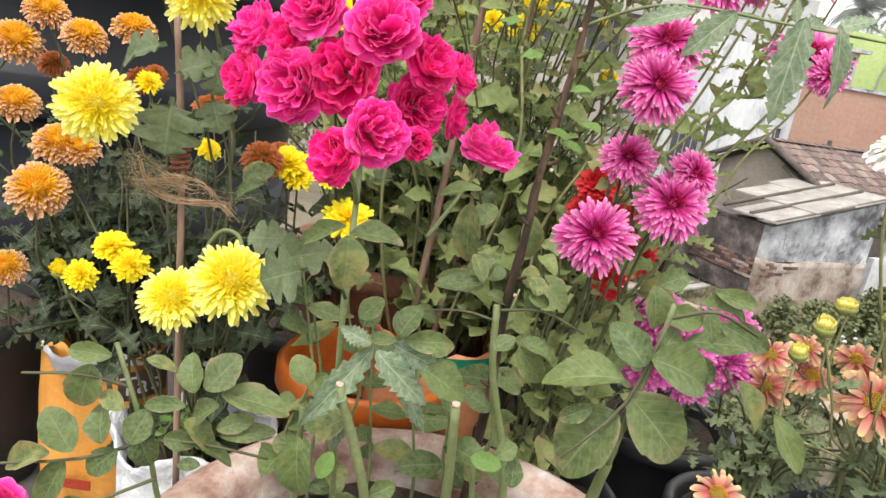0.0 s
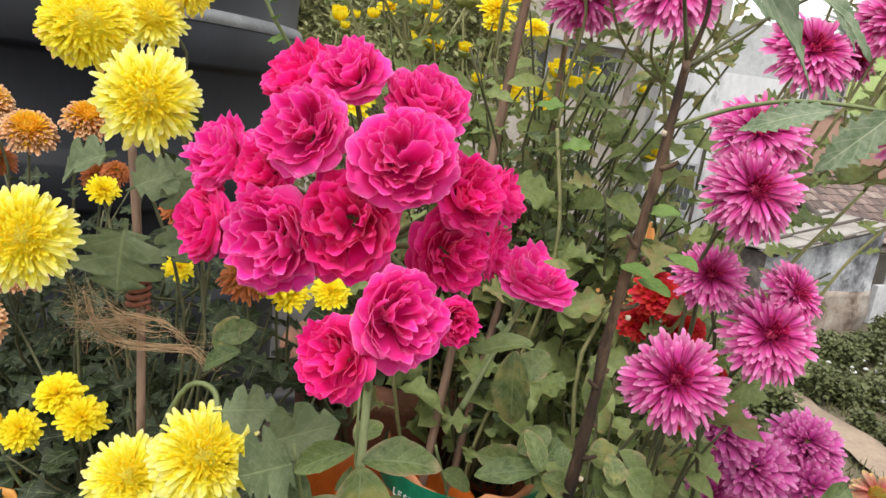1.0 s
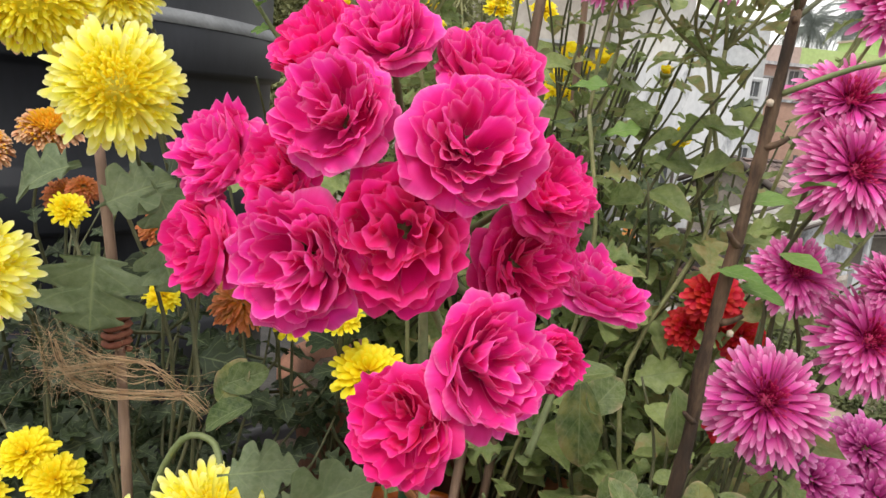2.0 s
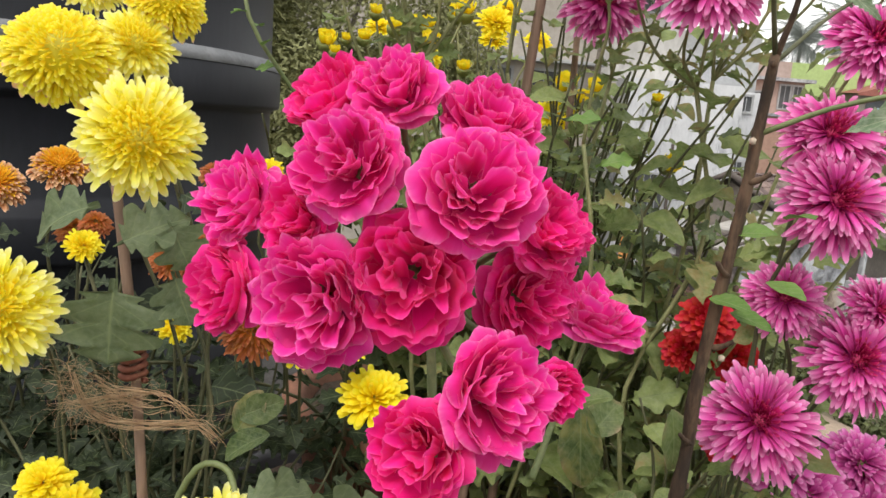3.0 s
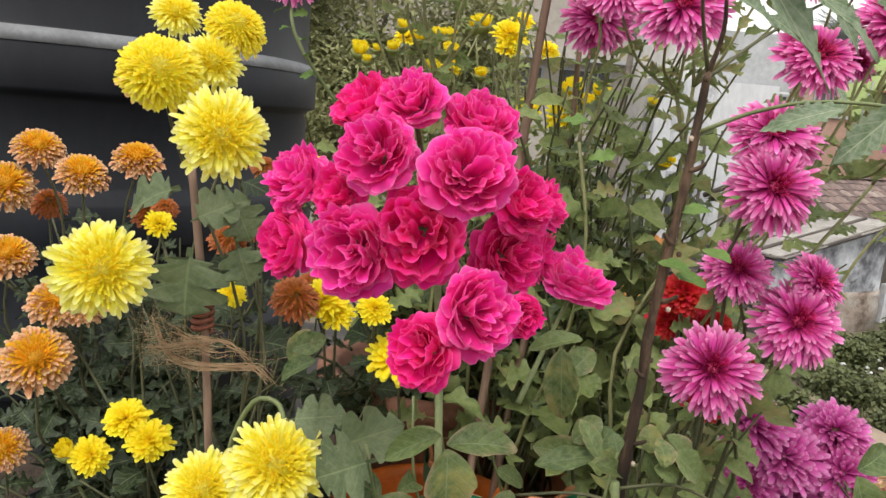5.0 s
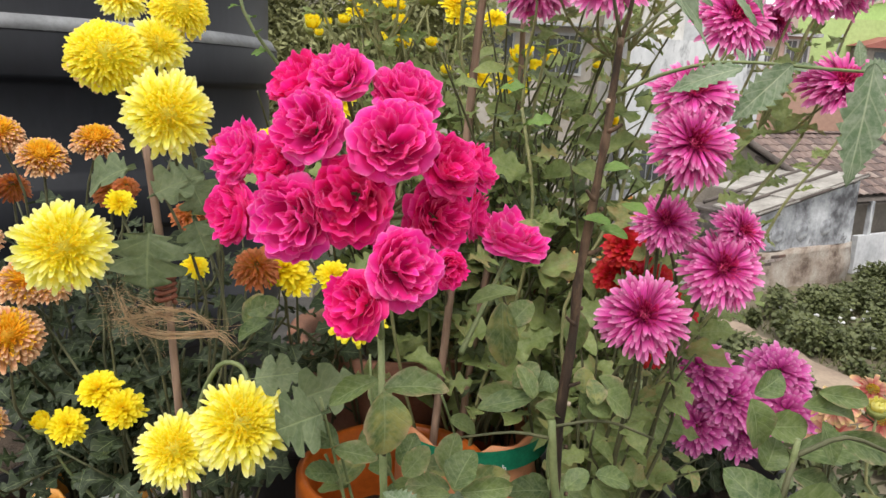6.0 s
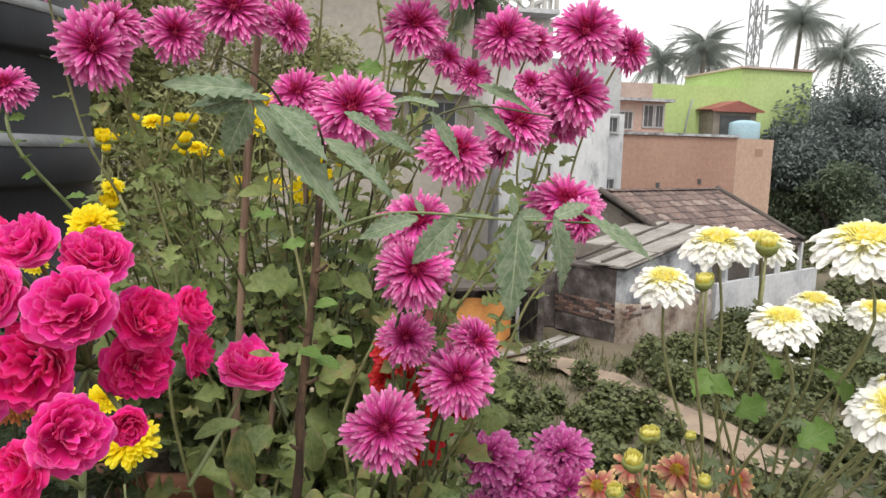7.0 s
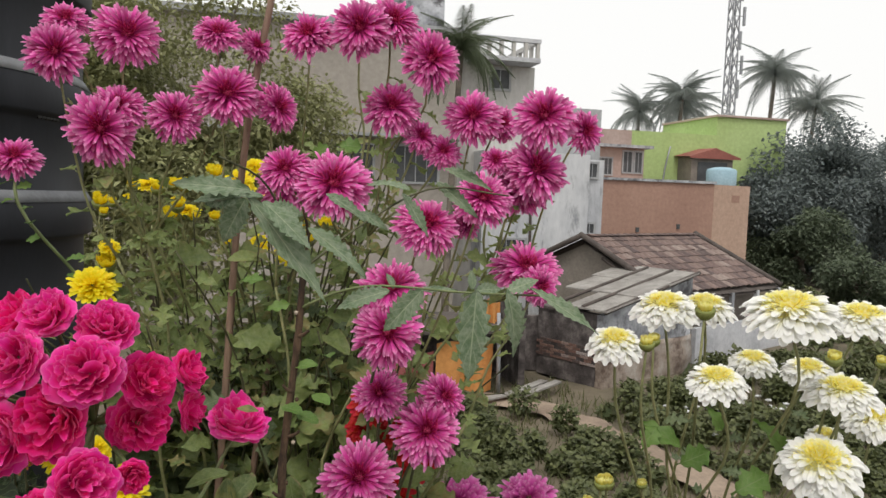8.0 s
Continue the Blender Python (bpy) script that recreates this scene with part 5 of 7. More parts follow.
# ---- pots and sacks ----
def vessel(name, x, y, z0, z1, r0, r1, mat, label, category, lip=0.012, soil=0.03, wobble=0.0, rim=0.03, seed=1):
    """A round pot with wall thickness and a rolled rim, standing at z0, with soil in it."""
    t = thing(name, (x, y, z0), label, category)
    h = z1 - z0
    prof = [(0.0, 0.0), (r0 * 0.96, 0.0), (r0, 0.008), (r0 + (r1 - r0) * 0.5, h * 0.5), (r1 - lip * 0.6, h - rim - 0.004), (r1 + lip * 0.2, h - rim), (r1 + lip, h - rim + 0.006), (r1 + lip, h - 0.006), (r1 + lip * 0.4, h), (r1 - lip * 0.5, h - 0.002), (r1 - lip, h - 0.012), (r1 - lip * 1.4, h - soil - 0.05), (r0 * 0.8, 0.02), (0.0, 0.02)]
    part("pot_body", turned(prof, 48, wobble, seed), mat, t, m=Matrix.Translation((x, y, z0)))
    if soil:
        rnd = random.Random(seed)
        s = Sheet()
        s.grid([[((r1 - lip * 1.2) * f * math.cos(a * math.pi / 12), (r1 - lip * 1.2) * f * math.sin(a * math.pi / 12), 0.008 * rnd.uniform(-1, 1) if f else 0.0) for a in range(24)] for f in (0.0, 0.25, 0.5, 0.75, 1.0)], closed=True)
        part("soil", s, SOIL, t, "dark crumbly potting soil", Matrix.Translation((x, y, z1 - soil)))
    return t


def sack(name, x, y, z0, z1, r, mat, label, folds=0.12, seed=2, flare=1.15, sag=0.05, fill=0.84):
    """A soft, creased sack filled with soil, its mouth uneven and folded outward."""
    rnd = random.Random(seed)
    t = thing(name, (x, y, z0), label, "grow bag")
    n, rows = 72, []
    ph = [rnd.uniform(0, 6.28) for _ in range(4)]
    steps = [(0.0, 0.0), (0.85, 0.0), (1.0, 0.04), (1.06, 0.2), (1.08, 0.45), (1.02, 0.7), (1.0, 0.86), (flare, 0.96), (flare * 1.02, 1.0), (flare * 0.985, 1.0), (0.95, 0.9), (0.92, fill - 0.04)]
    for f, v in steps:
        row = []
        for k in range(n):
            a = 2 * math.pi * k / n
            w = 1 + folds * (0.5 * math.sin(3 * a + ph[0] + 2 * v) + 0.35 * math.sin(7 * a + ph[1] - 3 * v) + 0.25 * math.sin(13 * a + ph[2] + 5 * v)) * (0.3 + v)
            up = sag * math.sin(4 * a + ph[3]) * v ** 4
            w += folds * 0.9 * noise.noise(Vector((3.2 * math.cos(a), 3.2 * math.sin(a), 4.0 * v + ph[0]))) * v
            up += folds * 0.35 * noise.noise(Vector((5 * math.cos(a), 5 * math.sin(a), ph[1]))) * v ** 3
            row.append((f * r * w * math.cos(a), f * r * w * math.sin(a), (z1 - z0) * (v + up)))
        rows.append(row)
    s = Sheet()
    s.grid(rows, closed=True)
    part("bag_body", s, mat, t, m=Matrix.Translation((x, y, z0)))
    part("soil", turned([(0.0, 0.0), (r * 0.5, 0.004), (r * 0.88, 0.0)], 24, 0.03, seed), SOIL, t, m=Matrix.Translation((x, y, z0 + (z1 - z0) * fill)))
    return t


vessel("terracotta_pot", 0.05, 0.51, DECK, 0.678, 0.155, 0.213, CLAY_CHALKY, "large chalk-stained terracotta pot on the terrace floor", "pot", 0.022, 0.05, 0.004, 0.05)
orange_pot = vessel("orange_pot", -0.022, 0.92, DECK, 0.668, 0.08, 0.113, ORANGE_POT, "bright orange plastic flower pot with a rolled rim", "pot", 0.008, 0.11, 0.0, 0.04)
clay_pot = vessel("clay_pot", -0.02, 1.18, DECK, 0.76, 0.10, 0.155, CLAY, "brown clay pot with a worn flaking rim", "pot", 0.014, 0.03, 0.01, 0.035)
band_bag = sack("green_banded_bag", 0.078, 0.995, DECK, 0.700, 0.097, BAG_PALE, "orange grow bag with a green printed band", 0.05, 5, 1.0, 0.012, 0.74)
s = Sheet()
s.grid([[(0.105 * math.cos(a / 40 * 6.2832), 0.105 * math.sin(a / 40 * 6.2832), z) for a in range(40)] for z in (0.016, 0.03, 0.044)], closed=True)
part("printed_band", s, BAG_GREEN, band_bag, "green band with pale unreadable print", Matrix.Translation((0.078, 0.995, 0.657)))


def lettering(text, size, parent, m):
    """Raised letters of the built-in font as a mesh part."""
    cu = bpy.data.curves.new("letters", "FONT")
    cu.body, cu.size, cu.extrude, cu.align_x = text, size, 0.0004, "CENTER"
    tmp = bpy.data.objects.new("letters", cu)
    scene.collection.objects.link(tmp)
    me = bpy.data.meshes.new_from_object(tmp.evaluated_get(bpy.context.evaluated_depsgraph_get()))
    bpy.data.objects.remove(tmp)
    me.materials.clear()
    me.materials.append(TRASH)
    return part("lettering", me, None, parent, "pale printed letters", m)


for text, turn in (("LESTEROL", -2.15), ("High", -1.35)):
    for k, ch in enumerate(text):
        a = turn + (k - len(text) / 2) * 0.085
        m = Matrix.Translation((0.078 + 0.1056 * math.cos(a), 0.995 + 0.1056 * math.sin(a), 0.673)) @ Matrix.Rotation(a + math.pi / 2, 4, "Z") @ Matrix.Rotation(math.pi / 2, 4, "X")
        lettering(ch, 0.013, band_bag, m)
yellow_bag = sack("yellow_bag", -0.405, 1.01, DECK, 0.602, 0.080, BAG, "creased yellow-orange plastic grow bag on the floor", 0.10, 3, 1.0)
s, lining = Sheet(), random.Random(12)
tips = [0.006 + 0.006 * math.sin(k * 0.7) + 0.005 * math.sin(k * 1.9 + 1) + lining.uniform(-0.003, 0.003) for k in range(36)]
s.grid([[((0.078 + w) * math.cos(k / 36 * 6.2832), (0.078 + w) * math.sin(k / 36 * 6.2832), z + tips[k] * (i / 4) + lining.uniform(-0.003, 0.003)) for k in range(36)] for i, (w, z) in enumerate(((0.0, -0.006), (0.003, 0.0), (0.007, 0.012), (0.012, 0.020), (0.010, 0.028)))], closed=True)
part("torn_lining", s, FOIL, yellow_bag, "torn silvery lining", Matrix.Translation((-0.405, 1.01, 0.578)))
patch = Sheet()
patch.grid([[(0.0970 * math.cos(q), 0.0970 * math.sin(q), z) for q in (-1.05, -0.85, -0.65, -0.45, -0.25)] for z in (0.548, 0.57, 0.592)])
part("printed_patch", patch, BAG_DARK, yellow_bag, "dark printed patch", Matrix.Translation((-0.405, 1.01, 0.0)))
for k, ch in enumerate("Tas"):
    q = -0.92 + 0.21 * k
    lettering(ch, 0.040, yellow_bag, Matrix.Translation((-0.405 + 0.0985 * math.cos(q), 1.01 + 0.0985 * math.sin(q), 0.558)) @ Matrix.Rotation(q + math.pi / 2, 4, "Z") @ Matrix.Rotation(math.pi / 2, 4, "X"))
for q, z, w, h in ((-1.6, 0.42, 0.05, 0.014), (-1.2, 0.47, 0.03, 0.010)):
    bar = box(-w / 2, -0.0015, -h / 2, w / 2, 0.0015, h / 2)
    part("print_bar", bar, BAG_PRINT, yellow_bag, m=Matrix.Translation((-0.405 + 0.0965 * math.cos(q), 1.01 + 0.0985 * math.sin(q), z)) @ Matrix.Rotation(q + math.pi / 2, 4, "Z"))
white_sack = sack("white_sack", -0.215, 0.84, DECK, 0.583, 0.092, WHITE_SACK, "crumpled white woven sack used as a planter", 0.12, 4, 1.08)
for x, y, z1, r, lab in ((0.24, 0.98, 0.60, 0.115, "black plastic nursery pot behind the roses"), (0.215, 0.815, 0.58, 0.10, "black plastic nursery pot beside the terracotta pot"), (0.47, 1.10, 0.56, 0.12, "black plastic pot under lilac flowers"), (0.66, 0.82, 0.56, 0.13, "black plastic pot of white flowers"), (0.52, 0.86, 0.55, 0.10, "black plastic pot of peach daisies"), (-0.62, 1.05, 0.62, 0.12, "black plastic pot in the dark corner"), (-0.16, 1.22, 0.60, 0.11, "black plastic pot behind the orange pot"), (0.36, 0.64, 0.52, 0.09, "small black pot at the terrace edge")):
    vessel("black_pot", x, y, DECK, z1, r * 0.75, r, BLACK_PLASTIC, lab, "pot", 0.008, 0.03, 0.0, 0.03)

# ---- water tank ----
TC = (-0.86, 1.842)
tank = thing("water_tank", (*TC, DECK), "large ribbed black plastic water tank on the terrace", "water tank")
R = 0.55
LEDGES = (0.682, 0.941, 1.20, 1.459, 1.718)
prof = [(0.0, DECK), (R * 0.97, DECK), (R - 0.016, DECK + 0.03)]
for z in LEDGES:
    prof += [(R - 0.020, z - 0.100), (R - 0.016, z - 0.092), (R - 0.002, z - 0.088), (R, z - 0.082), (R, z - 0.016), (R - 0.003, z - 0.010), (R - 0.016, z + 0.010), (R - 0.020, z + 0.016)]
prof += [(R - 0.02, 1.84), (R * 0.92, 1.90), (R * 0.55, 2.04), (R * 0.42, 2.06), (R * 0.42, 2.12), (0.0, 2.13)]
part("tank_body", turned(prof, 96), TANK, tank, m=Matrix.Translation((*TC, 0)), smooth=True)
for z in LEDGES[2:]:
    part("tank_band", turned([(R - 0.005, z - 0.0125), (R + 0.001, z - 0.012), (R - 0.0135, z + 0.0115), (R - 0.02, z + 0.013)], 96), TANK_BAND, tank, "dusty grey ledge round the tank", Matrix.Translation((*TC, 0)))
for k in range(6):
    q = -0.30 + 0.024 * (k - 2.5)
    part("mould_mark", box(-0.007, -0.005, -0.010, 0.007, 0.005, 0.010, 0.003), BLACK_PLASTIC, tank, m=Matrix.Translation((TC[0] + (R - 0.020) * math.cos(q), TC[1] + (R - 0.020) * math.sin(q), 1.371)) @ Matrix.Rotation(q + math.pi / 2, 4, "Z"))

# ---- stakes and ties ----
for pts, r, lab in (
    ([(-0.215, 0.745, 0.55), (-0.228, 0.75, 0.78), (-0.236, 0.75, 0.94), (-0.248, 0.745, 1.08)], 0.0038, "thin brown wooden stake tied to yellow flowers"),
    ([(0.02, 0.95, 0.60), (0.04, 0.94, 0.90), (0.062, 0.93, 1.26), (0.10, 0.92, 1.50)], 0.0052, "reddish brown wooden stake leaning among stems"),
    ([(0.06, 0.99, 0.62), (0.075, 0.98, 0.80), (0.10, 0.98, 1.0)], 0.005, "short wooden stake in the banded bag"),
    ([(0.14, 1.06, 0.60), (0.13, 1.06, 1.0), (0.125, 1.05, 1.28)], 0.004, "dark thin cane among yellow buds"),
):
    solo("plant_stake", tube(pts, r, r * 0.85, 14, 8, 0.05, seed=len(lab)), STAKE, lab, "stake", "plant stakes")
rnd = random.Random(5)
tie = thing("jute_tie", (-0.24, 0.742, 0.915), "frayed jute twine tied round the wooden stake", "twine")
s = Sheet()
for k in range(5):
    z = 0.925 + 0.006 * k
    tube([(-0.237 + 0.0085 * math.cos(a), 0.75 + 0.0085 * math.sin(a), z + 0.001 * a) for a in (0, 1.57, 3.14, 4.71, 6.28)], 0.0024, 0.0024, 12, 5, sheet=s)
part("wound_string", s, STRING, tie, "red-brown string wound round the stake")
STRANDS = (
    [(-0.276, 0.738, 0.940), (-0.269, 0.737, 0.920), (-0.256, 0.736, 0.904), (-0.229, 0.736, 0.899), (-0.197, 0.735, 0.902), (-0.184, 0.735, 0.899), (-0.174, 0.735, 0.889), (-0.167, 0.735, 0.883)],
    [(-0.258, 0.738, 0.929), (-0.246, 0.739, 0.922), (-0.236, 0.739, 0.921), (-0.218, 0.738, 0.921), (-0.205, 0.737, 0.917), (-0.193, 0.736, 0.907), (-0.183, 0.735, 0.898)],
    [(-0.278, 0.738, 0.912), (-0.264, 0.737, 0.911), (-0.244, 0.737, 0.916), (-0.222, 0.737, 0.911), (-0.202, 0.737, 0.914)],
)
for line, count in zip(STRANDS, (16, 10, 10)):
    c = spline([Vector(p) for p in line], 24)
    for k in range(count):
        off, drift = Vector((rnd.gauss(0, 0.001), rnd.gauss(0, 0.0012), rnd.gauss(0, 0.0014))), rnd.gauss(0, 0.006)
        i0, i1 = rnd.randrange(0, 9), rnd.randrange(16, 25)
        pts = [c[i] + off + Vector((rnd.gauss(0, 0.0008), rnd.gauss(0, 0.0008), rnd.gauss(0, 0.0010) + drift * max(0.0, 0.4 - i / 24))) for i in range(i0, i1, 3)]
        part("fibre", tube(pts, 0.00042, 0.00025, 20, 4, 0.3), JUTE, tie)
    for k in range(count * 7):
        pts = [c[min(24, int(abs(rnd.gauss(0, 9))))] + Vector((rnd.gauss(0, 0.003), rnd.gauss(0, 0.003), rnd.gauss(0, 0.003)))]
        step = Vector((rnd.gauss(0, 0.004), rnd.gauss(0, 0.002), rnd.gauss(0, 0.0018)))
        for _ in range(5):
            step = step * 0.75 + Vector((rnd.gauss(0, 0.0026), rnd.gauss(0, 0.0014), rnd.gauss(0, 0.0020)))
            pts.append(pts[-1] + step)
        part("fibre", tube(pts, 0.00015, 0.0001, 14, 3), JUTE, tie)

# ---- rose bush ----
rose_rnd = random.Random(101)
rose_bush = thing("rose_bush", (0.02, 0.55, 0.60), "rose bush with a round cluster of deep pink double blooms", "rose bush")
HUB = Vector((-0.045, 0.60, 1.035))
FORK = Vector((-0.040, 0.555, 0.965))
part("cane", tube([(-0.02, 0.60, 0.585), (-0.03, 0.55, 0.75), (-0.036, 0.52, 0.88), FORK], 0.0030, 0.0024, 14, 8, 0.05), STEM_GREEN, rose_bush, "thick green cane")
part("cane", tube([FORK, (-0.043, 0.575, 1.0), HUB], 0.0026, 0.0022, 8, 7), STEM_GREEN, rose_bush)


def put_rose(at, width, n, crimson, opened=1.0):
    p, v = Vector(at), Vector(n)
    if p.y > 0.45:
        root = HUB if p.z > 1.01 and p.y < 0.66 else FORK
        if p.y > 0.66:
            root = Vector((0.02, 0.62, 0.93))
    else:
        root = Vector((-0.17, 0.50, 0.60))
    foot = p - v * width * 0.32
    part("flower_stalk", tube([root, root.lerp(foot, 0.55) - v * 0.006, foot], 0.0022, 0.0015, 8, 6), STEM_GREEN, rose_bush)
    rose(rose_bush, at, width, n, crimson, rose_rnd, opened)


put_rose((-0.095, 0.575, 1.128), 0.044, (-0.40, -0.67, 0.63), 1)
put_rose((-0.068, 0.559, 1.132), 0.042, (-0.18, -0.73, 0.65), 0)
put_rose((-0.027, 0.560, 1.122), 0.045, (0.08, -0.76, 0.65), 0)
put_rose((-0.085, 0.535, 1.101), 0.047, (-0.27, -0.86, 0.44), 0)
put_rose((-0.036, 0.525, 1.096), 0.052, (0.02, -0.91, 0.41), 0)
put_rose((-0.134, 0.569, 1.080), 0.044, (-0.62, -0.63, 0.47), 0)
put_rose((-0.105, 0.549, 1.078), 0.035, (-0.47, -0.82, 0.33), 1)
put_rose((-0.136, 0.560, 1.044), 0.043, (-0.64, -0.77, 0.10), 1)
put_rose((-0.095, 0.530, 1.047), 0.054, (-0.36, -0.93, 0.10), 0)
put_rose((-0.060, 0.527, 1.059), 0.056, (-0.13, -0.97, 0.22), 1)
put_rose((0.001, 0.569, 1.078), 0.046, (0.43, -0.77, 0.47), 1)
put_rose((-0.005, 0.564, 1.044), 0.048, (0.46, -0.88, 0.12), 1)
put_rose((0.027, 0.620, 1.073), 0.037, (0.81, -0.35, 0.47), 1)
put_rose((0.028, 0.630, 1.035), 0.041, (0.97, -0.25, 0.01), 1)
put_rose((0.067, 0.680, 1.009), 0.059, (0.22, -0.38, 0.90), 0)
put_rose((-0.027, 0.485, 1.030), 0.047, (0.45, -0.81, 0.39), 0)
put_rose((-0.001, 0.510, 1.023), 0.031, (0.22, -0.98, -0.01), 1, 0.78)
put_rose((-0.054, 0.479, 1.010), 0.039, (-0.52, -0.79, 0.31), 1)
put_rose((-0.236, 0.420, 0.753), 0.043, (0.10, -0.80, 0.60), 0)


def rose_leaf(*a):
    leaf_at(ROSE_LEAVES, rose_bush, *a, rose_rnd.uniform(0.0, 0.6), rose_rnd)


def fresh_leaf(*a):
    leaf_at(FRESH_LEAVES, rose_bush, *a, 0.3, rose_rnd)


rose_leaf(-0.197, 0.460, 0.857, -1.00, 0.04, -0.01, 0.033, 0.69)
rose_leaf(-0.199, 0.460, 0.831, -0.18, -0.29, -0.94, 0.033, 1.19)
rose_leaf(-0.148, 0.460, 0.857, 0.99, -0.07, -0.07, 0.021, 0.71)
rose_leaf(-0.128, 0.460, 0.852, -0.34, 0.30, 0.89, 0.027, 1.05)
rose_leaf(-0.107, 0.460, 0.856, 0.58, 0.22, 0.79, 0.032, 1.19)
rose_leaf(-0.083, 0.460, 0.839, 1.00, -0.05, -0.02, 0.047, 0.76)
rose_leaf(-0.145, 0.460, 0.826, -1.00, 0.01, -0.09, 0.031, 0.60)
rose_leaf(-0.119, 0.460, 0.824, -0.87, -0.11, -0.48, 0.026, 1.24)
rose_leaf(-0.188, 0.460, 0.804, -0.34, 0.30, 0.89, 0.027, 1.25)
rose_leaf(-0.215, 0.460, 0.796, -0.64, 0.26, 0.73, 0.036, 1.06)
rose_leaf(-0.161, 0.460, 0.806, 0.35, 0.27, 0.90, 0.026, 1.24)
rose_leaf(-0.240, 0.460, 0.771, -0.97, -0.04, -0.25, 0.040, 0.75)
rose_leaf(-0.185, 0.460, 0.775, -0.71, -0.18, -0.68, 0.028, 1.05)
rose_leaf(-0.220, 0.460, 0.750, -0.35, -0.27, -0.90, 0.042, 0.89)
rose_leaf(-0.156, 0.460, 0.789, 0.50, -0.28, -0.82, 0.026, 1.24)
rose_leaf(-0.132, 0.460, 0.800, 1.00, -0.04, 0.01, 0.023, 0.99)
rose_leaf(-0.118, 0.460, 0.808, 0.86, -0.19, -0.47, 0.029, 0.95)
rose_leaf(-0.095, 0.460, 0.819, 0.91, 0.09, 0.41, 0.027, 0.79)
rose_leaf(-0.086, 0.460, 0.813, 0.97, 0.04, 0.25, 0.038, 0.60)
rose_leaf(-0.108, 0.460, 0.796, 0.98, -0.09, -0.16, 0.028, 0.66)
rose_leaf(-0.125, 0.460, 0.782, 0.98, 0.01, 0.17, 0.016, 0.98)
rose_leaf(-0.206, 0.460, 0.735, -0.94, -0.06, -0.33, 0.030, 0.78)
rose_leaf(-0.180, 0.460, 0.824, -0.86, 0.19, 0.47, 0.021, 1.01)
rose_leaf(-0.056, 0.490, 0.957, -0.94, -0.06, -0.33, 0.033, 0.65)
rose_leaf(-0.019, 0.490, 0.961, 0.98, 0.01, 0.17, 0.037, 0.80)
rose_leaf(-0.035, 0.480, 0.940, 0.13, -0.30, -0.94, 0.037, 1.18)
rose_leaf(-0.016, 0.520, 0.895, 0.65, 0.20, 0.74, 0.023, 1.11)
rose_leaf(0.013, 0.520, 0.890, 0.35, 0.27, 0.90, 0.026, 1.36)
rose_leaf(-0.005, 0.520, 0.872, -1.00, 0.04, -0.01, 0.023, 0.77)
rose_leaf(0.031, 0.520, 0.875, 1.00, -0.01, 0.09, 0.035, 0.81)
rose_leaf(-0.061, 0.520, 0.837, -0.50, 0.28, 0.82, 0.025, 1.28)
rose_leaf(0.048, 0.520, 0.845, 0.94, -0.14, -0.32, 0.045, 1.07)
rose_leaf(-0.049, 0.440, 0.803, 0.03, -0.30, -0.95, 0.043, 0.98)
rose_leaf(-0.014, 0.520, 0.726, -1.00, 0.04, -0.01, 0.025, 1.01)
rose_leaf(-0.035, 0.520, 0.794, -0.87, -0.11, -0.48, 0.032, 1.26)
rose_leaf(0.088, 0.520, 0.883, 0.77, 0.16, 0.62, 0.019, 1.25)
rose_leaf(0.112, 0.520, 0.867, 0.64, -0.26, -0.73, 0.036, 0.87)
rose_leaf(0.113, 0.520, 0.884, 0.98, -0.09, -0.16, 0.025, 0.96)
rose_leaf(0.053, 0.600, 0.900, 0.97, 0.04, 0.25, 0.043, 0.61)
rose_leaf(0.069, 0.600, 0.916, -0.34, 0.30, 0.89, 0.026, 0.84)
rose_leaf(0.086, 0.600, 0.914, -0.17, 0.30, 0.94, 0.013, 1.35)
rose_leaf(0.121, 0.600, 0.908, 0.00, 0.30, 0.95, 0.019, 1.40)
rose_leaf(0.125, 0.600, 0.895, 0.98, -0.09, -0.16, 0.020, 1.08)
rose_leaf(0.140, 0.600, 0.900, 0.86, -0.19, -0.47, 0.028, 1.28)
rose_leaf(0.116, 0.520, 0.773, 0.00, 0.30, 0.95, 0.023, 1.07)
rose_leaf(0.107, 0.520, 0.792, 0.77, 0.16, 0.62, 0.019, 1.30)
rose_leaf(0.014, 0.520, 0.741, 0.87, 0.11, 0.48, 0.022, 1.25)
fresh_leaf(-0.033, 0.500, 0.770, 0.35, 0.27, 0.90, 0.022, 1.07)
fresh_leaf(0.089, 0.500, 0.792, -0.98, 0.09, 0.16, 0.025, 0.99)
rose_leaf(0.122, 0.410, 0.917, -0.99, 0.07, 0.07, 0.046, 0.89)
rose_leaf(0.145, 0.410, 0.938, -0.64, 0.26, 0.73, 0.030, 1.17)
rose_leaf(0.182, 0.410, 0.927, 0.98, -0.09, -0.16, 0.046, 1.09)
rose_leaf(0.130, 0.410, 0.872, -0.71, -0.18, -0.68, 0.052, 1.27)
rose_leaf(0.174, 0.410, 0.886, 0.76, -0.22, -0.61, 0.055, 1.11)
rose_leaf(0.198, 0.500, 0.959, 0.87, 0.11, 0.48, 0.026, 0.99)
rose_leaf(0.246, 0.500, 0.951, 1.00, -0.03, -0.14, 0.036, 0.60)
rose_leaf(0.241, 0.500, 0.944, 1.00, -0.04, 0.01, 0.042, 0.60)
rose_leaf(0.182, 0.480, 0.942, 0.34, -0.30, -0.89, 0.031, 1.12)
rose_leaf(0.213, 0.460, 0.941, 0.34, -0.30, -0.89, 0.025, 0.96)
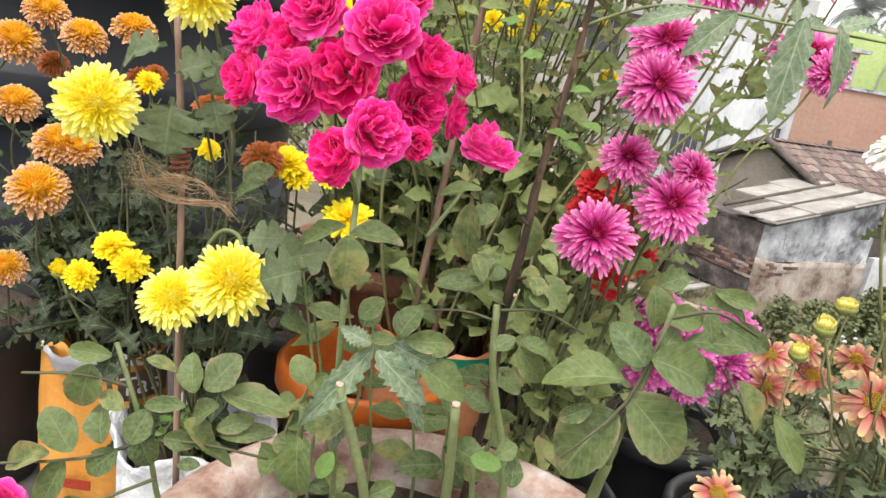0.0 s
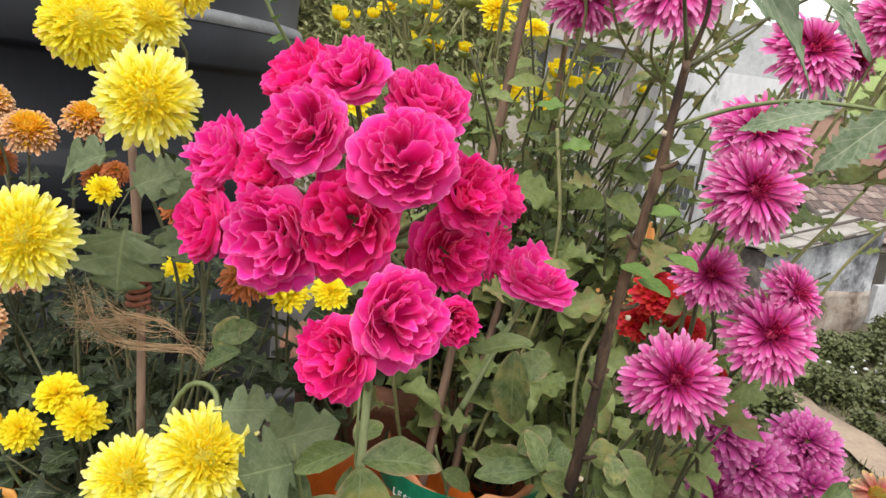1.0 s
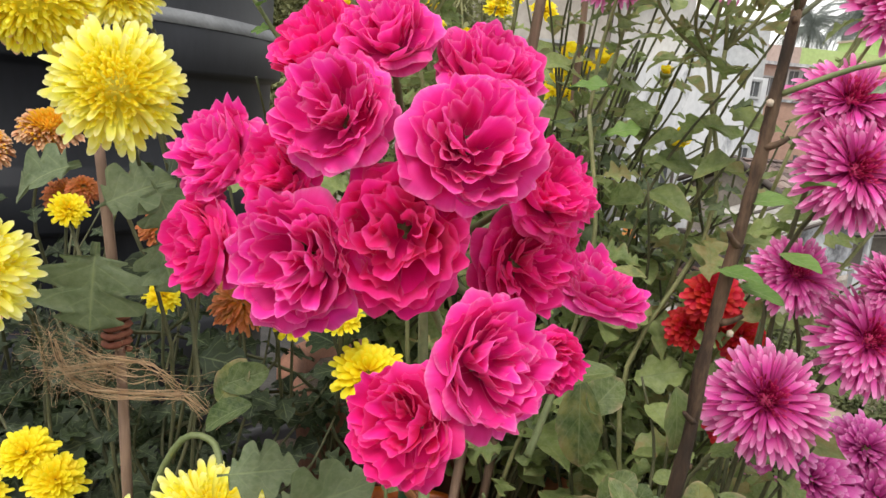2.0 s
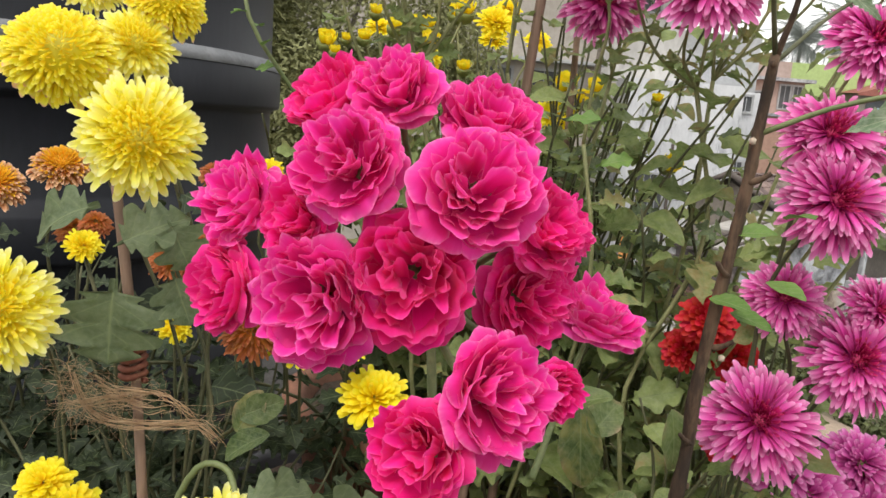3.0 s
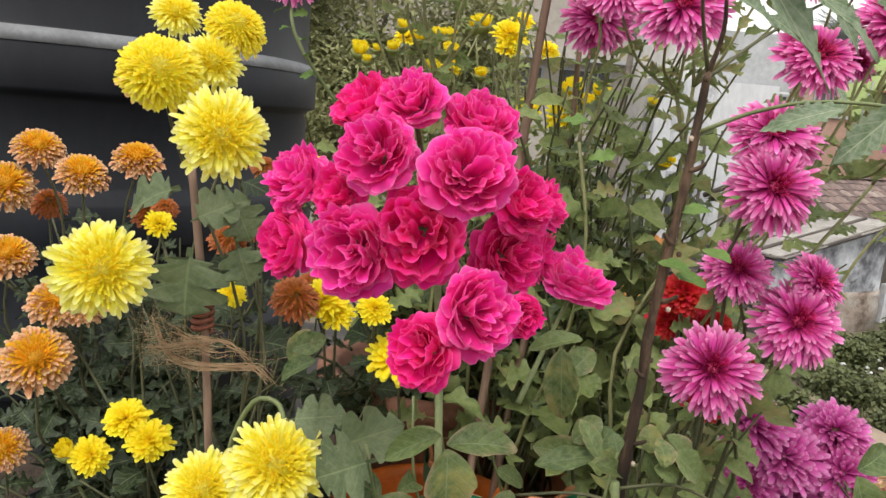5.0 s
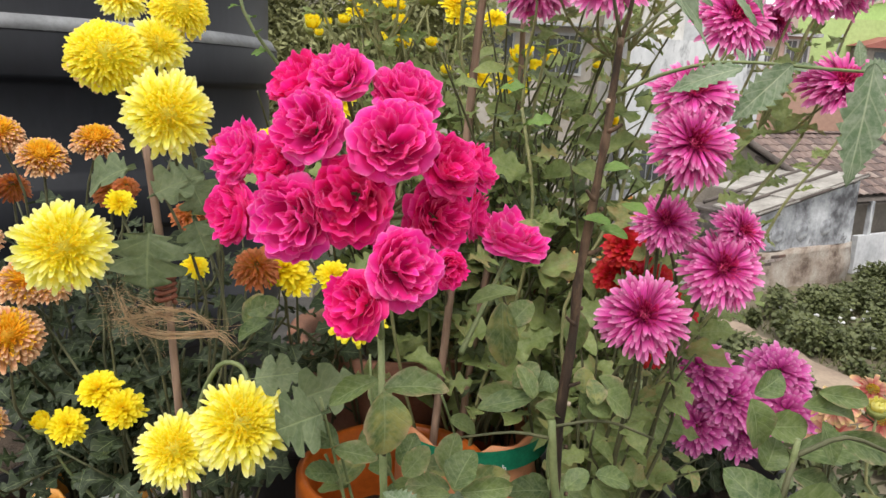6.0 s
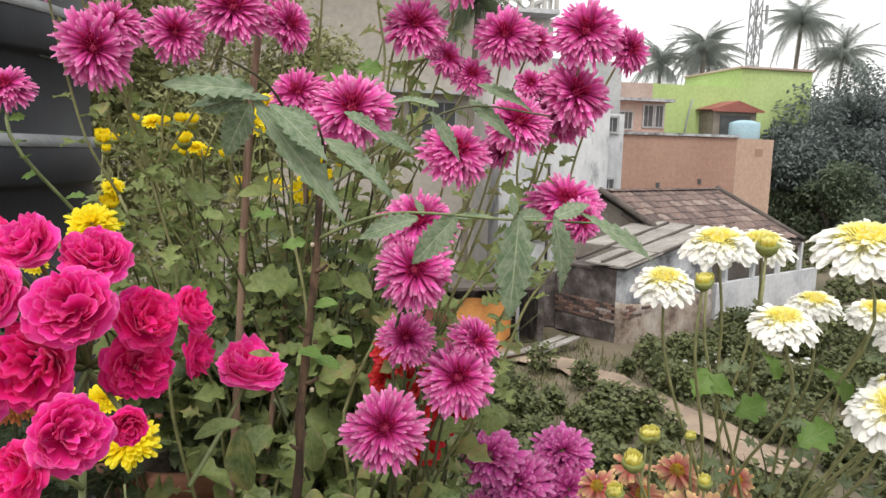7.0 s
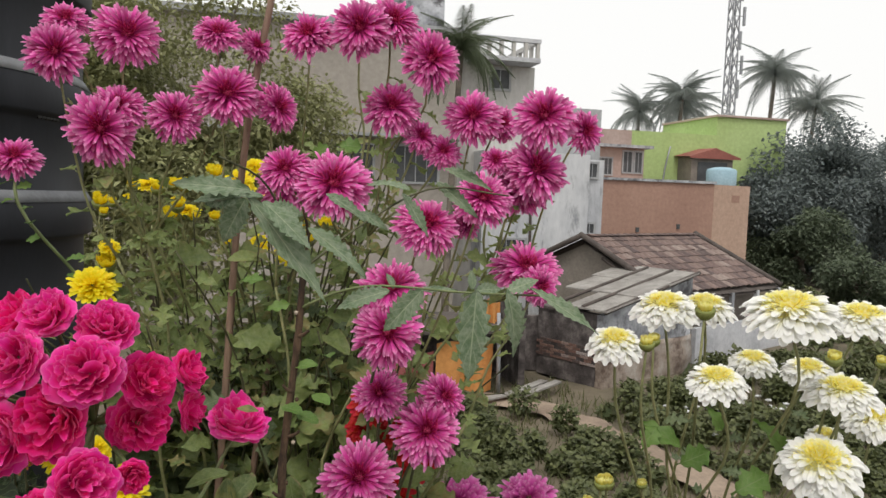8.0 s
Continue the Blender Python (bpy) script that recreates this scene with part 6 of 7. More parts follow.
rose_leaf(0.269, 0.480, 0.878, 0.67, -0.25, -0.70, 0.045, 0.76)
rose_leaf(0.304, 0.480, 0.852, 0.57, -0.27, -0.78, 0.050, 0.61)
rose_leaf(0.245, 0.470, 0.933, 0.95, -0.13, -0.29, 0.043, 0.66)
rose_leaf(0.121, 0.410, 0.888, -0.87, -0.11, -0.48, 0.022, 0.84)
rose_leaf(-0.085, 0.620, 0.862, -0.88, 0.17, 0.45, 0.030, 1.19)
rose_leaf(-0.018, 0.600, 0.859, 0.47, 0.15, 0.87, 0.025, 1.26)
rose_leaf(0.013, 0.600, 0.857, 0.14, 0.20, 0.97, 0.030, 1.19)
rose_leaf(0.035, 0.580, 0.846, 0.98, -0.03, 0.21, 0.045, 0.83)
rose_leaf(-0.004, 0.580, 0.843, -0.99, 0.11, 0.12, 0.033, 0.85)
rose_leaf(-0.134, 0.620, 0.962, 0.47, 0.15, 0.87, 0.025, 1.01)
rose_leaf(-0.133, 0.600, 0.954, -0.93, -0.00, -0.38, 0.028, 0.76)
rose_leaf(-0.128, 0.620, 0.964, 0.93, 0.00, 0.38, 0.025, 1.01)
rose_leaf(0.071, 0.620, 0.913, 0.74, 0.08, 0.66, 0.026, 1.14)
rose_leaf(0.056, 0.620, 0.896, -0.99, 0.11, 0.12, 0.041, 0.83)
rose_leaf(0.084, 0.620, 0.908, 0.47, 0.15, 0.87, 0.017, 1.52)
rose_leaf(0.117, 0.620, 0.909, -0.03, 0.22, 0.98, 0.020, 1.35)
rose_leaf(0.124, 0.620, 0.888, 0.66, -0.21, -0.72, 0.026, 1.26)
rose_leaf(0.143, 0.620, 0.900, 0.78, -0.20, -0.59, 0.035, 1.04)
rose_leaf(0.093, 0.620, 0.885, 0.99, -0.11, -0.12, 0.026, 0.88)
rose_leaf(0.041, 0.620, 0.977, -0.99, 0.05, -0.13, 0.038, 0.67)
rose_leaf(0.058, 0.660, 0.930, 0.03, -0.22, -0.98, 0.055, 0.76)
rose_leaf(0.118, 0.660, 0.936, 0.20, -0.23, -0.95, 0.041, 0.84)
rose_leaf(0.071, 0.660, 0.950, 0.62, 0.12, 0.78, 0.027, 1.26)
rose_leaf(0.212, 0.500, 0.931, 1.00, -0.07, 0.05, 0.031, 1.01)
rose_leaf(0.243, 0.500, 0.916, 0.99, -0.05, 0.13, 0.053, 0.61)
rose_leaf(0.205, 0.500, 0.912, 0.47, 0.15, 0.87, 0.021, 1.52)
rose_leaf(0.236, 0.500, 0.893, 0.95, -0.14, -0.29, 0.032, 0.84)
rose_leaf(0.075, 0.660, 1.024, 0.99, -0.09, -0.04, 0.020, 0.74)
for pts, r in (
    ([(0.01, 0.56, 0.59), (0.003, 0.51, 0.73), (-0.03, 0.50, 0.838)], 0.0048),
    ([(0.07, 0.58, 0.59), (0.066, 0.52, 0.74), (0.058, 0.50, 0.835)], 0.0048),
    ([(0.11, 0.54, 0.59), (0.145, 0.45, 0.76), (0.152, 0.42, 0.851)], 0.0048),
    ([(0.152, 0.42, 0.848), (0.158, 0.42, 0.89), (0.164, 0.42, 0.927), (0.168, 0.42, 0.964)], 0.0021),
    ([(-0.10, 0.56, 0.59), (-0.142, 0.49, 0.70), (-0.158, 0.47, 0.79), (-0.182, 0.47, 0.862)], 0.0023),
    ([(-0.05, 0.60, 0.59), (-0.06, 0.56, 0.70), (-0.058, 0.53, 0.80)], 0.0036),
    ([(0.13, 0.61, 0.59), (0.127, 0.60, 0.716), (0.098, 0.60, 0.816), (0.089, 0.60, 0.885)], 0.0042),
    ([(0.16, 0.56, 0.60), (0.10, 0.55, 0.70), (0.085, 0.54, 0.77)], 0.0030),
):
    part("cane", tube(pts, r, r * 0.72, 12, 8, 0.06), STEM_GREEN, rose_bush, "smooth green cane")
for x, y, z, r in ((-0.03, 0.50, 0.838, 0.0032), (0.058, 0.50, 0.835, 0.0034)):
    part("cut_end", turned([(0.0, 0.0), (r, 0.0), (r * 0.9, 0.003), (0.0, 0.0036)], 10), CUT_WOOD, rose_bush, "cut cane end", Matrix.Translation((x, y, z)))
for pts in (
    [(0.168, 0.42, 0.955), (0.15, 0.41, 0.90), (0.115, 0.40, 0.862)],
    [(0.168, 0.42, 0.955), (0.20, 0.43, 0.96), (0.235, 0.44, 0.945)],
    [(-0.158, 0.47, 0.79), (-0.12, 0.46, 0.80), (-0.07, 0.46, 0.795)],
    [(-0.158, 0.47, 0.79), (-0.20, 0.46, 0.775), (-0.27, 0.46, 0.76)],
    [(-0.15, 0.47, 0.76), (-0.19, 0.46, 0.74), (-0.245, 0.46, 0.70)],
    [(-0.17, 0.47, 0.83), (-0.20, 0.46, 0.84), (-0.24, 0.46, 0.835)],
    [(-0.036, 0.52, 0.90), (-0.04, 0.495, 0.92), (-0.045, 0.48, 0.93)],
    [(0.09, 0.60, 0.88), (0.13, 0.60, 0.885), (0.17, 0.60, 0.87)],
    [(0.09, 0.60, 0.87), (0.06, 0.60, 0.875), (0.02, 0.61, 0.865)],
):
    part("leaf_stalk", tube(pts, 0.0015, 0.001, 6, 5), STEM_DULL, rose_bush)
for k in range(9):
    a = Vector((rose_rnd.uniform(-0.12, 0.16), rose_rnd.uniform(0.62, 0.72), 0.585))
    b = a + Vector((rose_rnd.uniform(-0.04, 0.05), rose_rnd.uniform(-0.05, 0.05), rose_rnd.uniform(0.12, 0.36)))
    leafy_stem(rose_bush, [a, a.lerp(b, 0.5) + Vector((0.01, 0.0, 0)), b], ROSE_LEAVES, rose_rnd, 6, 0.042, 0.0022, 0.0012, 0.25, 1.0, STEM_GREEN, 0.2)

# ---- chrysanthemums ----
def flower_plant(name, at, label):
    return thing(name, at, label, "flowering plant")


def flower_stem(plant, base, at, width, n, rnd, leaves, size, meshes=None, spread=0.03, mat=None, straight=0.25, thick=1.0):
    """The stem that carries a flower head up from the pot, with its leaves."""
    p, v, b = Vector(at), Vector(n), Vector(base) + Vector((rnd.uniform(-spread, spread), rnd.uniform(-spread, spread), 0))
    foot = p - v * width * 0.14
    q1 = b.lerp(foot, 0.35) + Vector((rnd.uniform(-0.02, 0.02), rnd.uniform(-0.02, 0.02), 0.05))
    q2 = foot + Vector((b.x - foot.x, b.y - foot.y, 0)) * straight * 0.4 - Vector((0, 0, 0.10)) - v * 0.01
    leafy_stem(plant, [b, q1, q2, foot], meshes or MUM_LEAVES, rnd, leaves, size, 0.0021 * thick, 0.0014 * thick, 0.12, 0.94, mat)


def shoots(plant, base, count, spread, low, high, meshes, rnd, leaves=7, size=0.05, lean=(0, 0), start=0.2):
    """Leafy side shoots that fill out a plant."""
    for _ in range(count):
        b = Vector(base) + Vector((rnd.uniform(-0.03, 0.03), rnd.uniform(-0.03, 0.03), 0))
        t = Vector((base[0] + lean[0] + rnd.gauss(0, spread), base[1] + lean[1] + rnd.gauss(0, spread * 0.8), rnd.uniform(low, high)))
        leafy_stem(plant, [b, b.lerp(t, 0.5) + Vector((0, 0, 0.05)), t], meshes, rnd, leaves, size, 0.0022, 0.001, start, 1.0)


class Branches:
    """Main stems that fork: each flower joins the nearest fork below it, or a new one is made."""

    def __init__(self, plant, meshes, rnd, reach=0.12, size=0.042):
        self.plant, self.meshes, self.rnd, self.reach, self.size, self.forks = plant, meshes, rnd, reach, size, []

    def carry(self, base, at, width, n):
        rnd, p, v = self.rnd, Vector(at), Vector(n)
        foot = p - v * width * 0.14
        near = [q for q in self.forks if (Vector((q.x, q.y)) - Vector((p.x, p.y))).length < self.reach and 0.04 < p.z - q.z < 0.24]
        if near:
            fork = min(near, key=lambda q: (q - p).length)
        else:
            b = Vector(base) + Vector((rnd.uniform(-0.06, 0.06), rnd.uniform(-0.06, 0.06), 0))
            fork = b.lerp(foot, 0.72) + Vector((rnd.uniform(-0.015, 0.015), rnd.uniform(-0.01, 0.02), -0.02))
            mid = b.lerp(fork, 0.5) + Vector((rnd.uniform(-0.05, 0.05), rnd.uniform(-0.04, 0.03), 0.02))
            leafy_stem(self.plant, [b, mid, fork], self.meshes, rnd, 16, self.size * 1.35, 0.0026, 0.0019, 0.2, 1.0, STEM_OLIVE, 0.15)
            self.forks.append(fork)
        bend = fork.lerp(foot, 0.55) + Vector((rnd.uniform(-0.012, 0.012), rnd.uniform(-0.012, 0.012), -0.012)) - v * 0.006
        leafy_stem(self.plant, [fork, bend, foot], self.meshes, rnd, 6, self.size * 0.80, 0.0017, 0.0012, 0.10, 0.9, STEM_OLIVE, 0.3)


mum_rnd = random.Random(202)
YB = (-0.215, 0.83, 0.54)
yellow_plant = flower_plant("yellow_chrysanthemum", YB, "chrysanthemum with large pale yellow pompon blooms on a stake")


def yellow(at, width, n):
    flower_stem(yellow_plant, YB if at[0] > -0.28 else (-0.31, 0.87, 0.50), at, width, n, mum_rnd, 3, 0.05, None, 0.03, None, 1.7, 0.85)
    bloom(yellow_plant, "blush" if at[2] > 1.12 and width > 0.053 else "yellow" if width > 0.055 or at[2] > 1.05 else "deep", at, width, n, mum_rnd)


yellow((-0.190, 0.621, 1.101), 0.069, (0.28, -0.93, 0.24))
yellow((-0.240, 0.651, 1.139), 0.066, (0.31, -0.85, 0.43))
yellow((-0.219, 0.702, 1.150), 0.053, (0.47, -0.79, 0.39))
yellow((-0.207, 0.721, 1.178), 0.055, (0.42, -0.73, 0.54))
yellow((-0.259, 0.742, 1.187), 0.045, (0.27, -0.77, 0.58))
yellow((-0.291, 0.676, 0.993), 0.078, (0.30, -0.90, 0.30))
yellow((-0.157, 0.677, 0.843), 0.090, (0.23, -0.75, 0.62))
yellow((-0.217, 0.691, 0.811), 0.070, (0.05, -0.70, 0.71))
yellow((-0.322, 0.801, 0.816), 0.047, (0.10, -0.58, 0.81))
yellow((-0.297, 0.791, 0.800), 0.050, (0.23, -0.63, 0.74))
yellow((-0.355, 0.800, 0.777), 0.044, (0.29, -0.65, 0.71))
bud(yellow_plant, (-0.379, 0.80, 0.780), 0.022, (-0.1, -0.5, 0.85), mum_rnd)
part("stem", tube([(-0.33, 0.81, 0.68), (-0.36, 0.80, 0.73), (-0.378, 0.80, 0.772)], 0.002, 0.0015, 6, 6), STEM_GREEN, yellow_plant)
part("stem", tube([(-0.154, 0.70, 0.862), (-0.165, 0.72, 0.876), (-0.186, 0.725, 0.874), (-0.206, 0.73, 0.83), (-0.215, 0.75, 0.76)], 0.0022, 0.0026, 14, 6), STEM_GREEN, yellow_plant, "curved pale green stem")


def big_mum_leaf(*a):
    leaf_at(BROAD_LEAVES if a[0] < 0.0 else MUM_FRESH, yellow_plant if a[0] < 0.0 else white_plant, *a, mum_rnd.uniform(0.0, 0.4), mum_rnd)


OB = (-0.42, 1.02, 0.53)
bronze_plant = flower_plant("bronze_chrysanthemum", OB, "chrysanthemum with many bronze orange blooms and dark leaves")


def bronze(at, width, n, tone):
    flower_stem(bronze_plant, OB, at, width, n, mum_rnd, 6, 0.06, CUT_LEAVES)
    bloom(bronze_plant, tone, at, width, n, mum_rnd, "rusty faded bloom" if tone == "rust" else "bronze orange bloom")


bronze((-0.478, 0.958, 1.056), 0.063, (0.30, -0.55, 0.78), "bronze")
bronze((-0.500, 0.931, 1.016), 0.072, (0.36, -0.62, 0.70), "bronze")
bronze((-0.415, 0.923, 1.035), 0.064, (0.27, -0.55, 0.79), "bronze")
bronze((-0.364, 0.940, 1.053), 0.062, (0.20, -0.47, 0.86), "bronze")
bronze((-0.488, 0.997, 0.988), 0.051, (0.23, -0.43, 0.88), "rust")
bronze((-0.483, 0.901, 0.946), 0.064, (0.30, -0.54, 0.78), "bronze")
bronze((-0.405, 0.848, 0.916), 0.067, (0.32, -0.52, 0.79), "bronze")
bronze((-0.408, 0.806, 0.870), 0.076, (0.29, -0.67, 0.68), "bronze")
bronze((-0.461, 0.841, 0.758), 0.056, (0.23, -0.68, 0.69), "bronze")
bronze((-0.262, 0.926, 0.974), 0.047, (0.17, -0.56, 0.81), "rust")
bronze((-0.172, 0.836, 0.937), 0.060, (0.15, -0.61, 0.78), "rust")
bronze((-0.189, 0.920, 0.920), 0.053, (0.14, -0.59, 0.80), "rust")
bronze((-0.363, 0.970, 0.989), 0.047, (0.24, -0.60, 0.76), "rust")
bronze((-0.165, 0.900, 0.932), 0.051, (0.05, -0.58, 0.82), "rust")
bronze((-0.242, 0.930, 0.987), 0.041, (0.19, -0.70, 0.69), "rust")
bronze((-0.331, 0.930, 1.003), 0.034, (0.23, -0.59, 0.77), "rust")
bronze((-0.384, 0.850, 0.912), 0.052, (0.25, -0.52, 0.82), "bronze")
bronze((-0.230, 0.950, 1.053), 0.035, (0.15, -0.60, 0.79), "rust")
shoots(bronze_plant, OB, 40, 0.10, 0.70, 0.96, CUT_LEAVES, mum_rnd, 9, 0.062, (0.03, 0.0), 0.36)
shoots(bronze_plant, OB, 16, 0.07, 0.62, 0.84, CUT_LEAVES, mum_rnd, 8, 0.060, (-0.10, 0.02), 0.36)
shoots(yellow_plant, YB, 24, 0.085, 0.74, 0.94, CUT_LEAVES, mum_rnd, 9, 0.06, (-0.04, 0.06), 0.40)

SB = (-0.02, 1.16, 0.70)
back_plant = flower_plant("yellow_bud_chrysanthemum", SB, "tall olive-leaved chrysanthemum with small yellow flowers and buds")


def small_yellow(at, width, n):
    flower_stem(back_plant, (-0.10, 1.05, 0.66), at, width, n, mum_rnd, 4, 0.05)
    bloom(back_plant, "deep", at, width, n, mum_rnd)


back_stems = Branches(back_plant, OLIVE_LOBED + OLIVE_CUT + OLIVE_CUT, mum_rnd, 0.08, 0.044)


def back_yellow(at, width, n):
    back_stems.carry(SB, at, width, n)
    if width > 0.032:
        bloom(back_plant, "deep", at, width, n, mum_rnd)
    else:
        bud(back_plant, at, width, n, mum_rnd)


small_yellow((-0.306, 0.840, 1.000), 0.034, (0.47, -0.62, 0.63))
small_yellow((-0.234, 0.840, 0.936), 0.032, (0.36, -0.63, 0.69))
small_yellow((-0.134, 0.860, 0.917), 0.045, (0.08, -0.64, 0.77))
small_yellow((-0.095, 0.860, 0.924), 0.042, (0.05, -0.64, 0.77))
small_yellow((-0.069, 0.860, 0.874), 0.068, (0.07, -0.62, 0.78))
small_yellow((-0.179, 0.950, 1.059), 0.030, (-0.04, -0.86, 0.51))
small_yellow((-0.106, 0.900, 1.108), 0.060, (0.13, -0.65, 0.75))
small_yellow((-0.147, 0.860, 0.930), 0.057, (0.15, -0.60, 0.79))
back_yellow((-0.070, 1.180, 1.227), 0.024, (0.04, -0.46, 0.89))
back_yellow((-0.047, 1.180, 1.233), 0.020, (0.03, -0.46, 0.89))
back_yellow((-0.031, 1.180, 1.232), 0.023, (0.02, -0.46, 0.89))
back_yellow((0.015, 1.180, 1.252), 0.028, (0.00, -0.46, 0.89))
back_yellow((0.051, 1.160, 1.238), 0.056, (0.06, -0.78, 0.62))
back_yellow((0.104, 1.160, 1.221), 0.040, (0.02, -0.67, 0.74))
back_yellow((-0.047, 1.160, 1.184), 0.024, (0.03, -0.45, 0.89))
back_yellow((-0.025, 1.160, 1.193), 0.033, (0.02, -0.46, 0.89))
back_yellow((0.016, 1.160, 1.183), 0.020, (0.00, -0.45, 0.89))
back_yellow((-0.138, 1.130, 1.188), 0.015, (0.07, -0.45, 0.89))
back_yellow((-0.105, 1.130, 1.206), 0.019, (0.06, -0.45, 0.89))
back_yellow((-0.126, 1.130, 1.203), 0.014, (0.07, -0.45, 0.89))
back_yellow((0.035, 1.130, 1.146), 0.018, (-0.00, -0.45, 0.89))
back_yellow((0.130, 1.130, 1.135), 0.056, (-0.00, -0.89, 0.45))
back_yellow((0.083, 1.140, 1.142), 0.040, (-0.30, -0.81, 0.50))
back_yellow((0.152, 1.180, 1.176), 0.029, (-0.05, -0.45, 0.89))
back_yellow((0.189, 1.180, 1.172), 0.029, (-0.07, -0.45, 0.89))
back_yellow((0.257, 1.080, 1.088), 0.027, (0.06, -0.94, 0.33))
back_yellow((0.233, 1.080, 1.160), 0.015, (-0.09, -0.44, 0.89))
back_yellow((-0.125, 1.080, 1.118), 0.029, (0.11, -0.69, 0.71))
back_yellow((-0.121, 1.080, 1.140), 0.033, (0.12, -0.67, 0.73))
back_yellow((-0.031, 1.080, 1.203), 0.023, (0.05, -0.52, 0.85))
back_yellow((-0.092, 1.080, 1.229), 0.017, (0.07, -0.44, 0.89))
back_yellow((0.008, 1.230, 1.255), 0.026, (0.01, -0.46, 0.89))
back_yellow((0.075, 1.230, 1.266), 0.039, (-0.03, -0.75, 0.67))
back_yellow((-0.091, 1.230, 1.230), 0.038, (0.02, -0.58, 0.81))
back_yellow((-0.152, 1.180, 1.203), 0.028, (0.06, -0.57, 0.82))
back_yellow((-0.025, 1.200, 1.188), 0.041, (-0.01, -0.57, 0.82))
back_yellow((-0.050, 1.180, 1.185), 0.028, (-0.00, -0.57, 0.82))
back_yellow((0.059, 1.230, 1.226), 0.042, (-0.06, -0.58, 0.82))
back_yellow((0.137, 1.130, 1.169), 0.031, (-0.12, -0.65, 0.75))
back_yellow((0.161, 1.130, 1.155), 0.024, (-0.13, -0.64, 0.76))
shoots(back_plant, (0.02, 1.10, 0.70), 22, 0.12, 0.86, 1.08, PALE_CUT + BROAD_LEAVES + OLIVE_LOBED, mum_rnd, 9, 0.066, (0.04, -0.02))
shoots(back_plant, SB, 34, 0.14, 0.90, 1.20, OLIVE_CUT + OLIVE_LOBED, mum_rnd, 8, 0.072, (0.06, -0.05))
shoots(back_plant, (0.14, 1.08, 0.62), 30, 0.12, 0.92, 1.24, OLIVE_CUT + OLIVE_LOBED, mum_rnd, 11, 0.060, (0.02, -0.02))
shoots(back_plant, (0.08, 1.02, 0.66), 20, 0.085, 0.80, 1.08, PALE_CUT + OLIVE_LOBED, mum_rnd, 8, 0.066, (0.05, -0.02))

shoots(back_plant, (0.10, 1.0, 0.66), 12, 0.07, 0.98, 1.18, PALE_CUT + OLIVE_LEAVES, mum_rnd, 10, 0.060, (0.03, -0.04), 0.45)
shoots(back_plant, (0.12, 1.09, 0.70), 7, 0.10, 1.14, 1.40, OLIVE_LOBED + OLIVE_CUT + OLIVE_LEAVES, mum_rnd, 11, 0.050, (0.05, -0.03), 0.5)
MB = (0.24, 0.98, 0.57)
magenta_plant = flower_plant("magenta_chrysanthemum", MB, "tall chrysanthemum with many magenta blooms on thin branching stems")
magenta_stems = Branches(magenta_plant, OLIVE_LOBED + OLIVE_CUT + OLIVE_CUT, mum_rnd)


def magenta(at, width, n):
    magenta_stems.carry(MB if at[0] > 0.15 else (0.08, 1.02, 0.62), at, width, n)
    bloom(magenta_plant, "magenta", at, width, n, mum_rnd)


magenta((-0.135, 0.860, 1.371), 0.072, (0.14, -0.97, 0.19))
magenta((-0.066, 0.880, 1.399), 0.083, (0.30, -0.86, 0.40))
magenta((-0.134, 0.900, 1.414), 0.058, (0.09, -0.74, 0.67))
magenta((-0.089, 0.855, 1.290), 0.086, (0.09, -0.98, 0.18))
magenta((-0.074, 0.870, 1.316), 0.068, (0.13, -0.83, 0.55))
magenta((-0.011, 0.850, 1.308), 0.066, (0.19, -0.95, 0.24))
magenta((0.046, 0.850, 1.336), 0.084, (0.04, -0.92, 0.40))
magenta((0.102, 0.870, 1.327), 0.062, (0.56, -0.80, 0.24))
magenta((0.032, 0.900, 1.413), 0.061, (0.04, -0.75, 0.65))
magenta((0.076, 0.920, 1.406), 0.045, (0.52, -0.79, 0.32))
magenta((0.138, 0.880, 1.416), 0.073, (-0.28, -0.71, 0.65))
magenta((0.196, 0.850, 1.423), 0.080, (-0.23, -0.95, 0.22))
magenta((0.239, 0.870, 1.440), 0.075, (0.18, -0.88, 0.45))
magenta((0.285, 0.860, 1.395), 0.083, (0.14, -0.93, 0.34))
magenta((0.242, 0.880, 1.336), 0.080, (-0.14, -0.79, 0.59))
magenta((0.279, 0.880, 1.302), 0.049, (0.34, -0.84, 0.43))
magenta((0.342, 0.860, 1.328), 0.080, (-0.35, -0.85, 0.40))
magenta((0.385, 0.880, 1.325), 0.055, (0.22, -0.92, 0.31))
magenta((0.414, 0.800, 1.327), 0.087, (-0.43, -0.81, 0.39))
magenta((0.481, 0.830, 1.316), 0.061, (0.30, -0.94, 0.16))
magenta((0.413, 0.820, 1.263), 0.087, (0.01, -0.86, 0.52))
magenta((0.165, 0.815, 1.237), 0.093, (-0.08, -0.84, 0.54))
magenta((0.112, 0.840, 1.252), 0.070, (-0.27, -0.77, 0.59))
magenta((0.261, 0.750, 1.195), 0.078, (0.12, -0.79, 0.60))
magenta((0.326, 0.756, 1.226), 0.076, (-0.09, -0.87, 0.49))
magenta((0.395, 0.790, 1.144), 0.090, (-0.10, -0.57, 0.82))
magenta((0.309, 0.880, 1.284), 0.050, (0.03, -0.83, 0.55))
magenta((0.368, 0.840, 1.273), 0.045, (-0.26, -0.78, 0.57))
magenta((0.403, 0.840, 1.240), 0.073, (-0.15, -0.93, 0.34))
magenta((0.314, 0.780, 1.197), 0.041, (0.35, -0.83, 0.44))
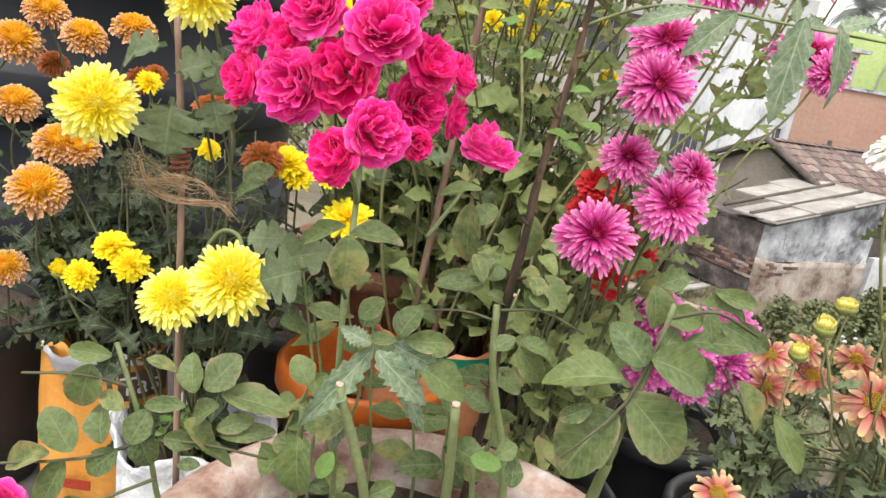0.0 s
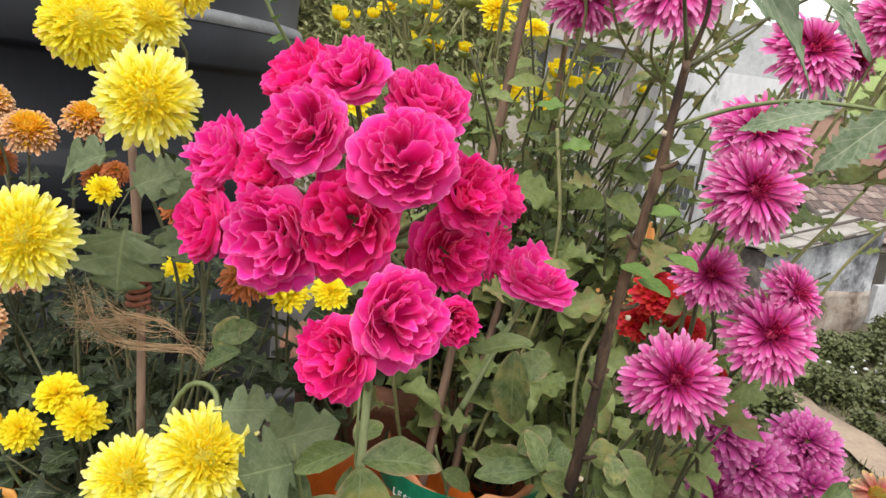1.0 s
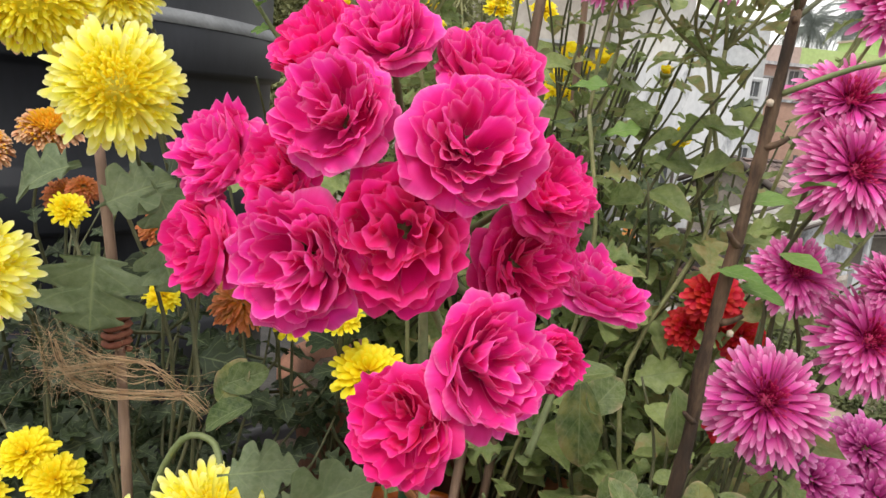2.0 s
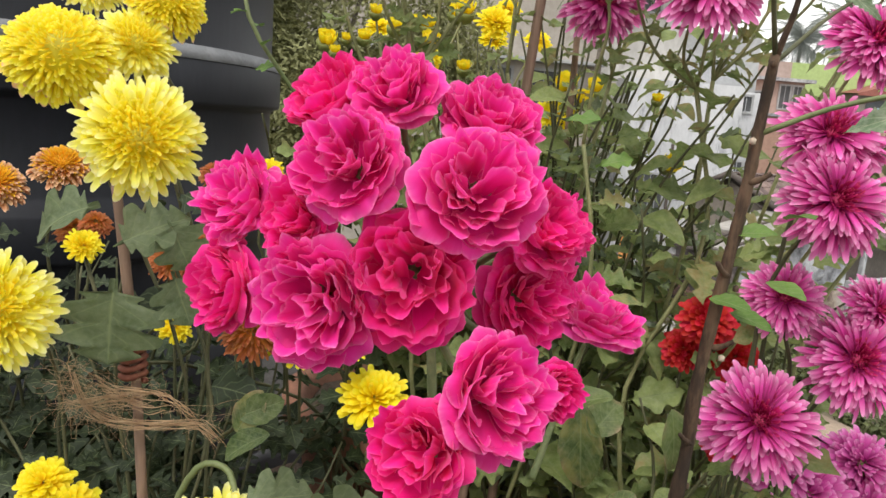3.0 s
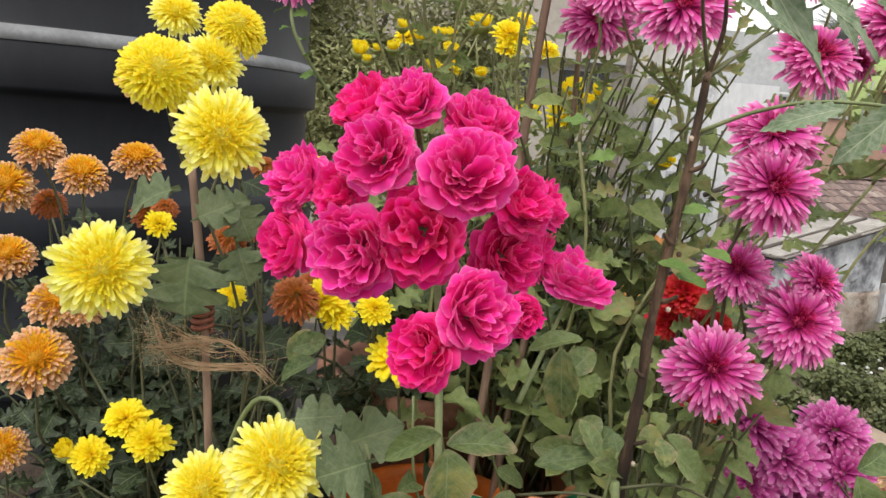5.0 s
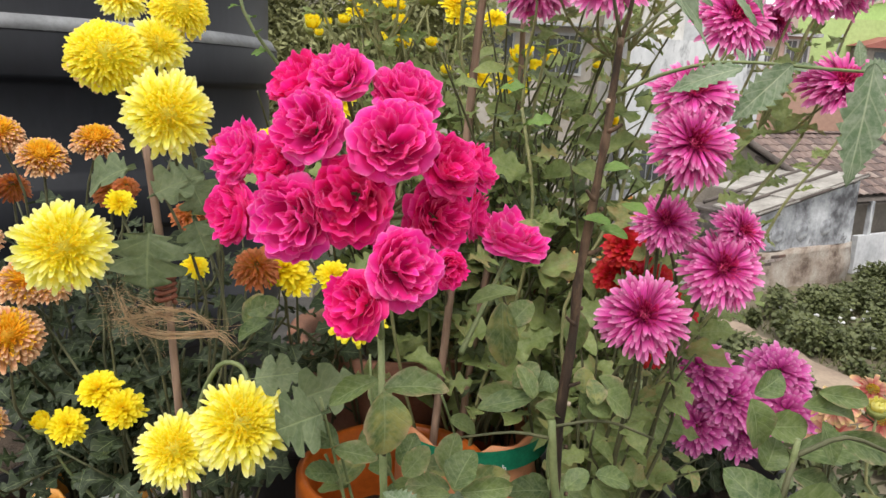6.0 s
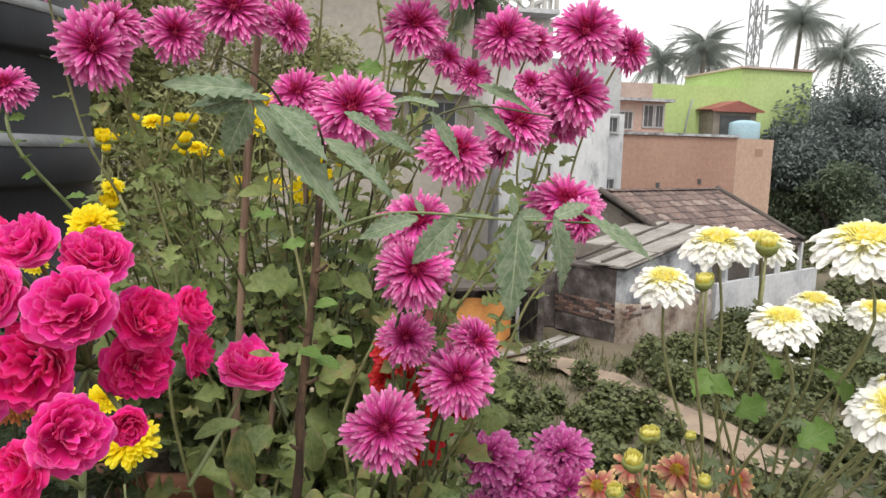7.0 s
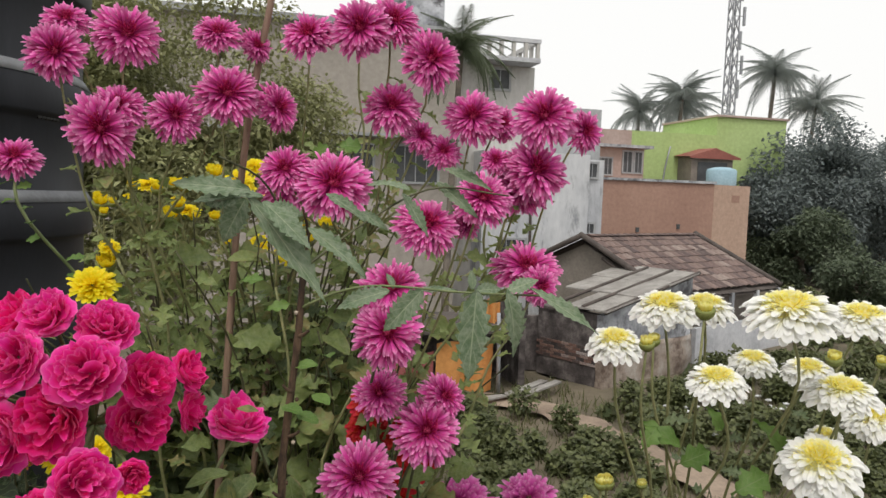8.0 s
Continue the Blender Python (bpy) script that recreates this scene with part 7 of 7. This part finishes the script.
magenta((0.117, 0.930, 1.235), 0.080, (-0.09, -0.87, 0.48))
magenta((0.397, 0.750, 1.128), 0.049, (0.29, -0.95, 0.08))
NB = (0.20, 0.80, 0.55)
near_plant = flower_plant("magenta_chrysanthemum", NB, "leaning magenta chrysanthemum with drooping blooms beside the stem")


def near_magenta(at, width, n):
    flower_stem(near_plant, NB, at, width, n, mum_rnd, 5, 0.045, OLIVE_LOBED, 0.03, None, 0.5)
    bloom(near_plant, "magenta", at, width, n, mum_rnd)


near_magenta((0.209, 0.684, 1.089), 0.077, (-0.07, -0.91, 0.41))
near_magenta((0.217, 0.713, 1.129), 0.079, (-0.12, -0.69, 0.71))
near_magenta((0.210, 0.725, 1.016), 0.063, (-0.22, -0.77, 0.59))
near_magenta((0.258, 0.707, 0.979), 0.081, (-0.11, -0.82, 0.56))
near_magenta((0.280, 0.726, 1.010), 0.056, (0.36, -0.78, 0.52))
near_magenta((0.185, 0.689, 0.940), 0.085, (-0.20, -0.77, 0.61))
shoots(near_plant, NB, 14, 0.07, 0.65, 0.98, OLIVE_LEAVES + OLIVE_LOBED, mum_rnd, 7, 0.055, (0.0, 0.02))
shoots(magenta_plant, MB, 16, 0.07, 0.65, 1.0, OLIVE_LEAVES + OLIVE_LOBED, mum_rnd, 7, 0.055, (-0.02, -0.03))
shoots(magenta_plant, (0.20, 0.96, 0.60), 18, 0.10, 0.90, 1.22, OLIVE_LOBED + OLIVE_CUT, mum_rnd, 12, 0.055, (0.0, -0.02))
LB = (-0.16, 1.22, 0.57)
lone_plant = flower_plant("magenta_chrysanthemum", LB, "single magenta bloom on a bare green stem near the tank")


def lone_magenta(at, width, n):
    bloom(lone_plant, "magenta", at, width, n, mum_rnd)
    leafy_stem(lone_plant, [LB, (-0.06, 1.10, 0.88), (-0.075, 1.02, 1.01), (-0.135, 1.0, 1.095), (-0.19, 1.0, 1.165), (-0.218, 1.0, 1.215), Vector(at) - Vector(n) * 0.01], MUM_FRESH, mum_rnd, 9, 0.022, 0.0028, 0.002, 0.5, 0.95, STEM_GREEN, 0.1)


lone_magenta((-0.217, 1.000, 1.259), 0.068, (0.07, -0.73, 0.68))
PB = (0.47, 1.10, 0.53)
lilac_plant = flower_plant("lilac_chrysanthemum", PB, "low chrysanthemum with a tight cluster of lilac-pink blooms")


def lilac(at, width, n):
    flower_stem(lilac_plant, PB, at, width, n, mum_rnd, 4, 0.05)
    bloom(lilac_plant, "lilac", at, width, n, mum_rnd)


lilac((0.380, 0.980, 0.774), 0.092, (-0.34, -0.52, 0.78))
lilac((0.491, 0.990, 0.766), 0.095, (-0.09, -0.60, 0.79))
lilac((0.414, 0.960, 0.742), 0.095, (-0.36, -0.64, 0.68))
lilac((0.486, 0.955, 0.727), 0.096, (-0.21, -0.75, 0.62))
lilac((0.377, 0.960, 0.703), 0.084, (-0.54, -0.58, 0.61))
lilac((0.443, 0.970, 0.686), 0.078, (-0.35, -0.74, 0.57))
shoots(lilac_plant, PB, 10, 0.07, 0.57, 0.70, MUM_LEAVES, mum_rnd, 6, 0.05, (-0.03, -0.06))
RB = (0.26, 0.94, 0.57)
red_plant = flower_plant("red_chrysanthemum", RB, "chrysanthemum with small bright red blooms among leaves")


def red(at, width, n):
    flower_stem(red_plant, RB, at, width, n, mum_rnd, 4, 0.045, OLIVE_LOBED)
    bloom(red_plant, "red", at, width, n, mum_rnd)


red((0.219, 0.850, 0.965), 0.056, (-0.21, -0.86, 0.47))
red((0.258, 0.870, 0.926), 0.052, (-0.07, -0.86, 0.51))
red((0.284, 0.860, 0.888), 0.062, (-0.00, -0.84, 0.54))
red((0.259, 0.860, 0.848), 0.052, (-0.27, -0.90, 0.34))
red((0.214, 0.880, 0.928), 0.046, (-0.35, -0.76, 0.54))
weed = thing("weed_tuft", (-0.235, 0.82, 0.51), "small fresh green weeds growing in the white sack", "weeds")
shoots(weed, (-0.225, 0.82, 0.53), 9, 0.035, 0.565, 0.60, MUM_FRESH, mum_rnd, 5, 0.03)
WB = (0.66, 0.82, 0.53)
white_plant = flower_plant("white_chrysanthemum", WB, "white chrysanthemum with yellow-centred blooms on tall stems")


def white(at, width, n):
    flower_stem(white_plant, WB, at, width, n, mum_rnd, 4, 0.05, PALE_CUT, 0.05, STEM_OLIVE, 0.3, 1.1)
    bloom(white_plant, "white", at, width, n, mum_rnd)


def white_bud(at, width, n):
    flower_stem(white_plant, WB, at, width, n, mum_rnd, 3, 0.045, PALE_CUT, 0.06, STEM_OLIVE, 0.3, 1.0)
    bud(white_plant, at, width * 0.82, n, mum_rnd, BUD_CREAM)


white((0.487, 0.735, 1.066), 0.079, (-0.19, -0.23, 0.96))
white((0.559, 0.750, 1.105), 0.090, (-0.18, -0.24, 0.96))
white((0.637, 0.780, 1.101), 0.081, (-0.11, -0.25, 0.96))
white((0.629, 0.620, 1.121), 0.110, (-0.19, -0.22, 0.96))
white((0.801, 0.700, 1.098), 0.090, (-0.15, -0.22, 0.96))
white((0.544, 0.620, 1.048), 0.071, (-0.16, -0.22, 0.96))
white((0.681, 0.740, 1.038), 0.061, (-0.17, -0.22, 0.96))
white((0.745, 0.720, 1.029), 0.071, (-0.19, -0.21, 0.96))
white((0.703, 0.620, 1.031), 0.083, (-0.14, -0.21, 0.97))
white((0.660, 0.600, 0.962), 0.100, (-0.31, -0.33, 0.89))
white((0.789, 0.660, 0.984), 0.080, (-0.14, -0.20, 0.97))
white((0.805, 0.750, 0.933), 0.052, (-0.18, -0.20, 0.96))
white_bud((0.535, 0.730, 1.068), 0.021, (-0.15, -0.25, 0.96))
white_bud((0.567, 0.680, 1.112), 0.030, (-0.17, -0.25, 0.95))
white_bud((0.726, 0.660, 1.057), 0.025, (-0.20, -0.21, 0.96))
white_bud((0.794, 0.660, 1.051), 0.020, (-0.21, -0.20, 0.95))
white_bud((0.482, 0.740, 0.895), 0.024, (-0.16, -0.23, 0.96))
white_bud((0.456, 0.720, 0.875), 0.031, (-0.18, -0.26, 0.95))
white_bud((0.437, 0.720, 0.842), 0.027, (-0.20, -0.31, 0.93))
white_bud((0.537, 0.740, 0.889), 0.015, (-0.17, -0.22, 0.96))
white_bud((0.530, 0.700, 0.855), 0.021, (-0.17, -0.21, 0.96))
white_bud((0.485, 0.660, 1.079), 0.022, (-0.19, -0.24, 0.95))
white_bud((0.489, 0.740, 0.895), 0.024, (-0.13, -0.24, 0.96))
white_bud((0.534, 0.740, 0.889), 0.015, (-0.14, -0.23, 0.96))
big_mum_leaf(-0.245, 0.728, 0.973, -0.06, -0.21, -0.98, 0.058, 1.39)
big_mum_leaf(-0.275, 0.728, 1.045, -0.98, 0.03, -0.21, 0.052, 0.85)
big_mum_leaf(-0.221, 0.728, 1.037, 0.85, 0.04, 0.53, 0.048, 0.91)
big_mum_leaf(-0.200, 0.728, 1.029, 0.52, -0.23, -0.82, 0.034, 1.30)
big_mum_leaf(-0.199, 0.728, 0.992, 0.37, -0.23, -0.90, 0.038, 1.14)
big_mum_leaf(-0.097, 0.600, 0.883, -0.93, -0.00, -0.38, 0.045, 1.24)
big_mum_leaf(-0.087, 0.620, 0.897, 0.93, 0.00, 0.38, 0.055, 0.82)
big_mum_leaf(-0.123, 0.640, 0.902, 0.98, -0.03, 0.21, 0.044, 0.83)
big_mum_leaf(0.078, 0.800, 1.130, -0.96, 0.26, 0.14, 0.030, 0.84)
big_mum_leaf(0.103, 0.800, 1.099, 0.90, -0.21, 0.37, 0.030, 0.76)
big_mum_leaf(0.187, 0.860, 1.286, 0.97, -0.25, 0.03, 0.031, 1.14)
big_mum_leaf(0.154, 0.860, 1.279, -0.90, 0.21, -0.37, 0.027, 1.14)
big_mum_leaf(0.578, 0.700, 0.933, 0.90, -0.21, 0.37, 0.046, 1.08)
big_mum_leaf(0.619, 0.720, 0.972, 0.63, -0.22, -0.74, 0.041, 0.76)
big_mum_leaf(0.552, 0.720, 0.955, -0.75, 0.24, 0.61, 0.060, 0.60)
big_mum_leaf(0.617, 0.650, 0.920, 0.83, -0.18, 0.53, 0.050, 1.14)
big_mum_leaf(0.651, 0.660, 0.970, 0.75, -0.24, -0.61, 0.058, 0.67)
big_mum_leaf(0.530, 0.720, 0.953, 0.47, -0.06, 0.88, 0.033, 1.21)
shoots(white_plant, WB, 20, 0.08, 0.60, 0.86, PALE_CUT, mum_rnd, 6, 0.06, (0.02, -0.06))
DB = (0.52, 0.86, 0.52)
peach_plant = flower_plant("peach_daisy_chrysanthemum", DB, "daisy chrysanthemum with peach and yellow petals and yellow discs")


def peach(at, width, n):
    flower_stem(peach_plant, DB, at, width, n, mum_rnd, 3, 0.045, PALE_CUT)
    bloom(peach_plant, "peach", at, width * 0.9, n, mum_rnd)


peach((0.466, 0.820, 0.798), 0.065, (-0.61, -0.59, 0.53))
peach((0.526, 0.850, 0.804), 0.061, (-0.31, -0.48, 0.82))
peach((0.579, 0.830, 0.804), 0.081, (-0.29, -0.47, 0.83))
peach((0.538, 0.720, 0.796), 0.097, (-0.45, -0.69, 0.56))
peach((0.642, 0.800, 0.800), 0.066, (-0.18, -0.62, 0.77))
peach((0.496, 0.860, 0.740), 0.071, (-0.62, -0.67, 0.41))
peach((0.538, 0.840, 0.771), 0.080, (-0.32, -0.52, 0.79))
peach((0.341, 0.620, 0.720), 0.068, (-0.25, -0.47, 0.84))
shoots(peach_plant, DB, 12, 0.06, 0.58, 0.74, PALE_CUT, mum_rnd, 6, 0.05)

# ---- neem sapling ----
neem_rnd = random.Random(303)
neem = thing("neem_sapling", (0.10, 0.63, 0.59), "neem sapling with a dark knobbly stem and toothed drooping leaflets", "sapling")
part("stem", tube([(0.095, 0.635, 0.585), (0.099, 0.625, 0.72), (0.1015, 0.62, 0.80), (0.1005, 0.62, 0.88), (0.1055, 0.62, 0.95), (0.106, 0.62, 0.99), (0.1145, 0.62, 1.07), (0.1175, 0.62, 1.10), (0.119, 0.62, 1.125), (0.121, 0.618, 1.165)], 0.0043, 0.0025, 44, 9, 0.24, seed=4), BARK, neem, "dark brown knobbly stem")
part("twig", tube([(0.121, 0.618, 1.163), (0.105, 0.60, 1.20), (0.085, 0.56, 1.235), (0.055, 0.52, 1.25)], 0.0013, 0.0008, 10, 6, 0.1), STEM_DULL, neem)
part("twig", tube([(0.121, 0.618, 1.163), (0.124, 0.61, 1.19), (0.118, 0.60, 1.215)], 0.0018, 0.001, 10, 6, 0.1), BARK, neem)
part("twig", tube([(0.119, 0.62, 1.125), (0.15, 0.60, 1.142), (0.185, 0.58, 1.15), (0.25, 0.56, 1.147), (0.33, 0.55, 1.145)], 0.0015, 0.0008, 14, 6, 0.1), STEM_GREEN, neem)
part("twig", tube([(0.121, 0.62, 1.16), (0.18, 0.66, 1.20), (0.25, 0.68, 1.235), (0.33, 0.68, 1.23)], 0.0013, 0.0008, 14, 6, 0.1), STEM_DULL, neem)
for z, side, up in ((0.80, -1, 0.006), (0.905, 1, 0.005), (0.955, -1, 0.007), (1.01, 1, 0.006), (1.05, -1, 0.008), (1.10, 1, 0.006)):
    p = Vector((0.099 + 0.022 * max(0.0, z - 0.85) / 0.3, 0.619, z))
    part("twig_stub", tube([p, p + Vector((0.005 * side, -0.003, up * 0.4)), p + Vector((0.009 * side, -0.005, up))], 0.0021, 0.0012, 5, 6, 0.15), BARK, neem)
for k in range(14):
    f = k / 13
    p = Vector((0.10 + 0.02 * f, 0.618, 0.66 + 0.5 * f))
    a = neem_rnd.uniform(0, 6.28)
    part("leaf_scar", turned([(0.0, -0.002), (0.0016, -0.0015), (0.0018, 0.001), (0.0, 0.002)], 7), CUT_WOOD if k % 3 == 0 else BARK, neem, m=Matrix.Translation(p + Vector((0.0034 * math.cos(a), 0.0034 * math.sin(a) - 0.0005, 0))))


def neem_leaf(*a):
    leaf_at(NEEM_LEAVES, neem, *a, neem_rnd.uniform(-0.1, 0.4), neem_rnd)


neem_leaf(0.167, 0.580, 1.140, -0.94, 0.22, -0.27, 0.049, 1.02)
neem_leaf(0.200, 0.565, 1.131, -0.65, 0.12, -0.75, 0.049, 1.29)
neem_leaf(0.232, 0.570, 1.149, 0.96, -0.24, 0.14, 0.032, 0.60)
neem_leaf(0.258, 0.560, 1.158, -0.12, 0.10, 0.99, 0.017, 1.38)
neem_leaf(0.273, 0.560, 1.150, 0.96, -0.24, 0.18, 0.023, 1.60)
neem_leaf(0.254, 0.540, 1.113, -0.08, -0.06, -1.00, 0.077, 1.05)
neem_leaf(0.292, 0.540, 1.124, 0.30, -0.13, -0.95, 0.058, 1.10)
neem_leaf(0.300, 0.550, 1.155, 0.88, -0.20, 0.42, 0.029, 1.56)
neem_leaf(0.332, 0.530, 1.137, 0.85, -0.25, -0.46, 0.070, 0.74)
neem_leaf(0.193, 0.585, 1.154, -0.32, 0.15, 0.93, 0.015, 1.60)
neem_leaf(0.103, 0.490, 1.189, 0.62, -0.22, -0.75, 0.096, 0.63)
neem_leaf(0.102, 0.485, 1.205, 0.73, -0.24, -0.64, 0.047, 1.16)
neem_leaf(0.139, 0.500, 1.187, 0.81, -0.25, -0.53, 0.055, 0.81)
neem_leaf(0.049, 0.500, 1.230, -0.96, 0.26, 0.09, 0.057, 0.78)
neem_leaf(0.064, 0.515, 1.205, -0.49, 0.06, -0.87, 0.037, 1.60)
neem_leaf(0.058, 0.505, 1.224, -0.97, 0.25, 0.02, 0.055, 0.68)
neem_leaf(0.101, 0.510, 1.214, 0.95, -0.26, -0.16, 0.025, 1.60)
neem_leaf(0.056, 0.505, 1.220, -0.95, 0.23, -0.20, 0.028, 1.41)
neem_leaf(0.202, 0.660, 1.239, -0.92, 0.26, 0.30, 0.042, 0.84)
neem_leaf(0.230, 0.660, 1.209, 0.55, -0.20, -0.81, 0.050, 0.88)
neem_leaf(0.277, 0.680, 1.225, 0.76, -0.24, -0.60, 0.056, 0.71)
neem_leaf(0.288, 0.680, 1.248, 0.93, -0.26, -0.27, 0.056, 0.60)
neem_leaf(0.164, 0.660, 1.216, 0.86, -0.26, -0.43, 0.048, 0.89)
neem_leaf(0.189, 0.660, 1.203, 0.85, -0.25, -0.46, 0.031, 1.05)
neem_leaf(-0.033, 0.500, 0.835, -0.56, -0.23, -0.79, 0.084, 0.77)
neem_leaf(0.015, 0.500, 0.850, 0.77, -0.22, -0.60, 0.058, 1.18)
neem_leaf(0.025, 0.520, 0.860, 0.93, -0.15, -0.34, 0.047, 1.26)
neem_leaf(-0.024, 0.500, 0.880, -0.95, 0.13, 0.30, 0.027, 1.60)
neem_leaf(0.026, 0.520, 0.820, 0.52, -0.28, -0.81, 0.052, 0.88)
neem_leaf(-0.028, 0.530, 0.784, -0.07, -0.30, -0.95, 0.039, 0.91)
for k in range(5):
    p = Vector((0.112, 0.615, 1.06)) + Vector((neem_rnd.uniform(-0.01, 0.05), neem_rnd.uniform(-0.03, 0.01), neem_rnd.uniform(-0.04, 0.03)))
    leaf(FRESH_LEAVES, neem, p, p + Vector((neem_rnd.uniform(-0.2, 1), neem_rnd.uniform(-1, 0.2), neem_rnd.uniform(-0.3, 0.3))).normalized() * 0.022, (0, -0.5, 1), neem_rnd)

# ---- roof tiles of the cottage ----
tile = bmesh.new()
for i in range(5):
    a = -1 + i / 2
    x, z = 0.15 * a, 0.04 * (1 - abs(a)) ** 0.7
    tile.verts.new((x, 0.0, z + 0.02))
    tile.verts.new((x, 0.39, z))
    tile.verts.new((x, 0.0, z - 0.005))
tile.verts.ensure_lookup_table()
for i in range(4):
    v = tile.verts
    tile.faces.new((v[3 * i], v[3 * i + 3], v[3 * i + 4], v[3 * i + 1]))
    tile.faces.new((v[3 * i + 2], v[3 * i + 5], v[3 * i + 3], v[3 * i]))
TILE_MESH = as_mesh("tile", tile, TILE)
tile_rnd = random.Random(404)
down = Vector((HV[0] * 2.83, HV[1] * 2.83, -1.31)).normalized()
for j in range(9):
    for i in range(20):
        p = slope_point(-0.1 + 0.287 * i, (j + 1) / 9.0, True, 0.01)
        m = frame_of(p, -down, (0, 0, 1)) @ Matrix.Rotation(tile_rnd.uniform(-0.04, 0.04), 4, "Z") @ Matrix.Translation((0, tile_rnd.uniform(-0.02, 0.02), tile_rnd.uniform(0, 0.015)))
        part("tile", TILE_MESH, None, cottage, m=m)
for i in range(16):
    p = slope_point(0.0 + 0.34 * i, 0.0, True, 0.03)
    part("ridge_tile", TILE_MESH, None, cottage, m=frame_of(p, (HU[0], HU[1], 0), (0, 0, 1)))

# ---- bare bricks of the annexe ----
BRICK_MESH = as_mesh("brick", box(-0.108, -0.014, -0.031, 0.108, 0.014, 0.031, 0.005), BRICK)
brick_rnd = random.Random(505)
turn = math.atan2(HU[1], HU[0])
for j in range(6):
    z = LAND + 0.50 + 0.074 * j
    for i in range(12):
        b = 0.30 + 0.23 * i + (0.115 if j % 2 else 0.0)
        if i < 8 and b < 1.95 and brick_rnd.random() > 0.14:
            p = Vector((LO[0] + HB[0] * b - HU[0] * 0.004, LO[1] + HB[1] * b - HU[1] * 0.004, z))
            part("brick", BRICK_MESH, None, annexe, m=Matrix.Translation(p) @ Matrix.Rotation(turn + math.pi / 2 + brick_rnd.uniform(-0.03, 0.03), 4, "Z"))
        a = 0.08 + 0.23 * i + (0.115 if j % 2 else 0.0)
        if j > 1 and a < 0.55 + 0.14 * j and brick_rnd.random() > 0.2:
            p = Vector((LO[0] + HU[0] * a + HV[0] * 0.045, LO[1] + HU[1] * a + HV[1] * 0.045, z))
            part("brick", BRICK_MESH, None, annexe, m=Matrix.Translation(p) @ Matrix.Rotation(turn + brick_rnd.uniform(-0.03, 0.03), 4, "Z"))
